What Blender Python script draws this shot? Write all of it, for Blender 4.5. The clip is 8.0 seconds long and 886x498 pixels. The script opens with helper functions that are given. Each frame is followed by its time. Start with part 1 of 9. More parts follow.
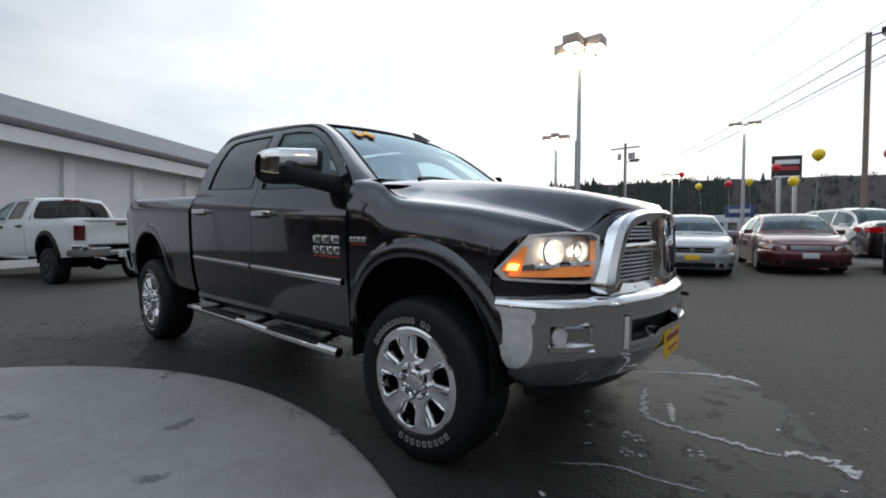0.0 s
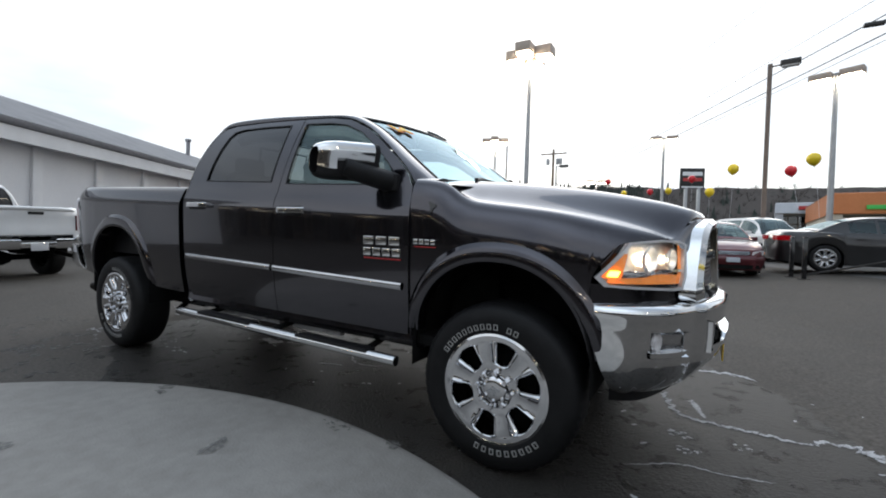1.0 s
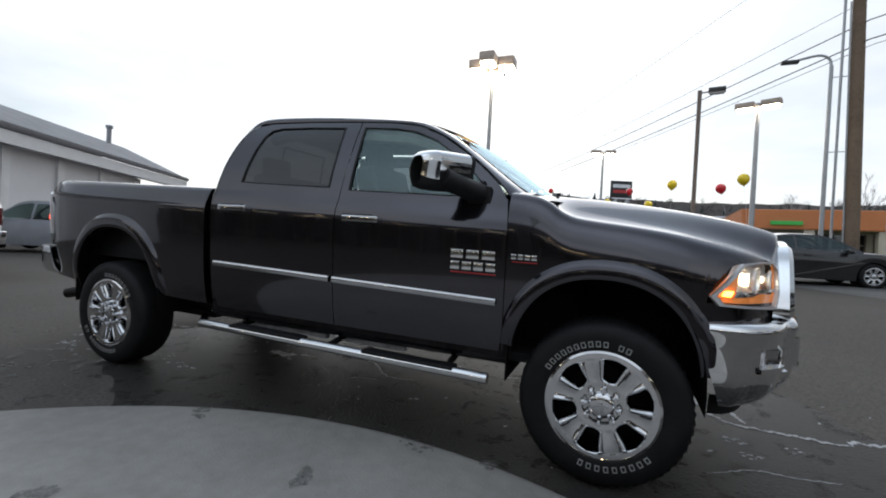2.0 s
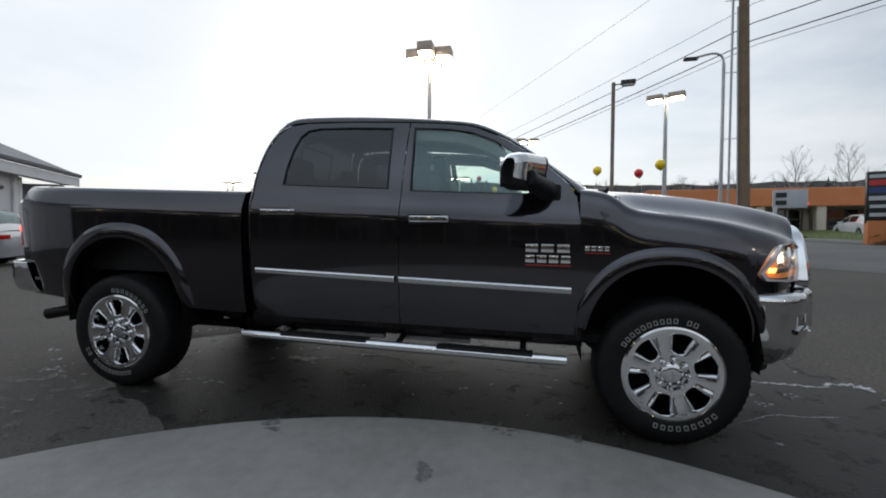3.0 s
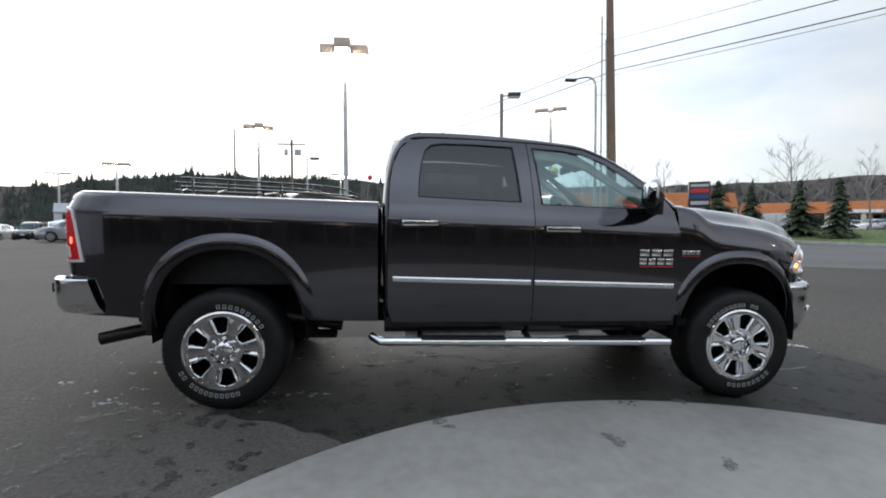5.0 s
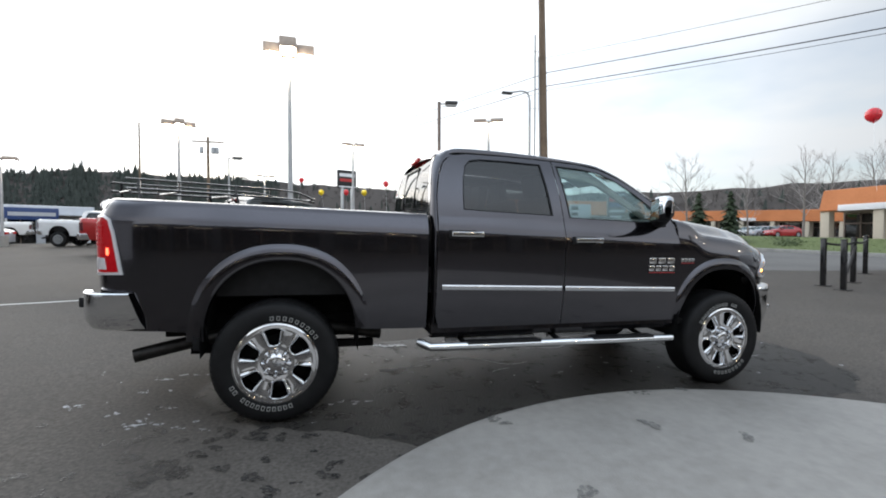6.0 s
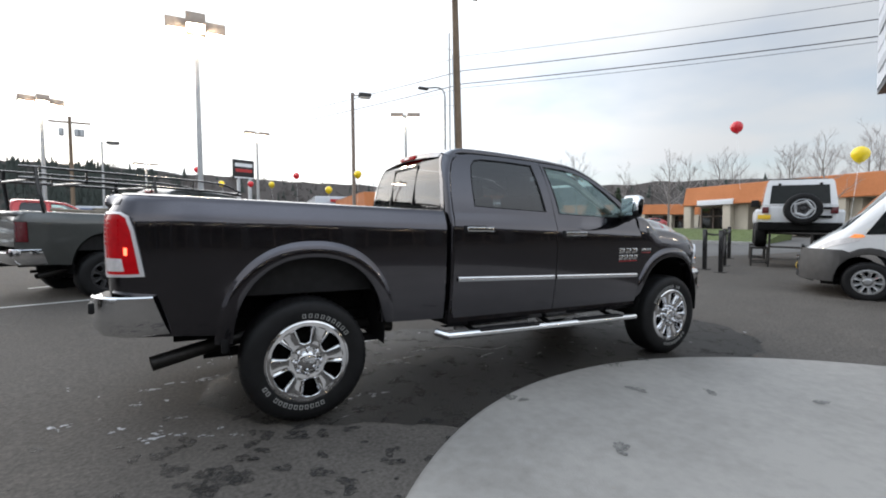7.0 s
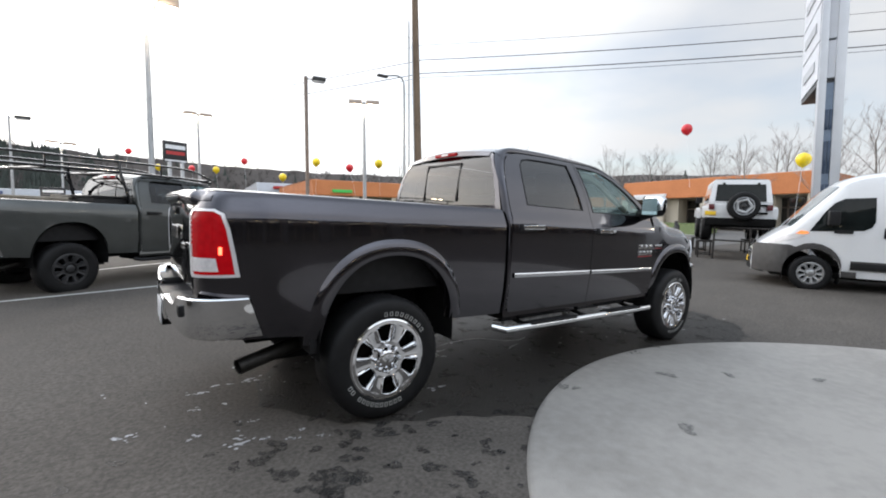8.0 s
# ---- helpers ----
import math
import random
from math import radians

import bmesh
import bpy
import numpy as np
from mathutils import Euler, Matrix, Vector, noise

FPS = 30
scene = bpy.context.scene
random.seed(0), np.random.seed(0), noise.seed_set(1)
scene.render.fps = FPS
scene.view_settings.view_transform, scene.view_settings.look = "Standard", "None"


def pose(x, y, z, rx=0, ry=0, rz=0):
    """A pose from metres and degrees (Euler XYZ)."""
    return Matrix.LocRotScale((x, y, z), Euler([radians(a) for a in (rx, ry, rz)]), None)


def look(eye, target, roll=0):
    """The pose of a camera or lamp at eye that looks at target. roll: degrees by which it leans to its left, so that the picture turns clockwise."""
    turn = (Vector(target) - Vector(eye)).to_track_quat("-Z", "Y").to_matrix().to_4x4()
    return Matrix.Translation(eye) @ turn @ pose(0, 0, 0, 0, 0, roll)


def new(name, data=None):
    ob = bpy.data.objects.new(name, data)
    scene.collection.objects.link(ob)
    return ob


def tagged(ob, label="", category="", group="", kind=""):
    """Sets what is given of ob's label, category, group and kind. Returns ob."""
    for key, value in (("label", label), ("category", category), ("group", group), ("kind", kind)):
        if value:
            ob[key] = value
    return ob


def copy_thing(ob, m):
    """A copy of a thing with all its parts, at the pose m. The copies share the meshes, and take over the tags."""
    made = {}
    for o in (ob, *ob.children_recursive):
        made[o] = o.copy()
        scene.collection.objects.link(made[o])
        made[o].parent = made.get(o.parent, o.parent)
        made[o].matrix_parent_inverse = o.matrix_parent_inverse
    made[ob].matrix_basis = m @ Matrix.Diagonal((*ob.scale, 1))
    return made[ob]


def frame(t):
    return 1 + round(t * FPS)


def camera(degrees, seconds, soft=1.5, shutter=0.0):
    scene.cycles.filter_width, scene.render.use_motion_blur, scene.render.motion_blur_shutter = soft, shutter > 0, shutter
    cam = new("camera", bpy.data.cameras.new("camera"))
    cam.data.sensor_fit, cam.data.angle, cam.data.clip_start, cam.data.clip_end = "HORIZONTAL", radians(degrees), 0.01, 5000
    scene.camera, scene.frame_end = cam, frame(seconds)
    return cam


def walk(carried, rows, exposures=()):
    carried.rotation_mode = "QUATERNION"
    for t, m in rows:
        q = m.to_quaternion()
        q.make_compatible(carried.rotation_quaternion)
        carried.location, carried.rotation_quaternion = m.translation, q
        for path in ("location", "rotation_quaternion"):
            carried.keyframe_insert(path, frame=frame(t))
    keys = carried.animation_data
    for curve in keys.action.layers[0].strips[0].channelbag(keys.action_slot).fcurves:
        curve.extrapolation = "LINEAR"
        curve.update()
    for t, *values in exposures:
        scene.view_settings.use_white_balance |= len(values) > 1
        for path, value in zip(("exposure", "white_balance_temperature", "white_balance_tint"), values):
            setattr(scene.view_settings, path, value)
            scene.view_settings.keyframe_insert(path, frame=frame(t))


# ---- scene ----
cam = camera(89.9, 8.0, soft=1.9)
PATH = [
    (0, (5.312, -2.571, 1.209), (4.036, -1.034, 1.1), 0.1),
    (0.5, (4.994, -2.744, 1.216), (3.81, -1.135, 1.111), 1.3),
    (1, (4.64, -2.95, 1.225), (3.63, -1.228, 1.112), 1.6),
    (1.5, (4.265, -3.13, 1.228), (3.365, -1.347, 1.118), 1.7),
    (1.7, (4.086, -3.181, 1.241), (3.244, -1.37, 1.138), 2.6),
    (2.8, (3.191, -3.6, 1.262), (2.714, -1.66, 1.169), 1.3),
    (3, (3.009, -3.656, 1.275), (2.602, -1.702, 1.148), 0.8),
    (3.5, (2.608, -3.805, 1.306), (2.338, -1.825, 1.211), 0.8),
    (4, (2.191, -3.985, 1.324), (2.068, -1.995, 1.174), 1.6),
    (4.5, (1.704, -4.041, 1.332), (1.708, -2.045, 1.203), 2.1),
    (5.8, (0.465, -4.129, 1.36), (0.94, -2.191, 1.235), 0.5),
    (6, (0.291, -4.113, 1.373), (0.819, -2.187, 1.27), 1.3),
    (6.5, (-0.175, -4.087, 1.392), (0.6, -2.248, 1.266), -0.2),
    (7, (-0.59, -3.975, 1.375), (0.349, -2.214, 1.251), 1.1),
    (7.5, (-1.008, -3.796, 1.394), (0.012, -2.083, 1.228), 2.6),
    (8, (-1.429, -3.541, 1.418), (-0.262, -1.926, 1.253), 1.9),
]
EXPOSURE = [(0, 0.09, 6500, 10), (1.0, 0.34, 6500, 10), (1.5, 0.28, 6500, 10), (3.0, -0.10, 6500, 10), (3.5, 0.02, 6450, 10), (4.0, 0.22, 6450, 10), (4.5, 0.44, 6500, 10), (6.0, 0.85, 6600, 10), (6.5, 0.86, 6650, 11), (7.0, 0.84, 6650, 11), (7.5, 0.86, 6700, 12), (8.0, 1.01, 6750, 12)]
walk(cam, [(t, look(eye, target, roll)) for t, eye, target, roll in PATH], EXPOSURE)

# ---------------------------------------------------------------- light
SUN_AZ, SUN_EL = 112.0, 24.0          # degrees from +x towards +y, and above the horizon
sun_way = Vector((math.cos(radians(SUN_AZ)) * math.cos(radians(SUN_EL)), math.sin(radians(SUN_AZ)) * math.cos(radians(SUN_EL)), math.sin(radians(SUN_EL))))
sun = new("sun", bpy.data.lights.new("sun", "SUN"))
sun.data.energy, sun.data.angle, sun.data.color = 0.95, radians(75), (1.0, 0.98, 0.95)
sun.matrix_world = look(sun_way * 60, (0, 0, 0))


def make_world():
    world = bpy.data.worlds.new("overcast")
    scene.world = world
    world.use_nodes = True
    nt = world.node_tree
    n, l = nt.nodes, nt.links
    n.clear()
    out, bg = n.new("ShaderNodeOutputWorld"), n.new("ShaderNodeBackground")
    sky = n.new("ShaderNodeTexSky")
    sky.sky_type, sky.sun_disc = "NISHITA", False
    sky.sun_elevation, sky.sun_rotation = radians(SUN_EL), radians(90 - SUN_AZ)
    tint = n.new("ShaderNodeMix")
    tint.data_type, tint.blend_type = "RGBA", "MULTIPLY"
    tint.inputs[0].default_value = 1.0
    l.new(sky.outputs[0], tint.inputs[6])
    tint.inputs[7].default_value = (0.10, 0.10, 0.10, 1)
    co = n.new("ShaderNodeTexCoord")
    # flat cloud layer: the direction laid on a plane overhead
    sep = n.new("ShaderNodeSeparateXYZ")
    l.new(co.outputs["Generated"], sep.inputs[0])
    up = n.new("ShaderNodeMath")
    up.operation = "MAXIMUM"
    l.new(sep.outputs[2], up.inputs[0])
    up.inputs[1].default_value = 0.0
    add = n.new("ShaderNodeMath")
    add.operation = "ADD"
    l.new(up.outputs[0], add.inputs[0])
    add.inputs[1].default_value = 0.12
    px, py = n.new("ShaderNodeMath"), n.new("ShaderNodeMath")
    px.operation = py.operation = "DIVIDE"
    for m, i in ((px, 0), (py, 1)):
        l.new(sep.outputs[i], m.inputs[0])
        l.new(add.outputs[0], m.inputs[1])
    com = n.new("ShaderNodeCombineXYZ")
    l.new(px.outputs[0], com.inputs[0])
    l.new(py.outputs[0], com.inputs[1])
    noi = n.new("ShaderNodeTexNoise")
    noi.inputs["Scale"].default_value, noi.inputs["Detail"].default_value, noi.inputs["Roughness"].default_value = 0.75, 5, 0.52
    l.new(com.outputs[0], noi.inputs["Vector"])
    ramp = n.new("ShaderNodeValToRGB")
    ramp.color_ramp.elements[0].position, ramp.color_ramp.elements[1].position = 0.30, 0.60
    ramp.color_ramp.elements[0].color = (0.45, 0.45, 0.45, 1)
    ramp.color_ramp.elements[1].color = (1, 1, 1, 1)
    l.new(noi.outputs[0], ramp.inputs[0])
    # cloud brightness grows towards the veiled sun
    dot = n.new("ShaderNodeVectorMath")
    dot.operation = "DOT_PRODUCT"
    l.new(co.outputs["Generated"], dot.inputs[0])
    dot.inputs[1].default_value = sun_way
    rr = n.new("ShaderNodeMapRange")
    rr.inputs["From Min"].default_value, rr.inputs["From Max"].default_value = 0.12, 0.92
    rr.inputs["To Min"].default_value, rr.inputs["To Max"].default_value = 0.44, 1.12
    rr.interpolation_type = "SMOOTHSTEP"
    l.new(dot.outputs["Value"], rr.inputs[0])
    # an overcast sky is brightest overhead
    zen = n.new("ShaderNodeMapRange")
    zen.inputs["From Min"].default_value, zen.inputs["From Max"].default_value = 0.42, 0.95
    zen.inputs["To Min"].default_value, zen.inputs["To Max"].default_value = 1.0, 1.4
    zen.interpolation_type = "SMOOTHSTEP"
    l.new(sep.outputs[2], zen.inputs[0])
    # the cloud thins out and brightens again behind the lot
    # extra gain on the unseen sky behind the lot, added to lift reflections
    back = n.new("ShaderNodeMapRange")
    back.inputs["From Min"].default_value, back.inputs["From Max"].default_value = -0.15, -0.70
    back.inputs["To Min"].default_value, back.inputs["To Max"].default_value = 1.0, 2.1
    back.interpolation_type = "SMOOTHSTEP"
    l.new(sep.outputs[1], back.inputs[0])
    side = n.new("ShaderNodeMath")
    side.operation = "MULTIPLY"
    l.new(rr.outputs[0], side.inputs[0])
    l.new(back.outputs[0], side.inputs[1])
    both = n.new("ShaderNodeMath")
    both.operation = "MULTIPLY"
    l.new(side.outputs[0], both.inputs[0])
    l.new(zen.outputs[0], both.inputs[1])
    col = n.new("ShaderNodeMix")
    col.data_type, col.blend_type = "RGBA", "MULTIPLY"
    col.inputs[0].default_value = 1.0
    # thinner, bluer cloud high overhead
    high = n.new("ShaderNodeMapRange")
    high.inputs["From Min"].default_value, high.inputs["From Max"].default_value = 0.35, 0.80
    high.interpolation_type = "SMOOTHSTEP"
    l.new(sep.outputs[2], high.inputs[0])
    hue = n.new("ShaderNodeMix")
    hue.data_type = "RGBA"
    hue.inputs[6].default_value, hue.inputs[7].default_value = (0.90, 0.95, 1.0, 1), (0.78, 0.91, 1.07, 1)
    l.new(high.outputs[0], hue.inputs[0])
    l.new(hue.outputs[2], col.inputs[6])
    l.new(both.outputs[0], col.inputs[7])
    mix = n.new("ShaderNodeMix")
    mix.data_type = "RGBA"
    l.new(ramp.outputs[0], mix.inputs[0])
    l.new(tint.outputs[2], mix.inputs[6])
    l.new(col.outputs[2], mix.inputs[7])
    l.new(mix.outputs[2], bg.inputs[0])
    bg.inputs[1].default_value = 1.0
    l.new(bg.outputs[0], out.inputs[0])


make_world()

# ---------------------------------------------------------------- materials
def mat(name, color, rough=0.5, metal=0.0, coat=0.0, var=0.0, scale=8.0, bump=0.0, bscale=60.0, emit=None, alpha=1.0, trans=0.0, ior=1.45, color2=None, fine=0.0, rvar=0.0, spec=0.5):
    m = bpy.data.materials.new(name)
    m.use_nodes = True
    nt = m.node_tree
    b = nt.nodes["Principled BSDF"]
    b.inputs["Base Color"].default_value = (*color, 1)
    b.inputs["Roughness"].default_value = rough
    b.inputs["Metallic"].default_value = metal
    b.inputs["Coat Weight"].default_value = coat
    b.inputs["Coat Roughness"].default_value = 0.03
    b.inputs["Transmission Weight"].default_value = trans
    b.inputs["IOR"].default_value = ior
    b.inputs["Specular IOR Level"].default_value = spec
    if emit:
        b.inputs["Emission Color"].default_value = (*emit[0], 1)
        b.inputs["Emission Strength"].default_value = emit[1]
    co = nt.nodes.new("ShaderNodeTexCoord")
    if var or color2:
        n1 = nt.nodes.new("ShaderNodeTexNoise")
        n1.inputs["Scale"].default_value, n1.inputs["Detail"].default_value = scale, 6
        nt.links.new(co.outputs["Object"], n1.inputs["Vector"])
        n2 = nt.nodes.new("ShaderNodeTexNoise")
        n2.inputs["Scale"].default_value, n2.inputs["Detail"].default_value = scale * 14, 3
        nt.links.new(co.outputs["Object"], n2.inputs["Vector"])
        ma = nt.nodes.new("ShaderNodeMath")
        ma.operation = "MULTIPLY_ADD"
        nt.links.new(n2.outputs[0], ma.inputs[0])
        ma.inputs[1].default_value = 0.35 + fine
        nt.links.new(n1.outputs[0], ma.inputs[2])
        rp = nt.nodes.new("ShaderNodeValToRGB")
        c2 = color2 or tuple(min(1, c * (1 + var)) for c in color)
        c1 = color if color2 else tuple(c * (1 - var) for c in color)
        rp.color_ramp.elements[0].position, rp.color_ramp.elements[1].position = 0.45, 0.95
        rp.color_ramp.elements[0].color, rp.color_ramp.elements[1].color = (*c1, 1), (*c2, 1)
        nt.links.new(ma.outputs[0], rp.inputs[0])
        nt.links.new(rp.outputs[0], b.inputs["Base Color"])
        if rvar:
            rm = nt.nodes.new("ShaderNodeMapRange")
            rm.inputs["From Min"].default_value, rm.inputs["From Max"].default_value = 0.45, 0.95
            rm.inputs["To Min"].default_value, rm.inputs["To Max"].default_value = rough - rvar, rough + rvar
            nt.links.new(ma.outputs[0], rm.inputs[0])
            nt.links.new(rm.outputs[0], b.inputs["Roughness"])
    if bump:
        n3 = nt.nodes.new("ShaderNodeTexNoise")
        n3.inputs["Scale"].default_value, n3.inputs["Detail"].default_value = bscale, 5
        nt.links.new(co.outputs["Object"], n3.inputs["Vector"])
        bp = nt.nodes.new("ShaderNodeBump")
        bp.inputs["Strength"].default_value, bp.inputs["Distance"].default_value = bump, 0.02
        nt.links.new(n3.outputs[0], bp.inputs["Height"])
        nt.links.new(bp.outputs[0], b.inputs["Normal"])
    return m


def car_paint(name, color, flake=0.35):
    """Metallic base under clear coat, with a film of road dirt."""
    m = mat(name, color, rough=0.38, metal=0.45, coat=1.0, var=flake, scale=3.0, bump=0.012, bscale=900)
    return m


def glass_mat(name, tint, rough=0.0, grazing=0.9, plain=0.085, sheen=(0.8, 0.8, 0.8)):
    """Thin tinted pane: clear straight on, mirroring at a slant, the same from both sides."""
    m = bpy.data.materials.new(name)
    m.use_nodes = True
    nt = m.node_tree
    nt.nodes.remove(nt.nodes["Principled BSDF"])
    out = nt.nodes["Material Output"]
    tr, gl, mx, lw, pw, ma = (nt.nodes.new("ShaderNode" + k) for k in ("BsdfTransparent", "BsdfGlossy", "MixShader", "LayerWeight", "Math", "Math"))
    tr.inputs[0].default_value = (*tint, 1)
    gl.inputs["Color"].default_value = (*sheen, 1)
    gl.inputs["Roughness"].default_value = rough
    lw.inputs["Blend"].default_value = 0.5
    pw.operation, ma.operation = "POWER", "MULTIPLY_ADD"
    pw.inputs[1].default_value = 3.0
    ma.inputs[1].default_value, ma.inputs[2].default_value = grazing, plain
    nt.links.new(lw.outputs["Facing"], pw.inputs[0])
    nt.links.new(pw.outputs[0], ma.inputs[0])
    nt.links.new(ma.outputs[0], mx.inputs[0])
    nt.links.new(tr.outputs[0], mx.inputs[1])
    nt.links.new(gl.outputs[0], mx.inputs[2])
    nt.links.new(mx.outputs[0], out.inputs[0])
    return m


PAINT = mat("granite_paint", (0.050, 0.0475, 0.056), rough=0.14, metal=0.92, coat=1.0, var=0.10, scale=2.5)
CHROME = mat("chrome", (0.78, 0.79, 0.80), rough=0.07, metal=1.0, var=0.06, scale=4, rvar=0.03)
WHEEL_ALLOY = mat("bright_wheel_alloy", (0.72, 0.72, 0.73), rough=0.08, metal=1.0, var=0.08, scale=6, rvar=0.04)
CHROME_SOFT = mat("polished_alloy", (0.62, 0.63, 0.65), rough=0.16, metal=1.0, var=0.08, scale=6)
BLACK_PLASTIC = mat("black_plastic", (0.010, 0.010, 0.011), rough=0.5, var=0.3, scale=20, bump=0.1, bscale=400, spec=0.3)
BLACK_GLOSS = mat("black_gloss", (0.010, 0.010, 0.011), rough=0.15, coat=0.5, var=0.2)
UNDER = mat("underbody", (0.007, 0.007, 0.007), rough=0.85, var=0.5, scale=6, spec=0.15)
RUBBER = mat("tyre_rubber", (0.0085, 0.0085, 0.009), rough=0.55, var=0.35, scale=12, bump=0.15, bscale=120, spec=0.25)
WHITE_RUBBER = mat("white_letter_rubber", (0.30, 0.30, 0.29), rough=0.7, var=0.25, scale=40)
GLASS = glass_mat("clear_glass", (0.80, 0.92, 0.88), grazing=0.42, plain=0.12, sheen=(0.66, 0.84, 0.84))
WINDSCREEN = glass_mat("windscreen_glass", (0.45, 0.55, 0.58), grazing=0.55, plain=0.08, sheen=(0.62, 0.82, 0.95))
GLASS_DARK = glass_mat("privacy_glass", (0.085, 0.088, 0.092), grazing=0.95, plain=0.06)
GLASS_LENS = glass_mat("lens_glass", (0.96, 0.96, 0.96), grazing=0.35, plain=0.05)
AMBER = mat("amber_lens", (0.70, 0.20, 0.05), rough=0.15, coat=0.6, emit=((1.0, 0.36, 0.10), 0.22), var=0.55, scale=22, fine=0.6)
AMBER_LIT = mat("amber_lit", (0.9, 0.4, 0.05), rough=0.2, emit=((1.0, 0.42, 0.06), 9.0))
LAMP_WARM = mat("warm_bulb", (1, 0.9, 0.75), rough=0.2, emit=((1.0, 0.84, 0.60), 9.0))
DULL_RED_LENS = mat("dull_red_lens", (0.10, 0.008, 0.012), rough=0.15, coat=0.5, var=0.2, scale=20)
RED_LENS = mat("red_lens", (0.14, 0.0015, 0.004), rough=0.22, coat=0.0, emit=((1.0, 0.004, 0.012), 0.10), var=0.35, scale=25, spec=0.2)
SMOKED_CHROME = mat("smoked_chrome", (0.26, 0.26, 0.27), rough=0.28, metal=1.0, var=0.1, scale=20)
REFLECTOR = mat("lamp_reflector", (0.84, 0.83, 0.81), rough=0.30, metal=0.70, var=0.35, scale=22, fine=0.4)
RED_LIT = mat("red_lit", (0.9, 0.1, 0.05), rough=0.2, emit=((1.0, 0.10, 0.05), 3.2))
SILVER_TRIM = mat("silver_trim", (0.70, 0.70, 0.71), rough=0.3, metal=0.4, coat=0.5, var=0.05, scale=5)
CLEAR_LENS = mat("reverse_lens", (0.62, 0.60, 0.60), rough=0.12, coat=0.8, var=0.15, scale=40)
INTERIOR = mat("dark_cloth", (0.030, 0.029, 0.028), rough=0.8, var=0.3, scale=15, bump=0.2, bscale=200)
INTERIOR_GREY = mat("grey_trim", (0.42, 0.42, 0.40), rough=0.7, var=0.15, scale=10)
YELLOW_PLATE = mat("yellow_plate", (0.78, 0.50, 0.03), rough=0.4, var=0.08, scale=20)
GREY_STRIP = mat("dull_grey", (0.30, 0.30, 0.30), rough=0.45, metal=0.6, var=0.3, scale=20)
RED_TRIM = mat("red_trim", (0.35, 0.03, 0.03), rough=0.3, var=0.1)


# ---------------------------------------------------------------- mesh tools
def curve(xs, ys):
    """A smooth line through points, for any x."""
    xs, ys = np.array(xs, float), np.array(ys, float)
    d = np.diff(ys) / np.diff(xs)
    m = np.zeros(len(xs))
    m[0], m[-1] = d[0], d[-1]
    for i in range(1, len(xs) - 1):
        m[i] = 0.0 if d[i - 1] * d[i] <= 0 else 2 * d[i - 1] * d[i] / (d[i - 1] + d[i])

    def at(x):
        if x <= xs[0]:
            return float(ys[0] + m[0] * (x - xs[0]) * 0)
        if x >= xs[-1]:
            return float(ys[-1])
        i = int(np.searchsorted(xs, x) - 1)
        h = xs[i + 1] - xs[i]
        t = (x - xs[i]) / h
        return float((2 * t**3 - 3 * t**2 + 1) * ys[i] + (t**3 - 2 * t**2 + t) * h * m[i] + (3 * t**2 - 2 * t**3) * ys[i + 1] + (t**3 - t**2) * h * m[i + 1])

    at.lo, at.hi = float(xs[0]), float(xs[-1])
    return at


def spline(pts, n):
    """n points evenly along a Catmull-Rom line through pts."""
    p = [Vector(q) for q in pts]
    p = [2 * p[0] - p[1]] + p + [2 * p[-1] - p[-2]]
    out = []
    for i in range(1, len(p) - 2):
        for k in range(16):
            t = k / 16
            out.append(0.5 * (2 * p[i] + (p[i + 1] - p[i - 1]) * t + (2 * p[i - 1] - 5 * p[i] + 4 * p[i + 1] - p[i + 2]) * t**2 + (3 * p[i] - p[i - 1] - 3 * p[i + 1] + p[i + 2]) * t**3))
    out.append(p[-2].copy())
    run = [0.0]
    for a, b in zip(out, out[1:]):
        run.append(run[-1] + (b - a).length)
    res = []
    for k in range(n):
        s = run[-1] * k / (n - 1)
        i = min(max(int(np.searchsorted(run, s)) - 1, 0), len(out) - 2)
        f = (s - run[i]) / max(run[i + 1] - run[i], 1e-9)
        res.append(out[i].lerp(out[i + 1], f))
    return res


def sheet(bm, fn, us, vs, skip=None, close_u=False):
    """A grid of quads through fn(u, v)."""
    rows = [[bm.verts.new(fn(u, v)) for v in vs] for u in us]
    n = len(us)
    for i in range(n if close_u else n - 1):
        for j in range(len(vs) - 1):
            if skip and skip((us[i] + us[(i + 1) % n]) / 2, (vs[j] + vs[j + 1]) / 2):
                continue
            a, b = rows[i], rows[(i + 1) % n]
            bm.faces.new((a[j], b[j], b[j + 1], a[j + 1]))
    return rows


def lin(a, b, n):
    return [a + (b - a) * k / (n - 1) for k in range(n)]


def box(bm, x0, x1, y0, y1, z0, z1, bev=0.0, m=None, seg=2):
    b2 = bmesh.new()
    bmesh.ops.create_cube(b2, size=1)
    for v in b2.verts:
        v.co = Vector((x0 + (v.co.x + 0.5) * (x1 - x0), y0 + (v.co.y + 0.5) * (y1 - y0), z0 + (v.co.z + 0.5) * (z1 - z0)))
    if bev:
        bmesh.ops.bevel(b2, geom=list(b2.edges), offset=bev, segments=seg, affect="EDGES", profile=0.6)
    if m is not None:
        b2.transform(m)
    merge(bm, b2)


def merge(bm, b2):
    idx = {v: bm.verts.new(v.co) for v in b2.verts}
    for f in b2.faces:
        try:
            nf = bm.faces.new([idx[v] for v in f.verts])
            nf.smooth = f.smooth
        except ValueError:
            pass
    b2.free()


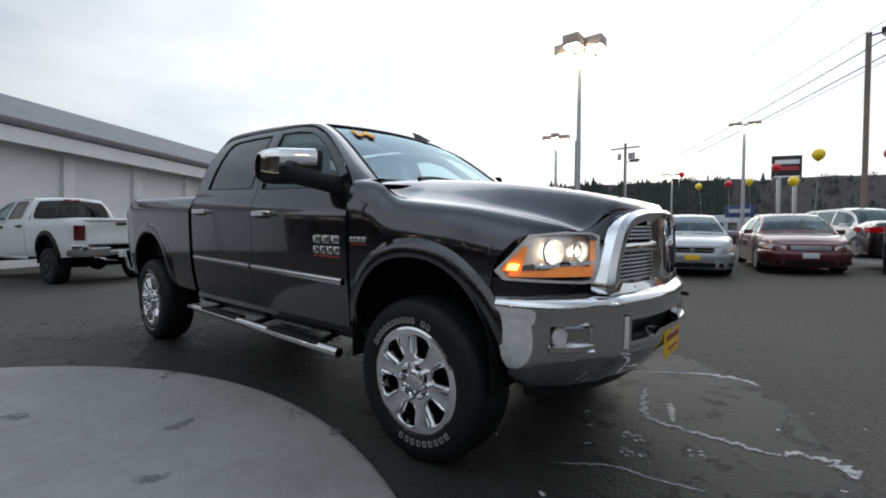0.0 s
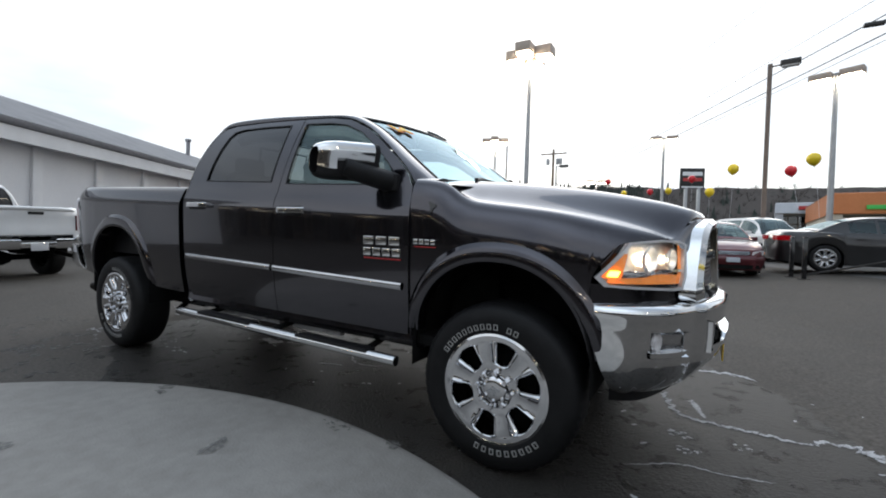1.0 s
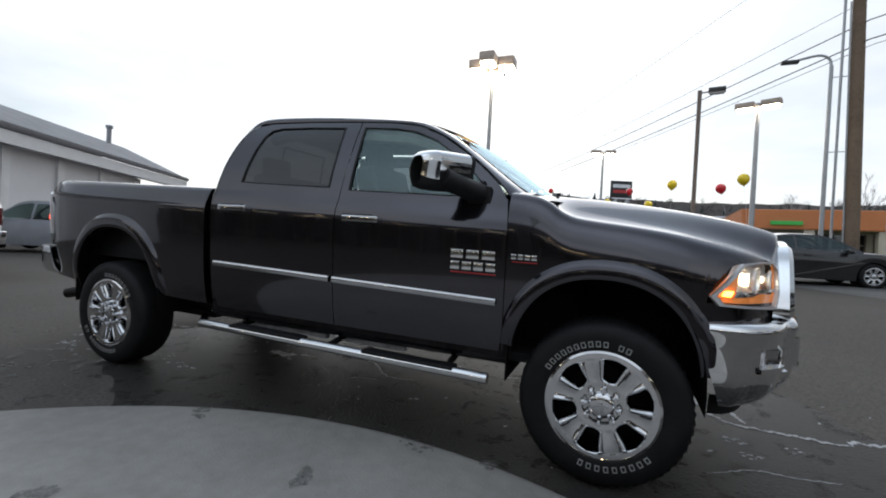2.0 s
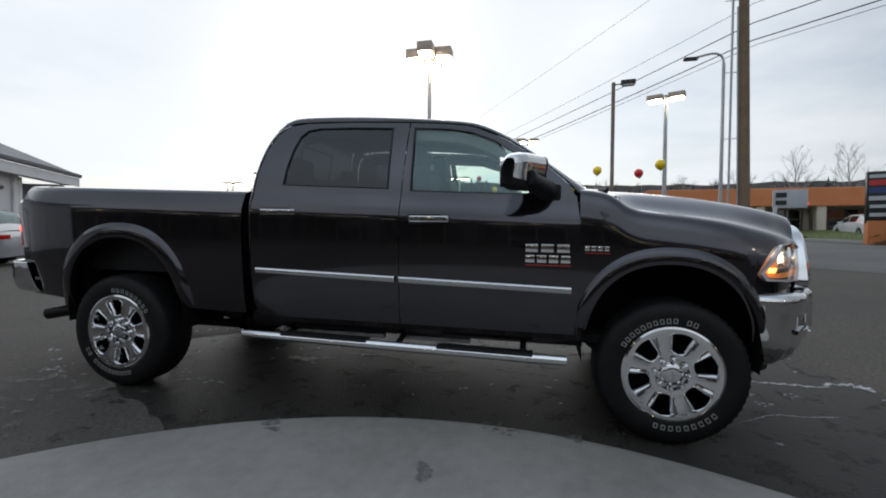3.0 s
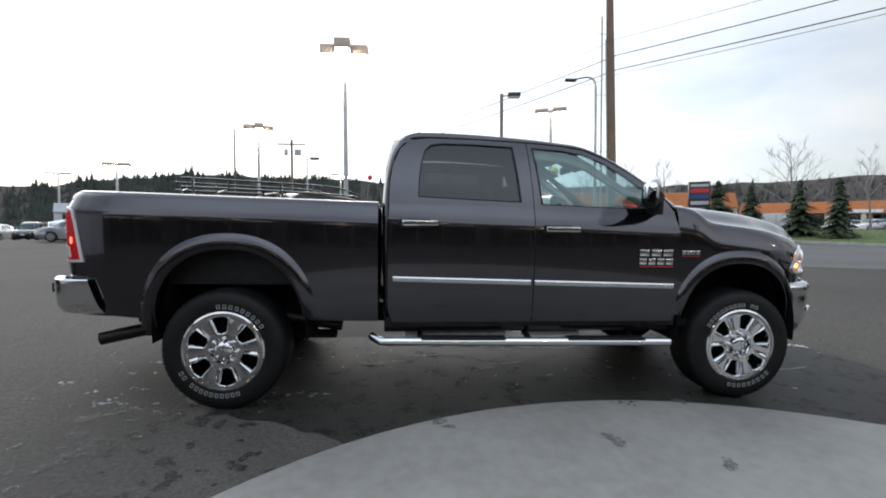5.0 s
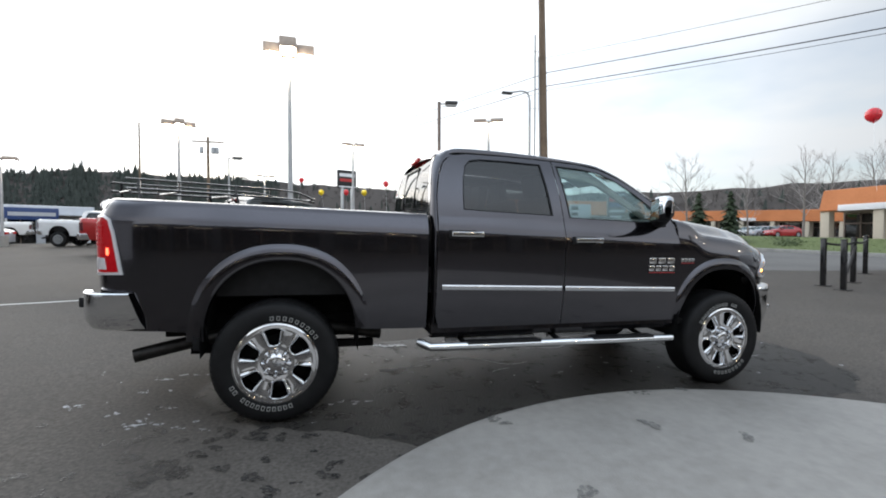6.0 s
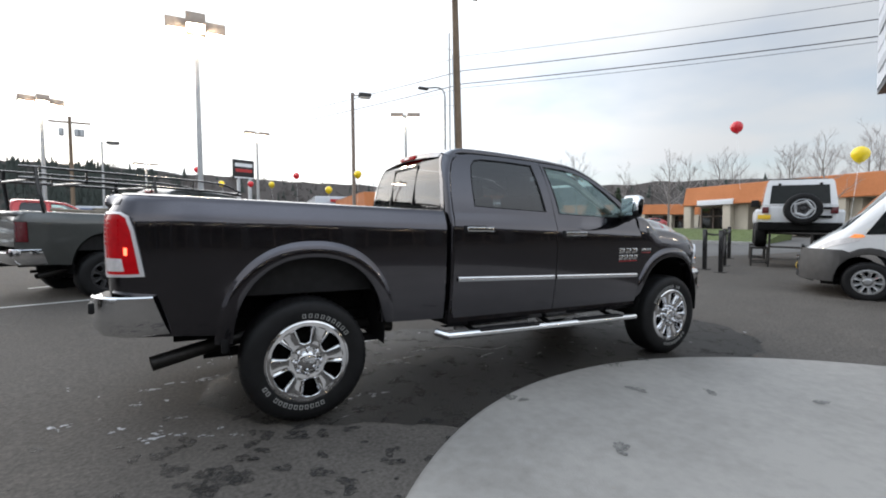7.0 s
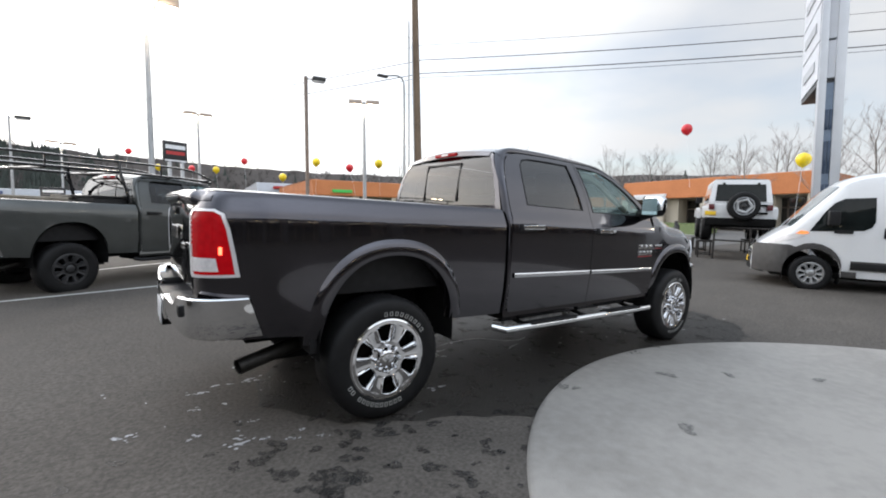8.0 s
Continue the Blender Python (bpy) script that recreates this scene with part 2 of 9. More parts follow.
def tube(bm, pts, r, seg=10, caps=True):
    """A round bar along points. r: a number or one for each point."""
    p = [Vector(q) for q in pts]
    rs = r if isinstance(r, (list, tuple)) else [r] * len(p)
    rings, last = [], None
    for i, q in enumerate(p):
        d = (p[min(i + 1, len(p) - 1)] - p[max(i - 1, 0)]).normalized()
        a = last - d * last.dot(d) if last is not None else (d.cross(Vector((0, 0, 1))) if abs(d.z) < 0.95 else d.cross(Vector((1, 0, 0))))
        a.normalize()
        last = a
        b = d.cross(a)
        rings.append([bm.verts.new(q + rs[i] * (math.cos(2 * math.pi * k / seg) * a + math.sin(2 * math.pi * k / seg) * b)) for k in range(seg)])
    for r0, r1 in zip(rings, rings[1:]):
        for k in range(seg):
            bm.faces.new((r0[k], r0[(k + 1) % seg], r1[(k + 1) % seg], r1[k]))
    if caps:
        bm.faces.new(rings[0][::-1])
        bm.faces.new(rings[-1])


def lathe(bm, prof, seg=48, axis="y", m=None):
    """Turns (radius, along) round an axis."""
    rows = []
    for r, h in prof:
        row = []
        for k in range(seg):
            c, s = r * math.cos(2 * math.pi * k / seg), r * math.sin(2 * math.pi * k / seg)
            co = Vector((c, h, s)) if axis == "y" else Vector((c, s, h))
            row.append(bm.verts.new(m @ co if m is not None else co))
        rows.append(row)
    for a, b in zip(rows, rows[1:]):
        for k in range(seg):
            bm.faces.new((a[k], a[(k + 1) % seg], b[(k + 1) % seg], b[k]))


def ring_fill(bm, pts, fn, loops=5, inner=None):
    """Fills a closed 2D outline with rings shrinking to its middle (or to a second outline), laid on a surface by fn(a, b)."""
    n = len(pts)
    c = (sum(p[0] for p in pts) / n, sum(p[1] for p in pts) / n)
    rows = []
    for k in range(loops + 1):
        t = k / loops
        if inner is None:
            t *= 0.98
            rows.append([bm.verts.new(fn(p[0] + (c[0] - p[0]) * t, p[1] + (c[1] - p[1]) * t)) for p in pts])
        else:
            rows.append([bm.verts.new(fn(p[0] + (q[0] - p[0]) * t, p[1] + (q[1] - p[1]) * t)) for p, q in zip(pts, inner)])
    for a, b in zip(rows, rows[1:]):
        for k in range(n):
            bm.faces.new((a[k], a[(k + 1) % n], b[(k + 1) % n], b[k]))
    if inner is None:
        bm.faces.new(rows[-1])


def outline(pts, per=5):
    """Points along a closed outline of straight stretches."""
    out = []
    for i, p in enumerate(pts):
        q = pts[(i + 1) % len(pts)]
        out += [(p[0] + (q[0] - p[0]) * k / per, p[1] + (q[1] - p[1]) * k / per) for k in range(per)]
    return out


def thicken(bm, t):
    """Gives a sheet a back, t behind its middle, and closes its rims."""
    bm.normal_update()
    faces, rims = list(bm.faces), [e for e in bm.edges if len(e.link_faces) == 1]
    centre = sum((v.co for v in bm.verts), Vector()) / max(1, len(bm.verts))
    away = sum((f.calc_area() * f.normal.dot(f.calc_center_median() - Vector((1.8, 0, min(0.9, centre.z - 0.05)))) for f in faces))
    s = -t if away >= 0 else t
    back = {v: bm.verts.new(v.co + v.normal * s) for v in list(bm.verts)}
    for f in faces:
        bm.faces.new([back[v] for v in reversed(f.verts)])
    for e in rims:
        l = e.link_loops[0]
        a, b = l.vert, l.link_loop_next.vert
        bm.faces.new((b, a, back[a], back[b]))


def part(name, bm, material, parent=None, label="", thick=0.0, sharp=35, fix=True):
    """Links a bmesh as one mesh object, under a thing or a part."""
    if fix:
        bmesh.ops.recalc_face_normals(bm, faces=bm.faces)
    if thick:
        thicken(bm, thick)
    me = bpy.data.meshes.new(name)
    bm.to_mesh(me)
    bm.free()
    for f in me.polygons:
        f.use_smooth = True
    if sharp:
        me.set_sharp_from_angle(angle=radians(sharp))
    me.materials.append(material)
    ob = new(name, me)
    if parent is not None:
        ob.parent = parent
    if label:
        ob["label"] = label
    return ob


def flipped(bm):
    """The mirror image across y = 0."""
    b2 = bm.copy()
    for v in b2.verts:
        v.co.y = -v.co.y
    bmesh.ops.reverse_faces(b2, faces=b2.faces)
    return b2


def pair(name, bm, material, parent, label="", thick=0.0, sharp=35):
    """A part and its mirror image on the other side."""
    b2 = flipped(bm)
    a = part(name, bm, material, parent, label, thick, sharp)
    return a, part(name, b2, material, parent, label, thick, sharp)


def copy_part(ob, m, parent):
    """A part again with its own pieces, at another place of its thing."""
    o = ob.copy()
    scene.collection.objects.link(o)
    o.parent = parent
    o.matrix_basis = m
    for c in ob.children:
        k = c.copy()
        scene.collection.objects.link(k)
        k.parent = o
        k.matrix_basis = c.matrix_basis.copy()
    return o


def thing(name, m, label, category, group="", kind=""):
    e = new(name)
    e.empty_display_size = 0.3
    e.matrix_basis = m
    return tagged(e, label, category, group, kind)


def ease(t):
    t = min(max(t, 0.0), 1.0)
    return t * t * (3 - 2 * t)


# gentle fall of the lot: level where the truck stands, rising ahead of it, falling behind it and far across
def ground_z(x, y=0.0):
    if x < -1:
        z = 0.02 * (x + 1)
    elif x < 3.5:
        z = 0.0
    elif x < 9.5:
        z = 0.042 * (x - 3.5) * ease((x - 3.5) / 4)
    else:
        z = 0.252 + 0.022 * (x - 9.5)
    return z - 0.030 * max(0.0, y - 24) * ease((y - 24) / 20)


UPRIGHT = pose(0, 0, 0, -1.8, -0.87, 0)     # true upright against the slope of the lot


def stand(x, y, rz=0.0, dz=0.0, lean=True):
    """The pose of a thing that stands on the lot, upright or square to the slope."""
    return Matrix.Translation((x, y, ground_z(x, y) + dz)) @ (UPRIGHT if lean else Matrix()) @ pose(0, 0, 0, 0, 0, rz)

# ---------------------------------------------------------------- wheels
def wheel_meshes(parent, tyre_r, rim_r, width, spokes, rim_mat, letters=True, nuts=8):
    """A wheel at the origin, its outer face towards -y."""
    bm = bmesh.new()
    h = width / 2
    prof = [(rim_r - 0.02, h * 0.8), (rim_r, h), (rim_r + 0.03, h * 1.06), ((rim_r + tyre_r) / 2, h * 1.10), (tyre_r - 0.035, h * 1.03), (tyre_r - 0.010, h * 0.90), (tyre_r, h * 0.70),
            (tyre_r + 0.001, 0.0), (tyre_r, -h * 0.70), (tyre_r - 0.010, -h * 0.90), (tyre_r - 0.035, -h * 1.03), ((rim_r + tyre_r) / 2, -h * 1.10), (rim_r + 0.03, -h * 1.06), (rim_r + 0.006, -h * 1.0), (rim_r - 0.012, -h * 0.8)]
    # one skin with tread blocks standing between grooves
    n = 56 if letters else 28
    seg = n * 2
    rows = []
    for j, (r, y) in enumerate(prof):
        row = []
        for k in range(seg):
            groove = 0.0
            if 5 <= j <= 9 and (k + (j % 2)) % 2:
                groove = 0.008 if j in (5, 6, 8, 9) else 0.005
            a = 2 * math.pi * (k + (0.35 if j == 7 else 0)) / seg
            row.append(bm.verts.new(((r - groove) * math.cos(a), y, (r - groove) * math.sin(a))))
        rows.append(row)
    for r0, r1 in zip(rows, rows[1:]):
        for k in range(seg):
            bm.faces.new((r0[k], r0[(k + 1) % seg], r1[(k + 1) % seg], r1[k]))
    tyre = part("wheel", bm, RUBBER, parent, "black all-terrain tyre on a bright rim" if letters else "")
    # rim: barrel and lip
    bm = bmesh.new()
    lathe(bm, [(rim_r + 0.012, -h * 0.96), (rim_r + 0.014, -h * 1.04), (rim_r + 0.002, -h * 1.07), (rim_r - 0.014, -h * 1.03), (rim_r - 0.022, -h * 0.90), (rim_r - 0.04, -h * 0.3), (rim_r - 0.05, h * 0.8)], 64)
    part("rim_lip", bm, rim_mat, tyre)
    # dark brake behind
    bm = bmesh.new()
    lathe(bm, [(0.0, -h * 0.05), (rim_r * 0.66, -h * 0.05), (rim_r * 0.66, h * 0.2), (rim_r * 0.95, h * 0.25), (rim_r * 0.95, h * 0.7)], 40)
    part("brake_disc", bm, UNDER, tyre)
    # wide spokes round a hub
    ri, ro = rim_r * 0.36, rim_r + 0.004
    step = math.pi / spokes
    dish = curve([0, 0.35, 0.6, 0.85, 1.0], [-h * 0.92, -h * 0.96, -h * 1.02, -h * 1.065, -h * 1.06])

    def window(t):
        return ease((t - 0.13) / 0.13) * ease((0.87 - t) / 0.09)

    def half(r):
        t = (r - ri) / (ro - ri)
        return step * (0.999 - (0.385 + 0.05 * t) * window(t))

    def spoke_at(u, v):
        r = ri + (ro - ri) * u
        a = math.pi / 2 + half(r) * max(-1.0, min(1.0, v))
        edge = abs(v)
        y = dish(r / rim_r)
        if edge > 1.0:
            y += 0.055
        elif edge > 0.60:   # a raised rib, then a rounded shoulder down to the window
            y += (0.010 * ease((edge - 0.68) / 0.06) - 0.004 * math.sin(math.pi * min(1.0, (edge - 0.60) / 0.12)) + 0.014 * max(0.0, (edge - 0.80) / 0.20) ** 1.4) * window(u)
        else:
            y += 0.004 * (1 - (edge / 0.60) ** 2) * window(u)
        return (r * math.cos(a), y, r * math.sin(a))

    bm = bmesh.new()
    sheet(bm, spoke_at, lin(0, 0.10, 3) + lin(0.13, 0.30, 9) + lin(0.36, 0.76, 6) + lin(0.78, 0.88, 8) + [0.93, 1.0], [-1.01, -1.0, -0.95, -0.9, -0.84, -0.78, -0.74, -0.70, -0.66, -0.60, -0.3, 0, 0.3, 0.60, 0.66, 0.70, 0.74, 0.78, 0.84, 0.9, 0.95, 1.0, 1.01])
    spoke = part("spoke", bm, rim_mat, tyre, sharp=40)
    for k in range(1, spokes):
        o = spoke.copy()
        scene.collection.objects.link(o)
        o.matrix_basis = pose(0, 0, 0, 0, 360.0 * k / spokes, 0)
    bm = bmesh.new()
    lathe(bm, [(0.0, -h * 0.80), (ri * 0.98, -h * 0.80), (ri * 1.06, -h * 0.86), (ri * 1.10, -h * 0.80)], 40)
    part("hub", bm, rim_mat, tyre, sharp=40)
    bm = bmesh.new()
    lathe(bm, [(0.0, -h * 1.06), (0.03, -h * 1.06), (0.052, -h * 1.04), (0.062, -h * 0.98), (0.066, -h * 0.80)], 32)
    part("hub_cap", bm, rim_mat, tyre)
    if letters:
        bm = bmesh.new()
        for s in (-1, 1):
            box(bm, s * 0.006 - 0.005, s * 0.006 + 0.028 * s, -h * 1.075, -h * 1.05, -0.004, 0.012, bev=0.002, m=pose(0, 0, 0, 0, 20 * s, 0))
        box(bm, -0.008, 0.008, -h * 1.075, -h * 1.05, -0.03, 0.02, bev=0.003)
        part("emblem", bm, CHROME_SOFT, tyre)
    nut = None
    for k in range(nuts):
        a = 2 * math.pi * (k + 0.5) / nuts
        m = pose(0.084 * math.cos(a), -h * 0.88, 0.084 * math.sin(a), 0, 0, 0)
        if nut is None:
            bm = bmesh.new()
            lathe(bm, [(0.0, -0.046), (0.010, -0.045), (0.0155, -0.036), (0.0165, 0.0)], 8)
            nut = part("lug_nut", bm, rim_mat, tyre)
            nut.matrix_basis = m
        else:
            o = nut.copy()
            scene.collection.objects.link(o)
            o.matrix_basis = m
    if letters:
        # raised white writing, as plain outlined blocks
        r0 = rim_r + 0.036
        block = None
        for start, count in ((132, 13), (-122, 9)):
            for k in range(count):
                if count == 13 and k == 10:
                    continue
                m = pose(0, 0, 0, 0, -(start - k * 6.6 if start > 0 else start + k * 7.6), 0)
                if block is None:
                    bm = bmesh.new()
                    c, hw, hh, t = r0 + 0.012, 0.0115, 0.0145, 0.0045
                    y0, y1 = -h * 1.085 - 0.002, -h * 1.05
                    box(bm, c - hh, c + hh, y0, y1, -hw, -hw + t)
                    box(bm, c - hh, c + hh, y0, y1, hw - t, hw)
                    box(bm, c + hh - t, c + hh, y0, y1, -hw, hw)
                    box(bm, c - hh, c - hh + t, y0, y1, -hw, hw)
                    block = part("sidewall_block", bm, WHITE_RUBBER, tyre)
                    block.matrix_basis = m
                else:
                    o = block.copy()
                    scene.collection.objects.link(o)
                    o.matrix_basis = m
    return tyre


# ---------------------------------------------------------------- pickup truck
BASE, TYRE, TRACK = 3.79, 0.420, 0.832
belt = lambda x: 1.497 - 0.036 * (x - 1.2)
bed_top = lambda x: 1.455 + 0.021 * (1.05 - x)
profile = curve([-1.0, -0.84, -0.72, -0.58, -0.42, -0.28, -0.17, -0.125, -0.105, -0.06, -0.02, 0.0], [0.888, 0.930, 0.951, 0.966, 0.973, 0.975, 0.975, 0.971, 0.964, 0.944, 0.924, 0.905])
taper_rear = curve([-1.15, -1.0, -0.85, -0.72, -0.55, -0.40], [0.075, 0.062, 0.045, 0.018, 0.004, 0.0])
taper_front = curve([3.2, 3.9, 4.1, 4.217, 4.342, 4.42, 4.50, 4.60], [0.0, 0.004, 0.022, 0.052, 0.100, 0.165, 0.275, 0.40])
hood_half = curve([3.2, 3.30, 3.55, 3.85, 4.03, 4.25, 4.42, 4.50, 4.66], [0.875, 0.870, 0.852, 0.845, 0.822, 0.745, 0.690, 0.658, 0.60])
shut_z = curve([3.20, 3.30, 3.40, 3.47, 3.53, 3.60, 3.70, 3.85, 4.03, 4.25, 4.42, 4.50, 4.66], [1.476, 1.470, 1.455, 1.425, 1.382, 1.354, 1.340, 1.324, 1.302, 1.263, 1.218, 1.186, 1.13])


def half_bed(x, z):
    return profile(z - bed_top(x)) - taper_rear(x)


def half_cab(x, z):
    """Half width of the cab at a height: doors below the belt, leaning glass above."""
    low = profile(min(z, belt(x) - 0.05) - (belt(x) - 0.01))
    if z <= belt(x) - 0.05:
        return low
    d = z - (belt(x) - 0.05)
    return low - 0.30 * d - 0.32 * d * d


def half_fender(x, z):
    """Half width of the front fender: an upright side rolled over a broad shoulder to the hood's edge."""
    top, edge = shut_z(x), hood_half(x)
    w = max(edge + 0.004, profile(-0.17 - max(0.0, (1.30 - z)) * 0.86) - 0.012 - taper_front(x))
    f = min(1.0, max(0.0, 1 - (top - z) / 0.23))
    return edge + (w - edge) * (1 - f**2.1) ** 0.46


def arch(cx, cz, a, b, t, p=2.25):
    c, s = math.cos(t), math.sin(t)
    return cx + a * math.copysign(abs(c) ** (2 / p), c), cz + b * math.copysign(abs(s) ** (2 / p), s)


def arch_floor(x, cx, cz, a, b, low, p=2.25):
    u = abs(x - cx) / a
    return low if u >= 1 else max(low, cz + b * (1 - u**p) ** (1 / p))


NOSE = [(4.06, -0.955), (4.14, -0.940), (4.22, -0.907), (4.30, -0.874), (4.365, -0.838), (4.44, -0.765), (4.50, -0.688), (4.545, -0.620), (4.585, -0.553), (4.632, -0.42), (4.667, -0.2), (4.68, 0.0)]
NOSE_LINE = [Vector((x, y, 0)) for x, y in NOSE]
nose_pts = spline(NOSE_LINE, 80)


def nose(s, z=1.1, out=0.0):
    """Plan of the front from the wheel arch (0) to the middle (1)."""
    k = min(max(s, 0), 1) * 79
    i = min(int(k), 78)
    p = nose_pts[i].lerp(nose_pts[i + 1], k - i)
    d = (nose_pts[i + 1] - nose_pts[i]).normalized()
    n = Vector((-d.y, d.x, 0))
    if n.dot(p - Vector((1.8, 0, 0))) < 0:
        n = -n
    q = p + n * out
    q.x -= 0.16 * max(0.0, z - 1.02) * ease(s * 3)
    return Vector((q.x, q.y, z))


def nose_s(y):
    """Where along the front's plan the half width y lies."""
    k = min(range(80), key=lambda i: abs(nose_pts[i].y + y))
    return k / 79


LAMP_S0, LAMP_S1 = nose_s(0.905), nose_s(0.553)
lamp_s = lambda q: LAMP_S0 + (LAMP_S1 - LAMP_S0) * (q - 0.142) / 0.36
on_lamp = lambda pts: [(lamp_s(q), z) for q, z in pts]
BUMP = spline([(4.185, -0.917, 0), (4.30, -0.908, 0), (4.42, -0.868, 0), (4.53, -0.780, 0), (4.60, -0.672, 0), (4.668, -0.50, 0), (4.728, -0.26, 0), (4.748, 0.0, 0)], 60)
TAIL = spline([(-0.70, -0.960, 0), (-0.78, -0.947, 0), (-0.85, -0.930, 0), (-0.91, -0.911, 0), (-0.985, -0.884, 0), (-1.05, -0.840, 0), (-1.10, -0.770, 0), (-1.125, -0.68, 0)], 40)


def along(line, s, out=0.0):
    k = min(max(s, 0), 1) * (len(line) - 1)
    i = min(int(k), len(line) - 2)
    p = line[i].lerp(line[i + 1], k - i)
    d = (line[i + 1] - line[i]).normalized()
    n = Vector((d.y, -d.x, 0))
    if n.dot(p - Vector((1.8, 0, 0))) < 0:
        n = -n
    return p + n * out


def pickup(m, label, paint, group="", detail=True, rim_mat=None, tail="tall", bar=True, plates=True, flare_mat=None, bumper_mat=None, lit=True, rear_glass=None, flares=True):
    truck = thing("pickup_truck", m, label, "pickup truck", group)
    rim_mat, bumper_mat = rim_mat or CHROME, bumper_mat or CHROME
    flare_mat = flare_mat or paint
    nseg = 1.0 if detail else 0.55
    N = lambda k: max(4, int(k * nseg))

    # --- bed
    rear_arch, front_arch = (0.04, 0.56, 0.490, 0.560), (3.765, 0.53, 0.455, 0.515)
    bm = bmesh.new()
    xs = sorted(set([round(v, 4) for v in lin(-0.72, 1.043, N(60))] + [0.04 + s * 0.530 * k for s in (-1, 1) for k in (1.0001, 0.999, 0.985, 0.95, 0.9)]))

    def bed_fn(x, v):
        low = arch_floor(x, 0.04, 0.56, 0.530, 0.605, 0.635 - 0.02 * ease((x - 0.2) / 0.8) + 0.03 * ease((-0.4 - x) / 0.5))
        top = bed_top(x)
        z = low + (top - low) * v
        return (x, -half_bed(x, z), z)

    vs = [1 - (1 - t) ** 1.7 for t in lin(0, 1, N(26))]
    sheet(bm, bed_fn, xs, vs)
    bed_side, _ = pair("bed_side", bm, paint, truck, thick=0.004)
    bm = bmesh.new()   # rail cap, rolled inwards
    sheet(bm, lambda x, v: (x, -(half_bed(x, bed_top(x)) - 0.085 * v), bed_top(x) + 0.012 * math.sin(math.pi * v) - 0.004), lin(-0.86, 1.043, 30), lin(0, 1, 7))
    pair("bed_rail", bm, paint if not detail else BLACK_GLOSS, truck, "dark glossy bed rail cap", thick=0.006)
    bm = bmesh.new()
    box(bm, -0.90, 1.035, -0.815, -0.80, 0.86, 1.455)
    pair("bed_inner_wall", bm, BLACK_PLASTIC, truck)
    bm = bmesh.new()
    # corrugated floor in one skin
    sheet(bm, lambda x, y: (x, y, 0.90 + 0.015 * ease(2.2 - abs((y / 0.18) % 1.0 - 0.5) * 8)), [-1.02, 0.0, 1.035], lin(-0.80, 0.80, 73))
    part("bed_floor", bm, BLACK_PLASTIC, truck)
    bm = bmesh.new()
    box(bm, 1.0, 1.04, -0.80, 0.80, 0.62, 1.452, bev=0.008)
    part("bed_bulkhead", bm, paint, truck)

    # rear corner behind the wheel, rising to the tail lamp
    bm = bmesh.new()

    def corner(s, v):
        p = along(TAIL, s)
        z = 0.655 + v * (bed_top(p.x) - 0.655)
        inset = 0.975 - profile(z - bed_top(-0.7))
        q = along(TAIL, s, -inset)
        return (q.x, q.y, z)

    sheet(bm, corner, lin(0.02, 1.0, N(34)), [1 - (1 - t) ** 1.5 for t in lin(0, 1, N(30))])
    pair("bed_corner", bm, paint, truck, thick=0.004)
    bm = bmesh.new()   # flat top of the corner, rolled inwards

    def corner_top(s, v):
        p = along(TAIL, s, -(0.975 - profile(0.0)) - 0.10 * v)
        return (p.x, p.y, bed_top(along(TAIL, s).x) + 0.012 * math.sin(math.pi * min(1, v * 1.2 + 0.1)) - 0.004)

    sheet(bm, corner_top, lin(0.02, 1.0, N(24)), lin(0, 1, 7))
    pair("corner_cap", bm, paint, truck, thick=0.006)

    # tail gate with a lip along its top
    bm = bmesh.new()
    gate = [(0.0, 0.93), (0.012, 0.94), (0.014, 1.05), (0.006, 1.10), (0.004, 1.28), (0.012, 1.33), (0.010, 1.40), (0.008, 1.458)]
    sheet(bm, lambda y, k: (-1.125 - gate[k][0] + (0.012 + max(0.0, 0.972 - profile(gate[k][1] - bed_top(-0.7)))) * ease((abs(y) - 0.40) / 0.28), y, gate[k][1]), lin(-0.69, 0.69, 25), list(range(len(gate))))
    tg = part("tailgate", bm, paint, truck, thick=0.01)
    # one rounded lip from the bed corner along the top of the tail gate
    LIP = TAIL + [Vector((-1.122 - 0.008 * math.sin(k / 16 * math.pi / 2), -0.68 + 0.68 * k / 16, 0)) for k in range(1, 17)]
    lip_prof = [(-0.13, 0.002), (-0.07, 0.006), (-0.026, 0.003), (-0.007, -0.008), (0.003, -0.028), (0.002, -0.055), (-0.010, -0.078), (-0.036, -0.092)]

    def lip_fn(s, k):
        f = ease((s - 0.60) / 0.22)
        o, dz = lip_prof[k]
        z = 1.497 + dz
        inset = 0.975 - profile(min(z, 1.490) - bed_top(-0.7))
        q = along(LIP, s, o + 0.0015 + (0.036, 0.036, 0.036, 0.035, 0.033, 0.030, 0.018, 0.0)[k] * f - inset * (1 - f))
        return (q.x, q.y, z)

    bm = bmesh.new()
    sheet(bm, lip_fn, lin(0.50, 1, N(48)), list(range(len(lip_prof))))
    pair("tailgate_lip", bm, paint, tg, sharp=60)
    bm = bmesh.new()
    box(bm, -1.152, -1.128, -0.13, 0.13, 1.345, 1.40, bev=0.01)
    part("handle", bm, BLACK_GLOSS if detail else BLACK_PLASTIC, tg)
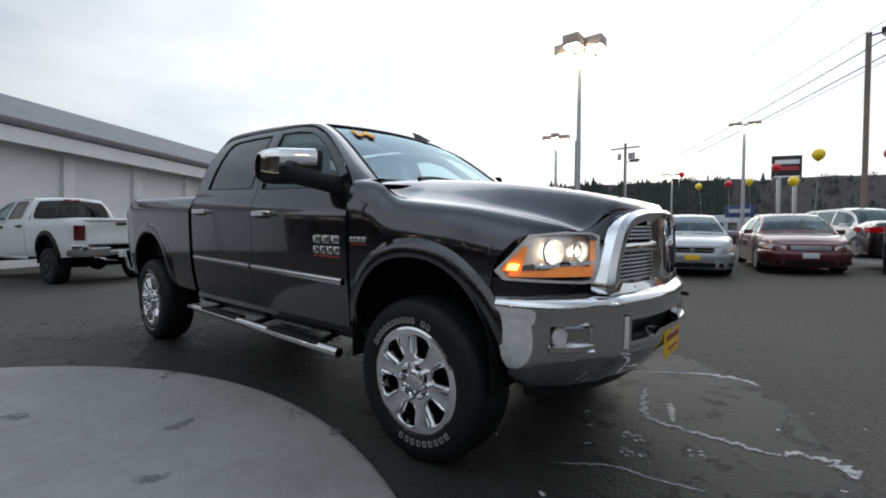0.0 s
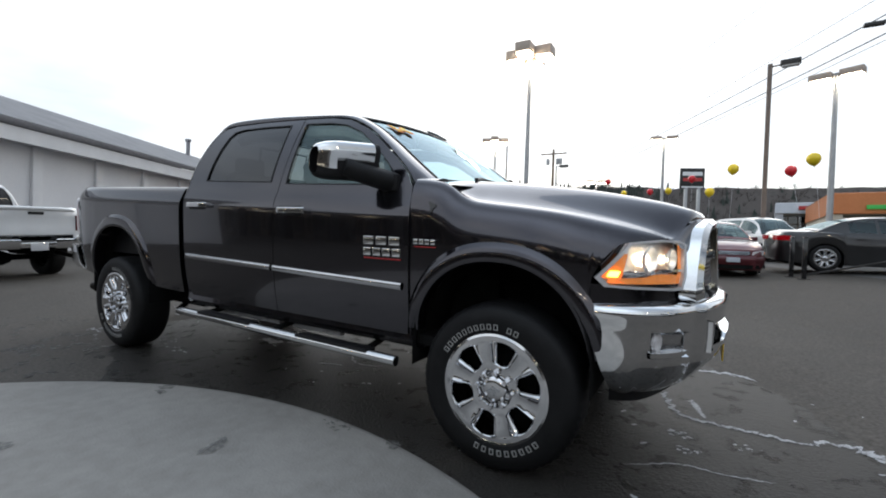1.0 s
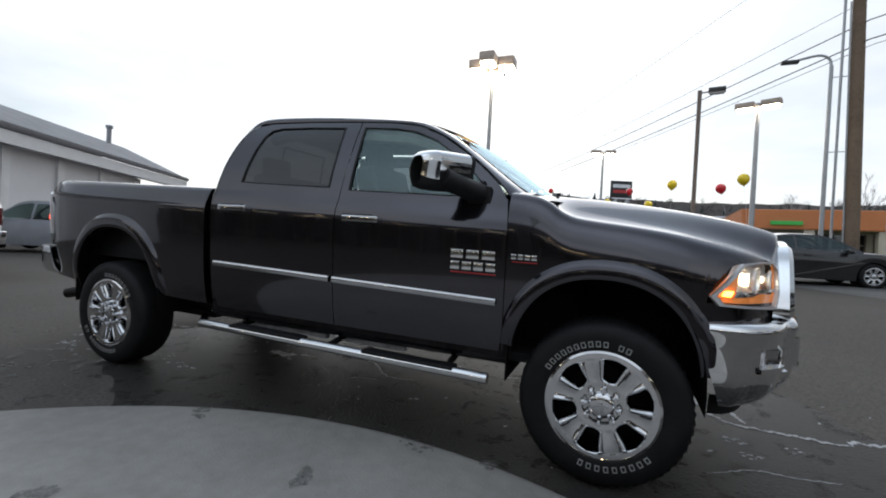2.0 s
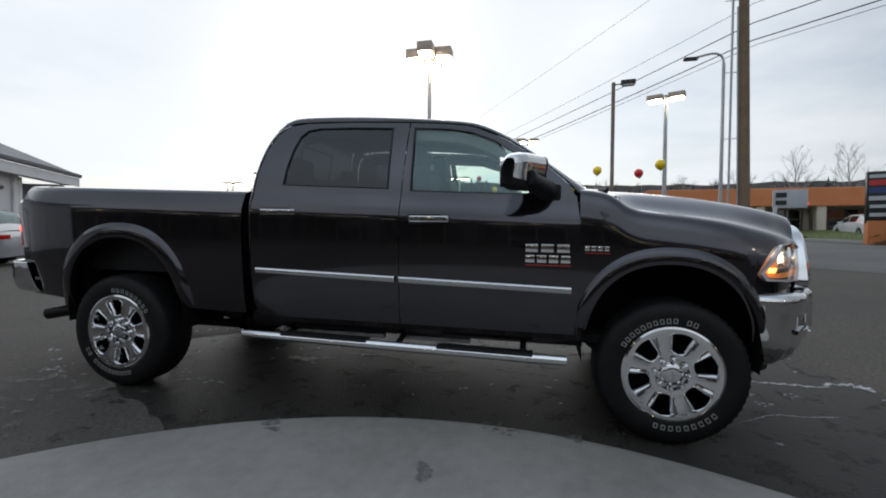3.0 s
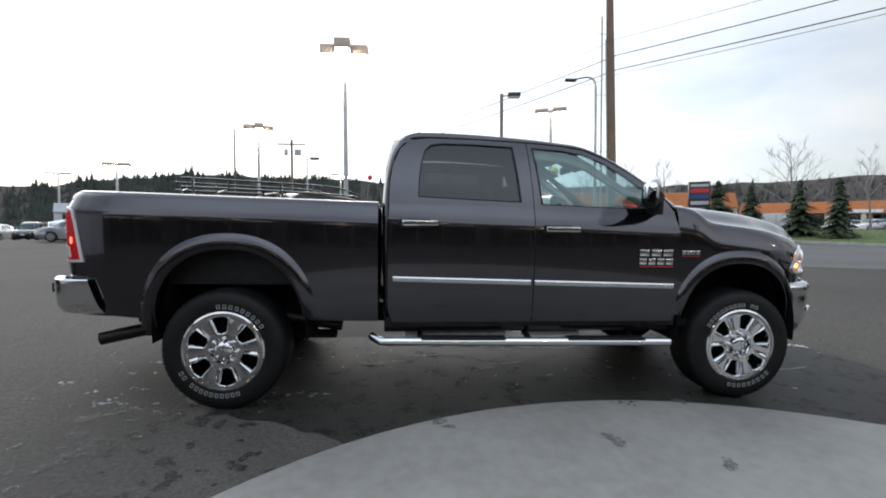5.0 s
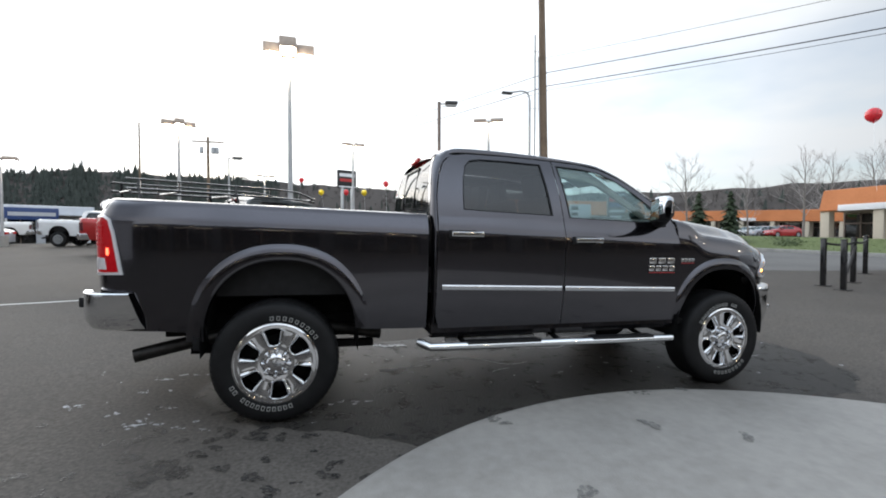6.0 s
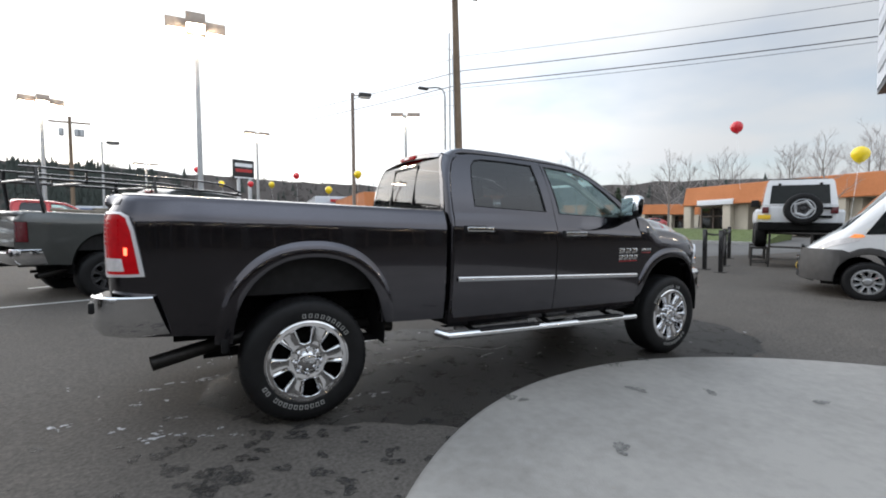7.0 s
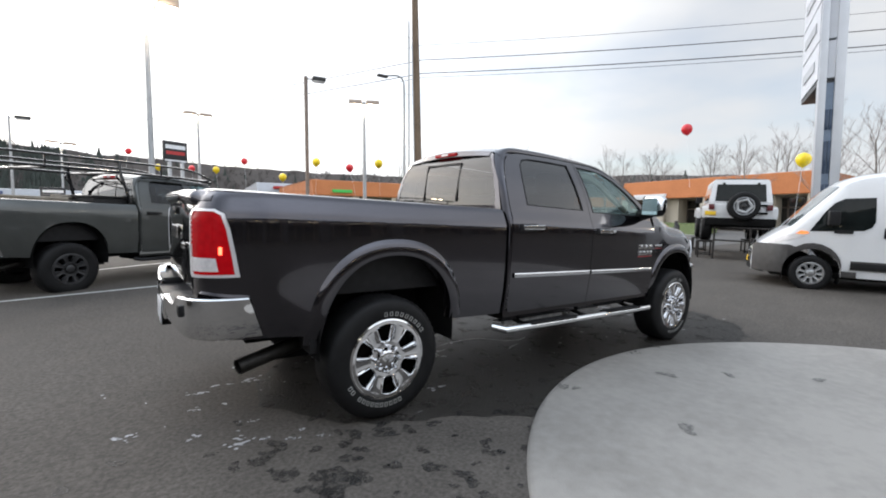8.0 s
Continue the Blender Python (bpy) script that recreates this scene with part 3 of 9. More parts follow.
    if detail:
        for y0, y1, z0, z1 in [(y, y + 0.024, 1.15, 1.185) for y in (-0.52, -0.485, -0.45)] + [(-0.16 + k * 0.12, -0.07 + k * 0.12, 1.19, 1.27) for k in range(3)]:
            bm = bmesh.new()
            box(bm, -1.147, -1.132, y0, y1, z0, z1, bev=0.003)
            part("badge", bm, CHROME, tg, "chrome badge block")

    # tail lamps
    bm = bmesh.new()
    if tail == "tall":
        ol = outline([(0.385, 1.022), (0.93, 1.010), (0.965, 1.03), (0.965, 1.36), (0.93, 1.395), (0.62, 1.395), (0.53, 1.372), (0.475, 1.29), (0.425, 1.15)], 5)
    else:
        ol = outline([(0.56, 1.02), (0.92, 1.02), (0.94, 1.34), (0.58, 1.34)], 6)

    def tail_at(off):
        def fn(s, z):
            inset = 0.975 - profile(z - bed_top(-0.7))
            q = along(TAIL, s, -inset + off)
            return (q.x, q.y, z)
        return fn

    def shrink(pts, k, dz=0.0, zk=None):
        cx, cz = sum(p[0] for p in pts) / len(pts), sum(p[1] for p in pts) / len(pts)
        return [(cx + (p[0] - cx) * k, cz + (p[1] - cz) * (zk or k) + dz) for p in pts]

    ring_fill(bm, ol, tail_at(0.010), 2, inner=shrink(ol, 0.845, zk=0.925))
    bezel = pair("tail_lamp", bm, SILVER_TRIM if detail else BLACK_PLASTIC, truck, "red tail lamp in a bright bezel" if detail else "", thick=0.008)
    if not detail:
        bm = bmesh.new()
        ring_fill(bm, shrink(ol, 0.97), tail_at(0.012), 4)
        a, b = flipped(bm), bm
        part("lens", b, DULL_RED_LENS, bezel[0])
        part("lens", a, DULL_RED_LENS, bezel[1])
    else:
        inner_ol = shrink(ol, 0.85, zk=0.93)

        def lens_part(lname, pick, off, material):
            bm = bmesh.new()
            ring_fill(bm, pick, tail_at(off), 4)
            a, b = flipped(bm), bm
            part(lname, b, material, bezel[0], thick=0.004)
            part(lname, a, material, bezel[1], thick=0.004)

        lens_part("lens", inner_ol, 0.004, RED_LENS)
        for k in range(6):
            z = 1.20 + k * 0.027
            lens_part("lens_rib", outline([(0.64, z), (0.935, z), (0.935, z + 0.016), (0.64, z + 0.016)], 6), 0.009, RED_LENS)
        lens_part("reverse_lens", outline([(0.585, 1.052), (0.935, 1.045), (0.935, 1.125), (0.61, 1.125)], 5), 0.010, CLEAR_LENS)
        if lit:
            lens_part("lit_bulb", outline([(0.548, 1.145), (0.578, 1.145), (0.578, 1.188), (0.548, 1.188)], 3), 0.011, RED_LIT)

    # rear bumper
    bm = bmesh.new()
    RB = spline([(-0.872, -0.948, 0), (-0.95, -0.942, 0), (-1.06, -0.912, 0), (-1.15, -0.84, 0), (-1.20, -0.72, 0), (-1.225, -0.5, 0), (-1.235, -0.30, 0)], 40)
    rb_prof = [(-0.05, 0.905), (-0.008, 0.908), (0.0, 0.90), (0.002, 0.86), (0.0, 0.78), (-0.008, 0.72), (-0.035, 0.675), (-0.07, 0.66)]

    def rb(s, k):
        o, z = rb_prof[k]
        s2 = s + (0.13 * (0.905 - z) / 0.24) * 0.0
        q = along(RB, s2, o)
        zz = z - 0.055 * ease((s - 0.50) / 0.12) * (1 if z > 0.8 else 0)
        return (q.x + (0.085 * (0.91 - z) / 0.25 if s < 0.2 else 0) * (1 - s / 0.2), q.y, zz)

    sheet(bm, rb, lin(0, 1, N(44)), list(range(len(rb_prof))))
    rbp = pair("rear_bumper", bm, bumper_mat, truck, "chrome rear bumper" if detail else "", thick=0.006)[0]
    bm = bmesh.new()
    box(bm, -1.235, -1.05, -0.31, 0.31, 0.69, 0.80, bev=0.012)
    part("bumper_centre", bm, bumper_mat, rbp)
    bm = bmesh.new()
    for s in (-1, 1):
        box(bm, -1.20, -1.0, min(s * 0.30, s * 0.80), max(s * 0.30, s * 0.80), 0.80, 0.868, bev=0.012)
    box(bm, -1.225, -1.03, -0.30, 0.30, 0.80, 0.822, bev=0.006)
    part("step_pad", bm, BLACK_PLASTIC, rbp)
    bm = bmesh.new()
    box(bm, -1.23, -0.9, -0.045, 0.045, 0.592, 0.672, bev=0.008)
    box(bm, -1.0, -0.9, -0.5, 0.5, 0.66, 0.72)
    part("tow_hitch", bm, UNDER, truck)
    if plates:
        bm = bmesh.new()
        box(bm, -1.243, -1.237, -0.15, 0.15, 0.63, 0.775, bev=0.004)
        part("number_plate", bm, mat("plate_white", (0.55, 0.56, 0.58), 0.4, var=0.1), truck)

    # --- flares
    def flare(cx, cz, a0, b0, a1, b1, half, t0, t1, tip):
        bm = bmesh.new()
        prof = [(-0.06, -0.004), (0.0, 0.0005), (0.10, 0.006), (0.22, 0.016), (0.36, 0.021), (0.55, 0.024), (0.75, 0.025), (0.92, 0.024), (0.98, 0.021), (1.0, 0.016), (1.01, 0.006), (1.01, -0.07)]

        def fn(t, k):
            s, o = prof[k]
            x, z = arch(cx, cz, a1 + (a0 - a1) * s, b1 + (b0 - b1) * s, t)
            end = min(1.0, min(t - t0, t1 - t) / 0.30 + 0.25)
            return (x, -(half(x, max(z, 0.6)) + o * (end if o > 0 else 1)), z)

        sheet(bm, fn, lin(t0, t1, N(60)), list(range(len(prof))))
        return bm

    if flares:
        pair("wheel_arch_flare", flare(*rear_arch, 0.590, 0.668, half_bed, 0.10, math.pi - 0.02, 0), flare_mat, truck)
        pair("wheel_arch_flare", flare(*front_arch, 0.535, 0.612, lambda x, z: half_fender(min(x, 4.2), min(z, shut_z(x) - 0.10)), 0.14, math.pi - 0.18, 0), flare_mat, truck)
    for cx, cz, a, b in (rear_arch, front_arch):   # wheel housings
        bm = bmesh.new()
        sheet(bm, lambda t, v: (arch(cx, cz, a + 0.02, b + 0.02, t)[0], -0.955 + 0.50 * v, arch(cx, cz, a + 0.02, b + 0.02, t)[1]), lin(-0.12, math.pi + 0.12, 26), lin(0, 1, 3))
        ring_fill(bm, [arch(cx, cz, a + 0.02, b + 0.02, t) for t in lin(-0.12, math.pi + 0.12, 26)], lambda x, z: (x, -0.455, z), 2)
        pair("wheel_housing", bm, UNDER, truck, sharp=0)

    # --- front fender
    bm = bmesh.new()
    cx, cz, a, b = front_arch
    xs = sorted(set([4.15, 4.20, 4.217, 4.23, 4.342] + [round(v, 4) for v in lin(3.262, 4.49, N(52))] + [cx + s * (a + 0.05) * k for s in (-1, 1) for k in (1.0001, 0.999, 0.985, 0.95, 0.9)]))

    lamp_edge = curve([3.2, 4.0, 4.15, 4.20, 4.217, 4.342, 4.42, 4.50], [0.60, 0.60, 0.80, 0.87, 1.005, 1.163, 1.172, 1.187])

    def fender_fn(x, v):
        top = shut_z(x) - 0.001
        low = min(top - 0.002, max(arch_floor(x, cx, cz, a + 0.05, b + 0.045, 0.60), lamp_edge(x)))
        z = low + (top - low) * v
        return (x, -half_fender(x, z), z)

    sheet(bm, fender_fn, xs, [1 - (1 - t) ** 1.6 for t in lin(0, 1, N(26))])
    fender, fender_left = pair("front_fender", bm, paint, truck, thick=0.004)

    # --- hood
    bm = bmesh.new()
    ridge = curve([3.33, 3.44, 3.64, 3.83, 4.02, 4.20, 4.385, 4.47, 4.53, 4.59, 4.63, 4.68], [1.484, 1.476, 1.464, 1.446, 1.425, 1.398, 1.362, 1.340, 1.320, 1.285, 1.245, 1.21])

    def hood_fn(u, v):
        av = abs(v)
        x0 = 3.352 + 0.082 * (1 - av**2)
        x1 = 4.49 + 0.145 * (1 - av**2.6)
        x = x0 + (x1 - x0) * u
        edge = hood_half(x) - 0.011
        y = v * edge
        xe = x - 0.085 * (1 - min(1.0, (abs(y) / 0.62)) ** 2)
        top = ridge(xe) + 0.012 * (1 - ease(abs(y) / 0.22)) * ease((4.5 - x) / 0.4) + 0.010 * ease((0.50 - abs(abs(y) - 0.45)) / 0.5)
        inner = 0.60 * edge
        t = ease((abs(y) - inner) / (edge - inner))
        return (x, y, top + (shut_z(x) - 0.002 - top) * t**1.25)

    sheet(bm, hood_fn, lin(0, 1, N(44)), [math.copysign(abs(t) ** 0.8, t) for t in lin(-1, 1, N(52) | 1)])
    bmesh.ops.recalc_face_normals(bm, faces=bm.faces)
    hv = [math.copysign(abs(t) ** 0.8, t) for t in lin(-1, 1, 53)]

    def skirt(v, k):
        x, y, z = hood_fn(1, v)
        foot = 1.262 if abs(y) < 0.50 else 1.262 - 0.085 * ease((abs(y) - 0.50) / 0.12)
        foot = min(foot, z - 0.004)
        f = (0.0, 0.25, 0.6, 1.0)[k]
        return (x + (0.0, 0.010, 0.014, 0.010)[k], y, z + (foot - z) * f)

    sheet(bm, skirt, hv, [0, 1, 2, 3])
    bmesh.ops.remove_doubles(bm, verts=bm.verts, dist=0.0006)
    part("hood", bm, paint, truck, sharp=50)
    bm = bmesh.new()   # fender top running up to the windscreen pillar
    sheet(bm, lambda x, v: (x + 0.02 * v, -half_fender(x, shut_z(x)) + (half_fender(x, shut_z(x)) - 0.775) * v, shut_z(x) + (1.476 - shut_z(x)) * ease(v) + 0.006 * math.sin(math.pi * v)), lin(3.245, 3.362, 8), lin(0, 1, 7))
    pair("fender_top", bm, paint, truck, thick=0.004)
    bm = bmesh.new()   # cowl below the windscreen
    sheet(bm, lambda v, u: (3.30 + 0.10 * (1 - v * v) + u * 0.17, v * (0.80 + 0.06 * u), 1.436 + 0.010 * u - 0.01 * v * v), lin(-1, 1, 25), lin(0, 1, 4))
    part("cowl", bm, BLACK_PLASTIC, truck)
    if detail:
        bm = bmesh.new()
        for y0 in (-0.62, 0.06):
            tube(bm, [(3.46, y0 + 0.05, 1.492), (3.40, y0 + 0.25, 1.515), (3.39, y0 + 0.52, 1.518)], [0.012, 0.009, 0.005], 8)
        part("wiper", bm, BLACK_PLASTIC, truck)
        bm = bmesh.new()   # small vent behind the fender top
        ring_fill(bm, outline([(3.372, 1.345), (3.418, 1.328), (3.424, 1.318), (3.405, 1.30), (3.392, 1.272), (3.386, 1.272), (3.388, 1.31)], 3), lambda x, z: (x, -half_fender(x, z) - 0.006, z), 2)
        pair("fender_vent", bm, BLACK_GLOSS, truck)

    # --- nose: filler panel under the lamps, head lamps, grille
    bm = bmesh.new()
    sheet(bm, lambda s, z: nose(s, z, -0.012), lin(0.13, 1.0, N(46)), [0.86, 0.90, 0.94, 0.975])
    sheet(bm, lambda s, z: nose(s, z, -0.05), lin(0.17, 0.8, N(30)), lin(0.96, 1.16, 4))
    # rounded nose of the hood, down to the lamp and the grille
    sheet(bm, lambda y, v: (4.498 + 0.47 * (y + 0.609) + (0.060 - 0.14 * (y + 0.63)) * math.sin(v * math.pi / 2), y, 1.190 + 0.45 * (y + 0.609) - (0.050 + 0.45 * (y + 0.609)) * v ** 1.6), lin(-0.63, -0.40, N(16)), lin(0, 1, 8))
    pair("front_panel", bm, paint, truck)
    hl = outline(on_lamp([(0.142, 1.006), (0.172, 0.966), (0.43, 0.946), (0.474, 0.950), (0.504, 1.160), (0.470, 1.176), (0.38, 1.180), (0.262, 1.166)]), 6)
    hl_in = shrink(hl, 0.93)

    def on_nose(off):
        return lambda s, z: nose(s, z, off)

    bm = bmesh.new()
    ring_fill(bm, hl, on_nose(0.012), 2, inner=hl_in)
    ring_fill(bm, hl_in, on_nose(0.010), 1, inner=shrink(hl, 0.91))
    lampR, lampL = pair("head_lamp", bm, SILVER_TRIM if detail else CHROME_SOFT, truck, "lit head lamp with an amber corner" if detail else "", thick=0.02)
    if detail:
        def lamp_part(nm, fill, off, material, thick=0.0):
            bm = bmesh.new()
            ring_fill(bm, fill, on_nose(off), 5)
            a = flipped(bm)
            part(nm, bm, material, lampR, thick=thick)
            part(nm, a, material, lampL, thick=thick)

        lamp_part("reflector", hl_in, -0.045, REFLECTOR)
        lamp_part("lens", hl_in, 0.012, GLASS_LENS)
        lamp_part("turn_signal", outline(on_lamp([(0.160, 1.004), (0.224, 1.000), (0.256, 1.112), (0.232, 1.116)]), 5), -0.008, AMBER, 0.01)
        lamp_part("amber_strip", outline(on_lamp([(0.182, 0.980), (0.470, 0.975), (0.474, 1.016), (0.38, 1.022), (0.190, 1.004)]), 6), -0.010, AMBER, 0.01)
        lamp_part("marker", outline(on_lamp([(0.455, 0.978), (0.476, 0.978), (0.490, 1.15), (0.478, 1.155)]), 4), -0.006, AMBER, 0.006)
        lamp_part("lit_turn_bulb", outline(on_lamp([(0.180, 1.012), (0.212, 1.010), (0.222, 1.036), (0.190, 1.036)]), 4), 0.002, AMBER_LIT)
        lamp_part("chrome_divider", outline(on_lamp([(0.226, 1.006), (0.31, 1.010), (0.36, 1.028), (0.474, 1.030), (0.474, 1.044), (0.36, 1.046), (0.31, 1.028), (0.234, 1.032)]), 5), -0.004, CHROME, 0.008)
        for nm, sc, rad, lit_r in (("projector", 0.330, 0.062, 0.030), ("high_beam", 0.425, 0.048, 0.017)):
            for lamp_ob, sg in ((lampR, 1), (lampL, -1)):
                c = nose(lamp_s(sc), 1.088, -0.03)
                d = nose(lamp_s(sc), 1.088, 0.0) - c
                d.normalize()
                d = (d + Vector((0.9, 0, 0))).normalized()
                q = Vector((1, 0, 0)).rotation_difference(d).to_matrix().to_4x4()
                mm = Matrix.Translation(c) @ q @ pose(0, 0, 0, 0, 0, 90)
                if sg < 0:
                    mm = Matrix.Diagonal((1, -1, 1, 1)) @ mm
                bm = bmesh.new()
                lathe(bm, [(rad, -0.022), (rad * 1.04, -0.034), (rad * 0.9, -0.036), (rad * 0.72, -0.012), (lit_r, 0.0)], 28, m=mm)
                ho = part(nm, bm, REFLECTOR, lamp_ob)
                bm = bmesh.new()
                lathe(bm, [(0.0005, -0.020), (lit_r * 0.5, -0.017), (lit_r * 0.85, -0.008), (lit_r, 0.004)], 20, m=mm)
                part(nm + "_bulb", bm, LAMP_WARM if lit else GLASS_LENS, lamp_ob)
    # grille
    bm = bmesh.new()
    half_o = [(0.52, 0.884), (0.622, 0.900), (0.578, 1.04), (0.498, 1.20), (0.415, 1.262), (0.26, 1.288)]
    g_out = [(0.0, 0.878)] + half_o + [(0.0, 1.295)] + [(-y, z) for y, z in half_o[::-1]]
    half_i = [(0.43, 0.938), (0.520, 0.948), (0.502, 1.04), (0.438, 1.15), (0.372, 1.208), (0.24, 1.232)]
    g_in = [(0.0, 0.936)] + half_i + [(0.0, 1.238)] + [(-y, z) for y, z in half_i[::-1]]

    def on_grille(off):
        return lambda y, z: (4.688 + off - 0.23 * y * y - 0.07 * max(0, z - 0.95), y, z)

    def rounded(pts, r):
        out = []
        for i, p in enumerate(pts):
            a, b = Vector(pts[i - 1]), Vector(pts[(i + 1) % len(pts)])
            c = Vector(p)
            k0, k1 = c + (a - c).normalized() * min(r, (a - c).length * 0.45), c + (b - c).normalized() * min(r, (b - c).length * 0.45)
            for t in (0, 0.25, 0.5, 0.75, 1):
                q = k0.lerp(c, t).lerp(c.lerp(k1, t), t)
                out.append((q.x, q.y))
        return out

    O, I = rounded(g_out, 0.06), rounded(g_in, 0.05)
    mid = [((p[0] * 2 + q[0]) / 3, (p[1] * 2 + q[1]) / 3) for p, q in zip(O, I)]
    rows_off = [(O, -0.05), (O, 0.018), (mid, 0.038), (I, 0.026), (I, -0.06)]
    for (P, po), (Q, qo) in zip(rows_off, rows_off[1:]):
        va = [bm.verts.new(on_grille(po)(*p)) for p in P]
        vb = [bm.verts.new(on_grille(qo)(*p)) for p in Q]
        for k in range(len(P)):
            bm.faces.new((va[k], va[(k + 1) % len(P)], vb[(k + 1) % len(P)], vb[k]))
    bmesh.ops.remove_doubles(bm, verts=bm.verts, dist=0.0005)
    grille = part("grille", bm, CHROME, truck, "chrome crosshair grille" if detail else "")
    bm = bmesh.new()
    ring_fill(bm, I, on_grille(-0.035), 3)
    part("grille_backing", bm, UNDER, grille)
    bm = bmesh.new()
    sheet(bm, lambda y, k: on_grille((0.0, 0.022, 0.026, 0.022, 0.0)[k])(y, (1.075, 1.082, 1.102, 1.122, 1.13)[k]), lin(-0.47, 0.47, 24), list(range(5)))
    for s in (-1,):
        sheet(bm, lambda z, k: on_grille((-0.02, 0.030, 0.036, 0.036, 0.030, -0.02)[k])((-0.098, -0.090, -0.07, 0.07, 0.090, 0.098)[k], z), lin(0.925, 1.245, 10), list(range(6)))
    part("crossbar", bm, CHROME, grille)
    if detail:
        for zz in [0.947 + 0.0185 * k for k in range(7)] + [1.138 + 0.0185 * k for k in range(4)]:
            for s in (-1, 1):
                bm = bmesh.new()
                y0, y1 = 0.095, 0.512 - max(0.0, zz - 1.03) * 0.55 - max(0.0, zz - 1.17) * 0.5
                n = 18
                sheet(bm, lambda v, k: on_grille((-0.02, 0.0, -0.002, -0.02)[k])(s * (y0 + (y1 - y0) * v), zz + (0.0, 0.003, 0.0105, 0.012)[k] + 0.003 * math.cos(v * n * math.pi)), lin(0, 1, n * 2 + 1), [0, 1, 2, 3])
                part("grille_slat", bm, SMOKED_CHROME, grille)

    # front bumper
    bm = bmesh.new()
    fb_prof = [(-0.10, 0.884), (-0.05, 0.892), (-0.024, 0.886), (-0.007, 0.870), (-0.001, 0.848), (-0.010, 0.815), (-0.010, 0.772), (-0.010, 0.72), (-0.012, 0.668), (-0.016, 0.62), (-0.026, 0.58), (-0.040, 0.540), (-0.065, 0.502), (-0.10, 0.474), (-0.16, 0.462)]

    def fb(s, k):
        o, z = fb_prof[k]
        lift = 0.006 * ease((s - 0.50) / 0.08)
        q = along(BUMP, s, o + 0.03 * ease((s - 0.485) / 0.055) * (0.2 + 0.8 * ease((z - 0.52) / 0.08)))
        back = 0.13 * ((0.90 - z) / 0.42) ** 1.3 * max(0.0, 1 - s / 0.22)
        return (q.x + back, q.y + 0.05 * max(0.0, 0.60 - z) * (1 - s), z + lift)

    def holes(s, k):
        return (s > 0.585 and 6.0 < k < 8.0) or (0.25 < s < 0.415 and 6.0 < k < 8.0)

    us = sorted(lin(0, 1, N(70)) + [0.25, 0.415, 0.585]) if detail else lin(0, 1, 32)
    sheet(bm, fb, us, list(range(len(fb_prof))), skip=holes)
    fbR, fbL = pair("front_bumper", bm, bumper_mat, truck, "chrome front bumper" if detail else "", thick=0.006, sharp=50)
    bm = bmesh.new()
    sheet(bm, lambda s, z: tuple(along(BUMP, s, -0.06)[:2]) + (z,), lin(0.2, 1, 30), [0.60, 0.66, 0.80])
    pair("intake_backing", bm, BLACK_PLASTIC, truck)
    if detail:
        bm = bmesh.new()
        q = along(BUMP, 0.293, -0.04)
        d = along(BUMP, 0.293, 1) - along(BUMP, 0.293, 0)
        qm = Matrix.Translation((q.x, q.y, 0.722)) @ Vector((0, -1, 0)).rotation_difference((d + Vector((1.2, 0, 0))).normalized()).to_matrix().to_4x4()
        lathe(bm, [(0.0005, -0.012), (0.025, -0.014), (0.038, -0.010), (0.042, 0.004)], 20, m=qm)
        fog2 = flipped(bm)
        part("fog_lamp", bm, CLEAR_LENS, fbR)
        bm = bmesh.new()   # bright bowl round the fog lamp
        sheet(bm, lambda s, k: tuple(along(BUMP, s, (-0.012, -0.044, -0.052, -0.046, -0.012)[k] + 0.03 * max(0.0, (s - 0.35) / 0.065))[:2]) + ((0.660, 0.680, 0.72, 0.755, 0.775)[k],), lin(0.25, 0.415, 10), [0, 1, 2, 3, 4])
        bowl2 = flipped(bm)
        part("fog_lamp_bowl", bm, CHROME_SOFT, fbR)
        part("fog_lamp_bowl", bowl2, CHROME_SOFT, fbL)
        part("fog_lamp", fog2, CLEAR_LENS, fbL)
        bm = bmesh.new()   # bright lip under the fog lamp recess
        sheet(bm, lambda s, k: tuple(along(BUMP, s, (-0.04, 0.004, 0.004, -0.01)[k])[:2]) + ((0.688, 0.684, 0.662, 0.655)[k],), lin(0.245, 0.422, 14), [0, 1, 2, 3])
        lip2 = flipped(bm)
        part("fog_lamp_lip", bm, CHROME, fbR)
        part("fog_lamp_lip", lip2, CHROME, fbL)
        bm = bmesh.new()   # bright lip along the foot of the intake, stepping up to the middle
        step_up = lambda s: 0.026 * ease((s - 0.74) / 0.05)
        sheet(bm, lambda s, k: tuple(along(BUMP, s, (-0.03, 0.036, 0.040, 0.016)[k])[:2]) + ((0.690, 0.686, 0.664, 0.648)[k] + step_up(s),), lin(0.572, 1.0, 40), [0, 1, 2, 3])
        foot2 = flipped(bm)
        part("intake_lip", bm, CHROME, fbR)
        part("intake_lip", foot2, CHROME, fbL)
        bm = bmesh.new()   # rounded cheek beside the intake
        sheet(bm, lambda z, k: tuple(along(BUMP, (0.560, 0.568, 0.580, 0.592)[k], (0.016, 0.036, 0.038, -0.03)[k])[:2]) + (z,), lin(0.652, 0.80, 8), [0, 1, 2, 3])
        cheek2 = flipped(bm)
        part("intake_cheek", bm, CHROME, fbR)
        part("intake_cheek", cheek2, CHROME, fbL)
        bm = bmesh.new()
        tube(bm, [(4.66, 0.36, 0.825), (4.735, 0.36, 0.805), (4.76, 0.375, 0.80)], 0.011, 8)
        part("tow_hook", bm, UNDER, truck)
        fp = bmesh.new()
        box(fp, 4.756, 4.763, -0.155, 0.155, 0.53, 0.685, bev=0.003)
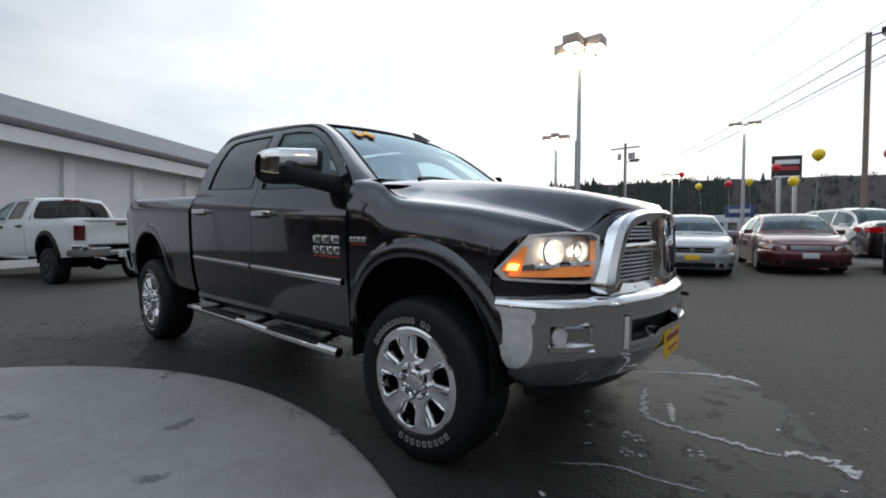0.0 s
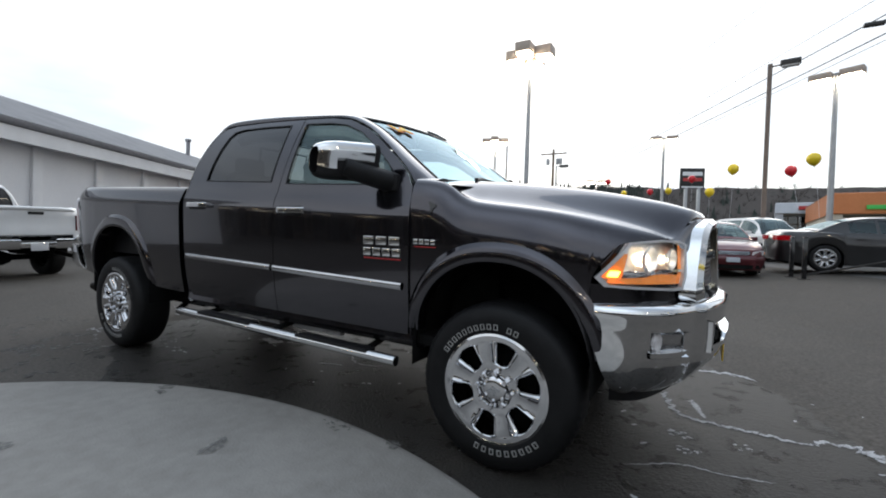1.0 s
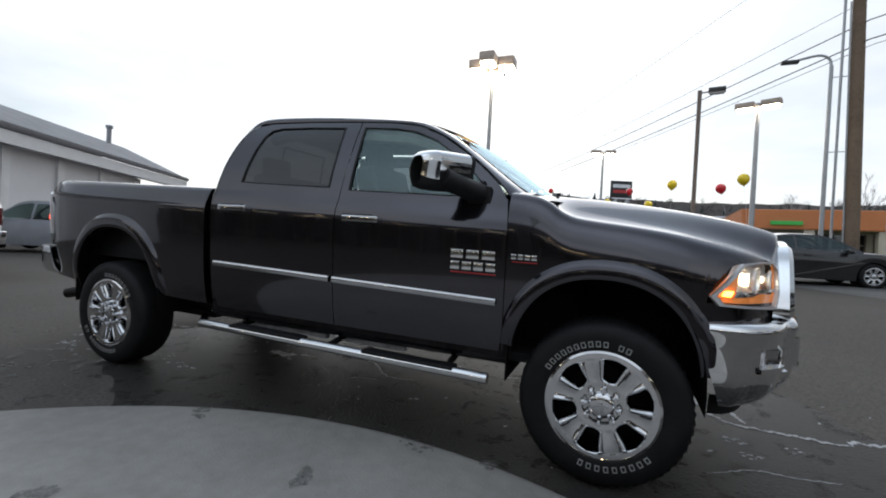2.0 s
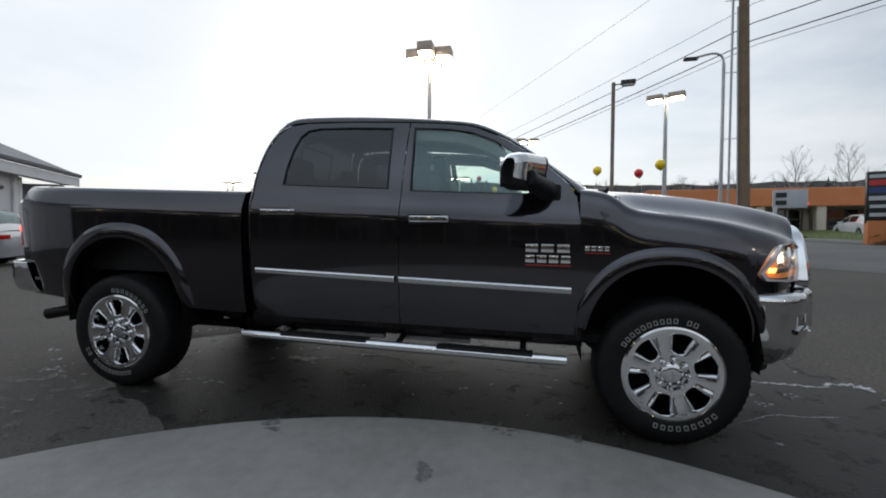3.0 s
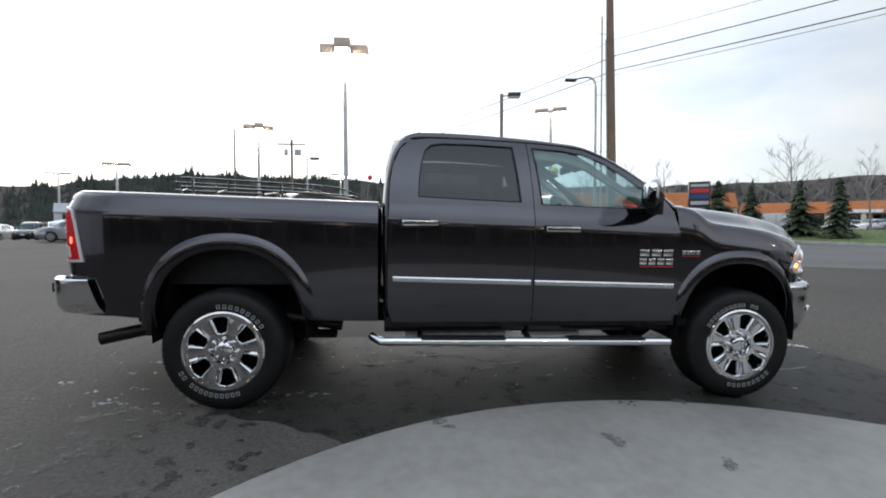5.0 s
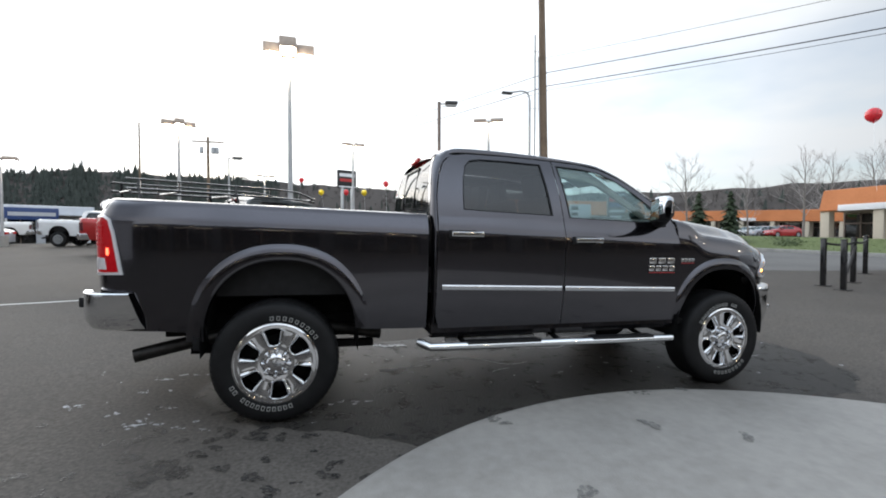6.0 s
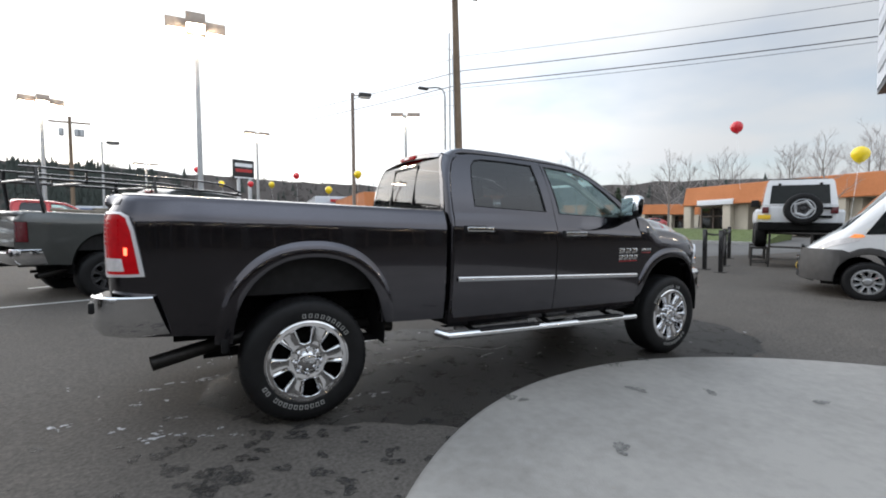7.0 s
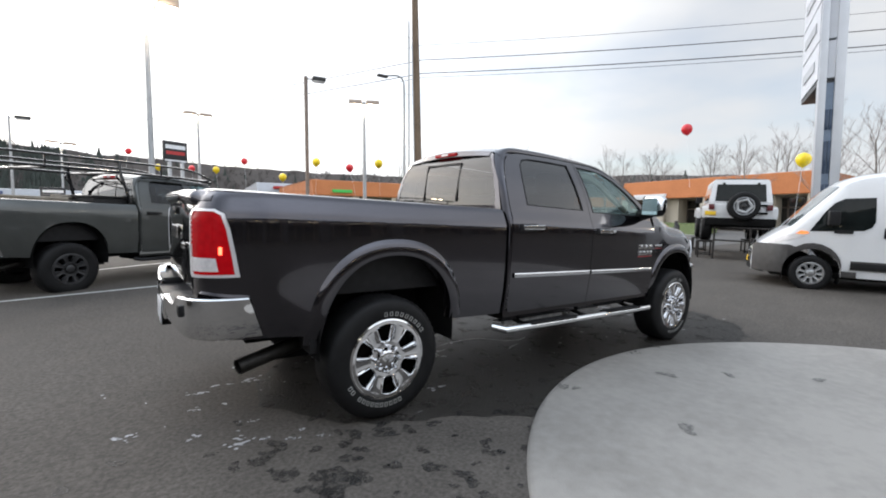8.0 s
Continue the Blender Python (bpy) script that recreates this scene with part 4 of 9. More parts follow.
        plate = part("dealer_plate", fp, YELLOW_PLATE, truck, "yellow dealer plate with dark bars")
        fp = bmesh.new()
        box(fp, 4.764, 4.767, -0.12, 0.12, 0.615, 0.645)
        box(fp, 4.764, 4.767, -0.09, 0.09, 0.565, 0.58)
        part("plate_bars", fp, RED_TRIM, plate)
    bm = bmesh.new()   # air dam
    sheet(bm, lambda s, z: tuple(along(BUMP, s, -0.17 - 0.1 * (0.50 - z))[:2]) + (z,), lin(0.12, 1, 24), [0.40, 0.45, 0.50])
    pair("air_dam", bm, BLACK_PLASTIC, truck, thick=0.006)

    # --- cab: doors
    def cab_at(off):
        return lambda x, z: (x, -(half_cab(x, z) + off), z)

    glass_side = rear_glass or GLASS_DARK
    r_out = [(1.118, 1.445), (1.124, 1.60), (1.150, 1.75), (1.195, 1.865), (1.265, 1.932), (1.40, 1.952), (1.75, 1.952), (2.150, 1.938), (2.158, 1.70), (2.160, 1.445), (1.80, 1.445), (1.40, 1.445)]
    r_win = [(1.322, 1.502), (1.326, 1.62), (1.342, 1.75), (1.370, 1.852), (1.415, 1.900), (1.50, 1.916), (1.75, 1.916), (2.045, 1.905), (2.062, 1.70), (2.075, 1.475), (1.80, 1.484), (1.50, 1.494)]
    f_out = [(2.166, 1.445), (2.164, 1.70), (2.158, 1.938), (2.42, 1.922), (2.60, 1.892), (2.78, 1.815), (2.95, 1.705), (3.10, 1.588), (3.195, 1.500), (3.236, 1.43), (3.00, 1.430), (2.6, 1.440)]
    f_win = [(2.218, 1.462), (2.205, 1.70), (2.188, 1.902), (2.43, 1.888), (2.585, 1.860), (2.737, 1.796), (2.89, 1.694), (3.015, 1.592), (3.085, 1.525), (3.095, 1.446), (2.90, 1.443), (2.55, 1.452)]
    sill = 0.605

    def door(o_pts, w_pts, x_rear, x_front, glass):
        bm = bmesh.new()

        def low(u, v):
            zt = 1.445 - 0.012 * u if x_front > 3 else 1.445
            z = sill + (zt - sill) * v
            xr, xf = x_rear(z), x_front_fn(z)
            x = xr + (xf - xr) * u
            return (x, -half_cab(x, z), z)

        x_front_fn = (lambda z: 3.262 - 0.02 * ease((z - 1.25) / 0.2) - 0.015 * ease((0.75 - z) / 0.15)) if x_front > 3 else (lambda z: x_front)
        sheet(bm, low, lin(0, 1, N(30)), lin(0, 1, N(24)))
        ring_fill(bm, outline(o_pts, 4), cab_at(0.0), 3, inner=outline(w_pts, 4))
        d = pair("door", bm, paint, truck, thick=0.006)
        bm = bmesh.new()
        wout = outline(w_pts, 4)
        ring_fill(bm, wout, cab_at(0.003), 1, inner=shrink(wout, 0.972))
        sealb = flipped(bm)
        part("window_seal", bm, BLACK_PLASTIC, d[0], thick=0.006)
        part("window_seal", sealb, BLACK_PLASTIC, d[1], thick=0.006)
        bm = bmesh.new()
        ring_fill(bm, wout, cab_at(-0.008), 5)
        g2 = flipped(bm)
        for g_bm, dd in ((bm, d[0]), (g2, d[1])):
            g = part("window_glass", g_bm, glass, dd)
            g.visible_shadow = False
        return d

    rear_door = door(r_out, r_win, lambda z: 1.112 + 0.01 * ease((z - 1.3) / 0.15) + 0.03 * ease((0.72 - z) / 0.12), 2.160, glass_side)
    front_door = door(f_out, f_win, lambda z: 2.166, 3.262, GLASS)
    for (dR, dL), hx, mx0, mx1, hz in ((rear_door, 1.335, 1.150, 2.138, 1.316), (front_door, 2.362, 2.166, 3.222, 1.284)):
        bm = bmesh.new()   # handle: bright grip on a dark cup
        w = half_cab(hx, hz)
        box(bm, hx - 0.125, hx + 0.125, -w - 0.036, -w - 0.020, hz - 0.017, hz + 0.020, bev=0.007, seg=3)
        box(bm, hx - 0.12, hx - 0.075, -w - 0.034, -w + 0.01, hz - 0.016, hz + 0.018, bev=0.006)
        box(bm, hx + 0.085, hx + 0.12, -w - 0.034, -w + 0.01, hz - 0.016, hz + 0.018, bev=0.006)
        h2 = flipped(bm)
        hm = CHROME if detail else BLACK_PLASTIC
        part("door_handle", bm, hm, dR, "chrome door handle" if detail else "")
        part("door_handle", h2, hm, dL, "chrome door handle" if detail else "")
        bm = bmesh.new()
        box(bm, hx - 0.14, hx + 0.07, -w - 0.004, -w + 0.01, hz - 0.032, hz + 0.030, bev=0.004)
        h2 = flipped(bm)
        part("handle_cup", bm, BLACK_PLASTIC, dR)
        part("handle_cup", h2, BLACK_PLASTIC, dL)
        if detail:
            bm = bmesh.new()   # body-side moulding
            zr = lambda x: 0.922 - 0.023 * (x - 1.15)
            prof_m = [(-0.004, 0.021), (0.012, 0.019), (0.017, 0.010), (0.018, -0.008), (0.012, -0.018), (-0.004, -0.021)]
            sheet(bm, lambda x, k: (x, -(half_cab(x, zr(x) + prof_m[k][1]) + prof_m[k][0]), zr(x) + prof_m[k][1]), lin(mx0, mx1, 16), list(range(6)))
            m2 = flipped(bm)
            part("side_moulding", bm, CHROME_SOFT, dR, "bright side moulding")
            part("side_moulding", m2, CHROME_SOFT, dL, "bright side moulding")
    if detail:
        # badges as plain blocks, one raised piece each
        def blocks(x0, x1, z0, z1, n, wf, right, left):
            for k in range(n):
                bm = bmesh.new()
                a0 = x0 + (x1 - x0) * k / n
                a1 = a0 + (x1 - x0) / n * 0.80
                w = wf(a0, (z0 + z1) / 2)
                box(bm, a0, a1, -w - 0.008, -w + 0.002, z0, z1, bev=0.004, seg=2)
                b2 = flipped(bm)
                part("badge", bm, CHROME, right, "chrome badge block")
                part("badge", b2, CHROME, left, "chrome badge block")
        blocks(2.952, 3.225, 1.098, 1.145, 3, half_cab, *front_door)
        blocks(2.952, 3.225, 1.035, 1.080, 4, half_cab, *front_door)
        bm = bmesh.new()
        w = half_cab(3.08, 1.02)
        box(bm, 2.955, 3.215, -w - 0.006, -w + 0.004, 1.017, 1.024)
        part("badge_underline", bm, RED_TRIM, front_door[0])
        blocks(3.29, 3.435, 1.112, 1.140, 4, half_fender, fender, fender_left)
        bm = bmesh.new()
        w = half_fender(3.35, 1.1)
        box(bm, 3.295, 3.43, -w - 0.005, -w + 0.004, 1.097, 1.102)
        part("badge_underline", bm, RED_TRIM, fender)

    # cab corner, pillars and roof rail in one shell
    bm = bmesh.new()
    rear_x = curve([0.6, 1.41, 1.62, 1.78, 1.90, 1.965], [1.082, 1.072, 1.082, 1.102, 1.138, 1.185])
    door_rear = curve([0.6, 1.445, 1.60, 1.75, 1.865, 1.932, 1.952], [1.104, 1.110, 1.116, 1.142, 1.187, 1.257, 1.36])
    sheet(bm, lambda z, v: (rear_x(z) + (door_rear(z) - rear_x(z)) * v, -(half_cab(1.12, z) - 0.05 * (1 - v) ** 2), z), lin(0.60, 1.94, 40), lin(0, 1, 5))
    rail = [(1.185, 1.878), (1.255, 1.946), (1.40, 1.964), (1.75, 1.962), (2.15, 1.948), (2.42, 1.932), (2.60, 1.902), (2.785, 1.825), (2.957, 1.714), (3.108, 1.597), (3.205, 1.508), (3.25, 1.452)]
    edge = [(1.165, -0.62, 1.952), (1.255, -0.655, 1.984), (1.40, -0.66, 1.996), (1.75, -0.65, 1.993), (2.15, -0.645, 1.972), (2.42, -0.64, 1.948), (2.62, -0.64, 1.918), (2.80, -0.665, 1.835), (2.975, -0.70, 1.722), (3.135, -0.735, 1.605), (3.255, -0.765, 1.520), (3.33, -0.79, 1.470)]
    R1 = spline([(x, -half_cab(x, z), z) for x, z in rail], 60)
    R2 = spline(edge, 60)
    rows = []
    for a, b in zip(R1, R2):
        mid = a.lerp(b, 0.5) + Vector((0.0, -0.008, 0.012))
        rows.append([bm.verts.new(a), bm.verts.new(a.lerp(mid, 0.5) + Vector((0, -0.003, 0.004))), bm.verts.new(mid), bm.verts.new(mid.lerp(b, 0.5) + Vector((0, -0.002, 0.005))), bm.verts.new(b)])
    for a, b in zip(rows, rows[1:]):
        for k in range(4):
            bm.faces.new((a[k], b[k], b[k + 1], a[k + 1]))
    pair("cab_pillar", bm, paint, truck, thick=0.01)
    bm = bmesh.new()   # roof
    roof_pts = spline(edge[:7], 30)

    def roof_fn(k, v):
        p = roof_pts[k]
        bulge = 1 - v * v
        fx = 0.0 if p.x < 2.4 else 0.085 * bulge * ease((p.x - 2.3) / 0.3)
        return (p.x + fx - 0.03 * bulge * ease((1.4 - p.x) / 0.2), p.y * -v, p.z + (0.040 - 0.018 * ease((p.x - 2.2) / 0.4)) * bulge)

    sheet(bm, roof_fn, list(range(30)), lin(-1, 1, 25))
    part("roof", bm, paint, truck, thick=0.012)
    # windscreen
    bm = bmesh.new()
    ws = spline(edge[6:], 20)

    def ws_fn(k, v):
        p = ws[k]
        b = 1 - v * v
        return (p.x + 0.085 * b, p.y * -v * 0.985, p.z + 0.014 * b - 0.002)

    sheet(bm, ws_fn, list(range(20)), lin(-1, 1, 25))
    g = part("windscreen", bm, WINDSCREEN, truck)
    g.visible_shadow = False
    bm = bmesh.new()
    for kk in (0, 19):
        tube(bm, [Vector(ws_fn(kk, v)) + Vector((0, 0, 0.001)) for v in lin(-1, 1, 25)], 0.012, 6)
    for vv in (-1, 1):
        tube(bm, [Vector(ws_fn(k, vv)) for k in range(20)], 0.010, 6)
    part("windscreen_seal", bm, BLACK_PLASTIC, truck)
    if detail:
        bm = bmesh.new()   # shark-fin aerial
        for sd in (-1, 1):
            sheet(bm, lambda u, q: (2.50 + 0.19 * u - 0.045 * q * q, 0.42 + sd * 0.022 * (1 - q) * math.sin(math.pi * u), 1.950 + 0.105 * q * (1 - u) ** 0.6), lin(0, 1, 8), lin(0, 1, 6))
        part("roof_aerial", bm, BLACK_GLOSS, truck)
        # year figures on the glass
        for txt, col, dx, off, sz in (("14", (0.85, 0.22, 0.03), -0.006, 0.008, 0.158), ("14", (0.90, 0.62, 0.03), 0.0, 0.011, 0.155)):
            fc = bpy.data.curves.new("year", "FONT")
            fc.body, fc.size, fc.extrude = txt, sz, 0.001
            fc.offset = 0.016 if dx else 0.004
            fo = bpy.data.objects.new("tmp", fc)
            scene.collection.objects.link(fo)
            me = bpy.data.meshes.new_from_object(fo.evaluated_get(bpy.context.evaluated_depsgraph_get()))
            bpy.data.objects.remove(fo)
            o = new("year_sticker", me)
            me.materials.clear()
            me.materials.append(mat("sticker", col, 0.5, var=0.1, scale=20))
            k0, v0 = 4, -0.86
            c = Vector(ws_fn(k0, v0))
            du = (Vector(ws_fn(k0, v0 + 0.1)) - c).normalized()
            dv = (Vector(ws_fn(k0 - 1, v0)) - c).normalized()
            nn = du.cross(dv).normalized()
            dv = nn.cross(du)
            mm = Matrix((du, dv, nn)).transposed().to_4x4()
            o.matrix_basis = Matrix.Translation(c + nn * off + dv * (-0.06)) @ mm
            o.parent = truck
            o["label"] = "orange and yellow year figures"
    # cab back with its window
    bm = bmesh.new()

    def back(y, z):
        w = half_cab(1.12, z) - 0.05
        return (rear_x(z) - 0.012 * (1 - (y / 0.85) ** 2) , y, z)

    bo = outline([(-0.86, 0.62), (0.86, 0.62), (0.88, 1.2), (0.865, 1.45), (0.80, 1.70), (0.66, 1.93), (0.60, 1.952), (0.0, 1.985), (-0.60, 1.952), (-0.66, 1.93), (-0.80, 1.70), (-0.865, 1.45), (-0.88, 1.2)], 4)
    bi = outline([(-0.77, 1.49), (0.77, 1.49), (0.79, 1.53), (0.78, 1.60), (0.735, 1.74), (0.655, 1.895), (0.60, 1.922), (0.0, 1.950), (-0.60, 1.922), (-0.655, 1.895), (-0.735, 1.74), (-0.78, 1.60), (-0.79, 1.53)], 4)
    ring_fill(bm, bo, back, 5, inner=bi)
    cb = part("cab_back", bm, paint, truck)
    bm = bmesh.new()
    ring_fill(bm, bi, lambda y, z: (back(y, z)[0] + 0.004, y, z), 6)
    g = part("rear_window", bm, GLASS_DARK if not detail else glass_mat("rear_glass", (0.13, 0.135, 0.14), grazing=0.45, plain=0.07), cb)
    g.visible_shadow = False
    bm = bmesh.new()
    for y in (-0.27, 0.27):
        box(bm, -0.008, 0.004, y - 0.006, y + 0.006, -0.18, 0.18, m=Matrix.Translation((1.088, 0, 1.70)) @ pose(0, 0, 0, 0, 9, 0))
    box(bm, -0.008, 0.004, -0.27, 0.27, 0.165, 0.18, m=Matrix.Translation((1.088, 0, 1.70)) @ pose(0, 0, 0, 0, 9, 0))
    part("slider_frame", bm, BLACK_PLASTIC, cb)
    bm = bmesh.new()   # painted header over the glass
    sheet(bm, lambda v, k: (back(0.62 * v, 1.905)[0] - 0.003 + (roof_fn(0, v)[0] - back(0.62 * v, 1.905)[0] + 0.003) * k, 0.62 * v, (1.946 - 0.030 * v * v) + (roof_fn(0, v)[2] + 0.002 - (1.946 - 0.030 * v * v)) * k), lin(-1, 1, 17), [0, 0.5, 1])
    part("header", bm, paint, cb, thick=0.006)
    bm = bmesh.new()
    box(bm, 1.116, 1.15, -0.17, 0.17, 1.952, 1.982, bev=0.006)
    bl = part("third_brake_lamp", bm, RED_LENS, cb)
    bm = bmesh.new()
    box(bm, 1.112, 1.118, -0.05, 0.05, 1.957, 1.977)
    part("lamp_centre", bm, CLEAR_LENS, bl)

    # mirrors
    if detail:
        bm = bmesh.new()
        arm = [(3.08, -0.90, 1.455), (3.04, -1.00, 1.475), (2.98, -1.10, 1.50), (2.955, -1.16, 1.52)]
        tube(bm, arm, [0.062, 0.058, 0.055, 0.05], 12)
        box(bm, 3.02, 3.15, -0.935, -0.895, 1.405, 1.50, bev=0.015)

        def shell(w, k, n, y0=-0.985, y1=-1.275, lo=1.440, hi=1.645, fat=0.0):
            """Rounded mirror housing: sections along its width, each a soft box, closing over the outer end."""
            end = (1 - max(0.0, (w - 0.62) / 0.38) ** 2.4) ** 0.5 if w > 0.62 else 1.0
            t = 2 * math.pi * k / n
            c, q = math.cos(t), math.sin(t)
            x = math.copysign(abs(c) ** 0.62, c) * (0.062 + fat) * (0.35 + 0.65 * end)
            z = math.copysign(abs(q) ** 0.62, q) * ((hi - lo) / 2 + fat) * (0.55 + 0.45 * end)
            return (3.000 - 0.15 * w + x + 0.02 * max(0.0, z / 0.1), y0 + (y1 - y0) * w - fat * (w > 0.9), (lo + hi) / 2 + z + 0.012 * (1 - w))

        rows = sheet(bm, lambda w, k: shell(w, k, 24), [0, 0.12, 0.3, 0.5, 0.62, 0.74, 0.84, 0.91, 0.96, 0.99], list(range(25)))
        bmesh.ops.remove_doubles(bm, verts=bm.verts, dist=0.0004)
        mR, mL = pair("door_mirror", bm, BLACK_PLASTIC, truck, "towing mirror with a chrome cap", sharp=50)
        bm = bmesh.new()   # bright cap over the upper half and the outer end
        sheet(bm, lambda w, k: shell(w, k, 24, fat=0.003), [0.10, 0.2, 0.35, 0.5, 0.62, 0.74], list(range(0, 13)))
        sheet(bm, lambda w, k: shell(w, k, 24, fat=0.003), [0.74, 0.80, 0.86, 0.91, 0.96, 0.99], list(range(-1, 14)))
        c2 = flipped(bm)
        part("cap", bm, CHROME, mR, "chrome mirror cap", thick=0.002, sharp=60)
        part("cap", c2, CHROME, mL, "chrome mirror cap", thick=0.002, sharp=60)
        bm = bmesh.new()
        sheet(bm, lambda w, k: (3.000 - 0.15 * w - 0.066, -0.985 - 0.29 * w, (1.462, 1.50, 1.58, 1.625)[k]), [0.06, 0.3, 0.6, 0.82], [0, 1, 2, 3])
        c2 = flipped(bm)
        mg = mat("mirror_glass", (0.85, 0.86, 0.87), rough=0.02, metal=1.0)
        part("mirror_glass", bm, mg, mR)
        part("mirror_glass", c2, mg, mL)
    else:
        bm = bmesh.new()
        box(bm, 2.90, 3.02, -1.16, -0.95, 1.46, 1.64, bev=0.04, seg=3)
        box(bm, 2.95, 3.10, -0.96, -0.88, 1.46, 1.52, bev=0.01)
        pair("door_mirror", bm, BLACK_PLASTIC, truck)

    # rocker, floor, frame
    bm = bmesh.new()
    sheet(bm, lambda x, k: (x, -(0.915, 0.925, 0.90, 0.80)[k], (0.64, 0.57, 0.53, 0.52)[k]), lin(1.09, 3.30, 12), [0, 1, 2, 3])
    pair("rocker_panel", bm, paint, truck, thick=0.004)
    bm = bmesh.new()
    box(bm, 1.09, 3.6, -0.885, 0.885, 0.55, 0.60)
    box(bm, 3.30, 3.62, -0.55, 0.55, 0.60, 1.38)
    for s in (-1, 1):
        box(bm, -0.80, 4.40, s * 0.46 - 0.05, s * 0.46 + 0.05, 0.52, 0.66, bev=0.01)
        tube(bm, [(0, s * 0.75, TYRE), (0, 0, TYRE)], 0.055, 12)
        tube(bm, [(BASE, s * 0.75, TYRE), (BASE, 0, TYRE)], 0.045, 12)
        box(bm, -0.62, 0.70, s * 0.52 - 0.04, s * 0.52 + 0.04, 0.40, 0.45)
    lathe(bm, [(0.0, -0.17), (0.10, -0.13), (0.155, 0.0), (0.10, 0.13), (0.0, 0.17)], 16, m=pose(0, 0, TYRE))
    box(bm, 1.3, 2.6, -0.30, 0.10, 0.42, 0.60, bev=0.04)
    box(bm, 3.75, 4.45, -0.45, 0.45, 0.56, 1.10)
    part("chassis", bm, UNDER, truck)

    # interior
    for s in (-1, 1):
        y = s * 0.42
        bm = bmesh.new()
        box(bm, 2.35, 2.88, y - 0.27, y + 0.27, 0.95, 1.12, bev=0.05, seg=3)
        box(bm, -0.07, 0.09, -0.26, 0.26, 0.0, 0.62, bev=0.05, seg=3, m=Matrix.Translation((2.30, y, 1.05)) @ pose(0, 0, 0, 0, -14, 0))
        seat = part("seat", bm, INTERIOR, truck, "dark cloth seat")
        bm = bmesh.new()
        box(bm, -0.05, 0.06, -0.14, 0.14, 0.0, 0.22, bev=0.045, seg=3, m=Matrix.Translation((2.15, y, 1.64)) @ pose(0, 0, 0, 0, -10, 0))
        part("headrest", bm, INTERIOR, seat)
    bm = bmesh.new()
    box(bm, 1.35, 1.85, -0.70, 0.70, 0.95, 1.12, bev=0.05, seg=3)
    box(bm, -0.06, 0.08, -0.70, 0.70, 0.0, 0.55, bev=0.05, seg=3, m=Matrix.Translation((1.32, 0, 1.05)) @ pose(0, 0, 0, 0, -8, 0))
    bench = part("rear_bench", bm, INTERIOR, truck, "dark cloth bench seat")
    for y in (-0.45, 0.45):
        bm = bmesh.new()
        box(bm, 1.16, 1.25, y - 0.13, y + 0.13, 1.58, 1.74, bev=0.04, seg=3)
        part("headrest", bm, INTERIOR, bench)
    bm = bmesh.new()
    sheet(bm, lambda v, k: ((3.36, 3.30, 3.06, 2.98, 3.02, 3.3)[k] + 0.05 * (1 - v * v), v * 0.80, (1.46, 1.475, 1.445, 1.38, 1.10, 0.9)[k]), lin(-1, 1, 17), list(range(6)))
    lathe(bm, [(0.165, 0.0), (0.18, -0.014), (0.195, 0.0), (0.18, 0.014), (0.165, 0.0)], 28, m=Matrix.Translation((2.86, 0.42, 1.36)) @ pose(0, 0, 0, 0, 25, 90))
    box(bm, 2.84, 2.90, 0.26, 0.58, 1.33, 1.39, bev=0.02)
    part("dashboard", bm, INTERIOR, truck)
    bm = bmesh.new()   # headliner and inner door skins
    sheet(bm, lambda k, v: (roof_fn(k, v)[0], roof_fn(k, v)[1], roof_fn(k, v)[2] - 0.035), list(range(1, 30)), lin(-1, 1, 9))
    for s in (-1, 1):
        sheet(bm, lambda x, z: (x, s * 0.87, z), lin(1.15, 3.2, 6), lin(0.6, 1.43, 4))
    part("headliner", bm, INTERIOR_GREY, truck, sharp=0)
    if detail:
        bm = bmesh.new()   # padded trim along the inside of the roof rail
        tube(bm, [(1.32, -0.60, 1.86), (1.5, -0.63, 1.885), (2.1, -0.63, 1.87), (2.5, -0.61, 1.84), (2.68, -0.62, 1.775), (2.95, -0.66, 1.60), (3.1, -0.70, 1.49)], [0.045, 0.05, 0.05, 0.045, 0.035, 0.03, 0.025], 8)
        pair("roof_trim", bm, INTERIOR_GREY, truck)
        bm = bmesh.new()
        box(bm, 0, 0.20, -0.20, 0.20, -0.012, 0.012, bev=0.010, m=Matrix.Translation((2.56, -0.40, 1.875)) @ pose(0, 0, 0, 0, 26, 0))
        pair("sun_visor", bm, INTERIOR_GREY, truck)
        bm = bmesh.new()
        box(bm, 2.72, 2.75, -0.13, 0.13, 1.79, 1.86, bev=0.015)
        part("inside_mirror", bm, BLACK_PLASTIC, truck)

    # step bars
    if bar:
        bm = bmesh.new()
        bz = lambda x: 0.482 - 0.011 * (x - 1.05)
        tube(bm, [(1.00, -0.90, 0.50)] + [(x, -0.985, bz(x)) for x in lin(1.07, 3.185, 14)] + [(3.205, -0.985, bz(3.2))], [0.03] + [0.030] * 15, 14)
        sb = pair("step_bar", bm, bumper_mat if detail else BLACK_PLASTIC, truck, "chrome tubular step bar" if detail else "", sharp=45)
        for x0, x1 in ((1.35, 1.96), (2.42, 3.01)):
            bm = bmesh.new()
            b2 = bmesh.new()
            box(b2, 0, x1 - x0, -1.012, -0.925, 0.010, 0.034, bev=0.008)
            b2.transform(Matrix.Translation((x0, 0, bz(x0))) @ pose(0, 0, 0, 0, 0.63, 0))
            merge(bm, b2)
            p2 = flipped(bm)
            part("step_pad", bm, BLACK_PLASTIC, sb[0])
            part("step_pad", p2, BLACK_PLASTIC, sb[1])
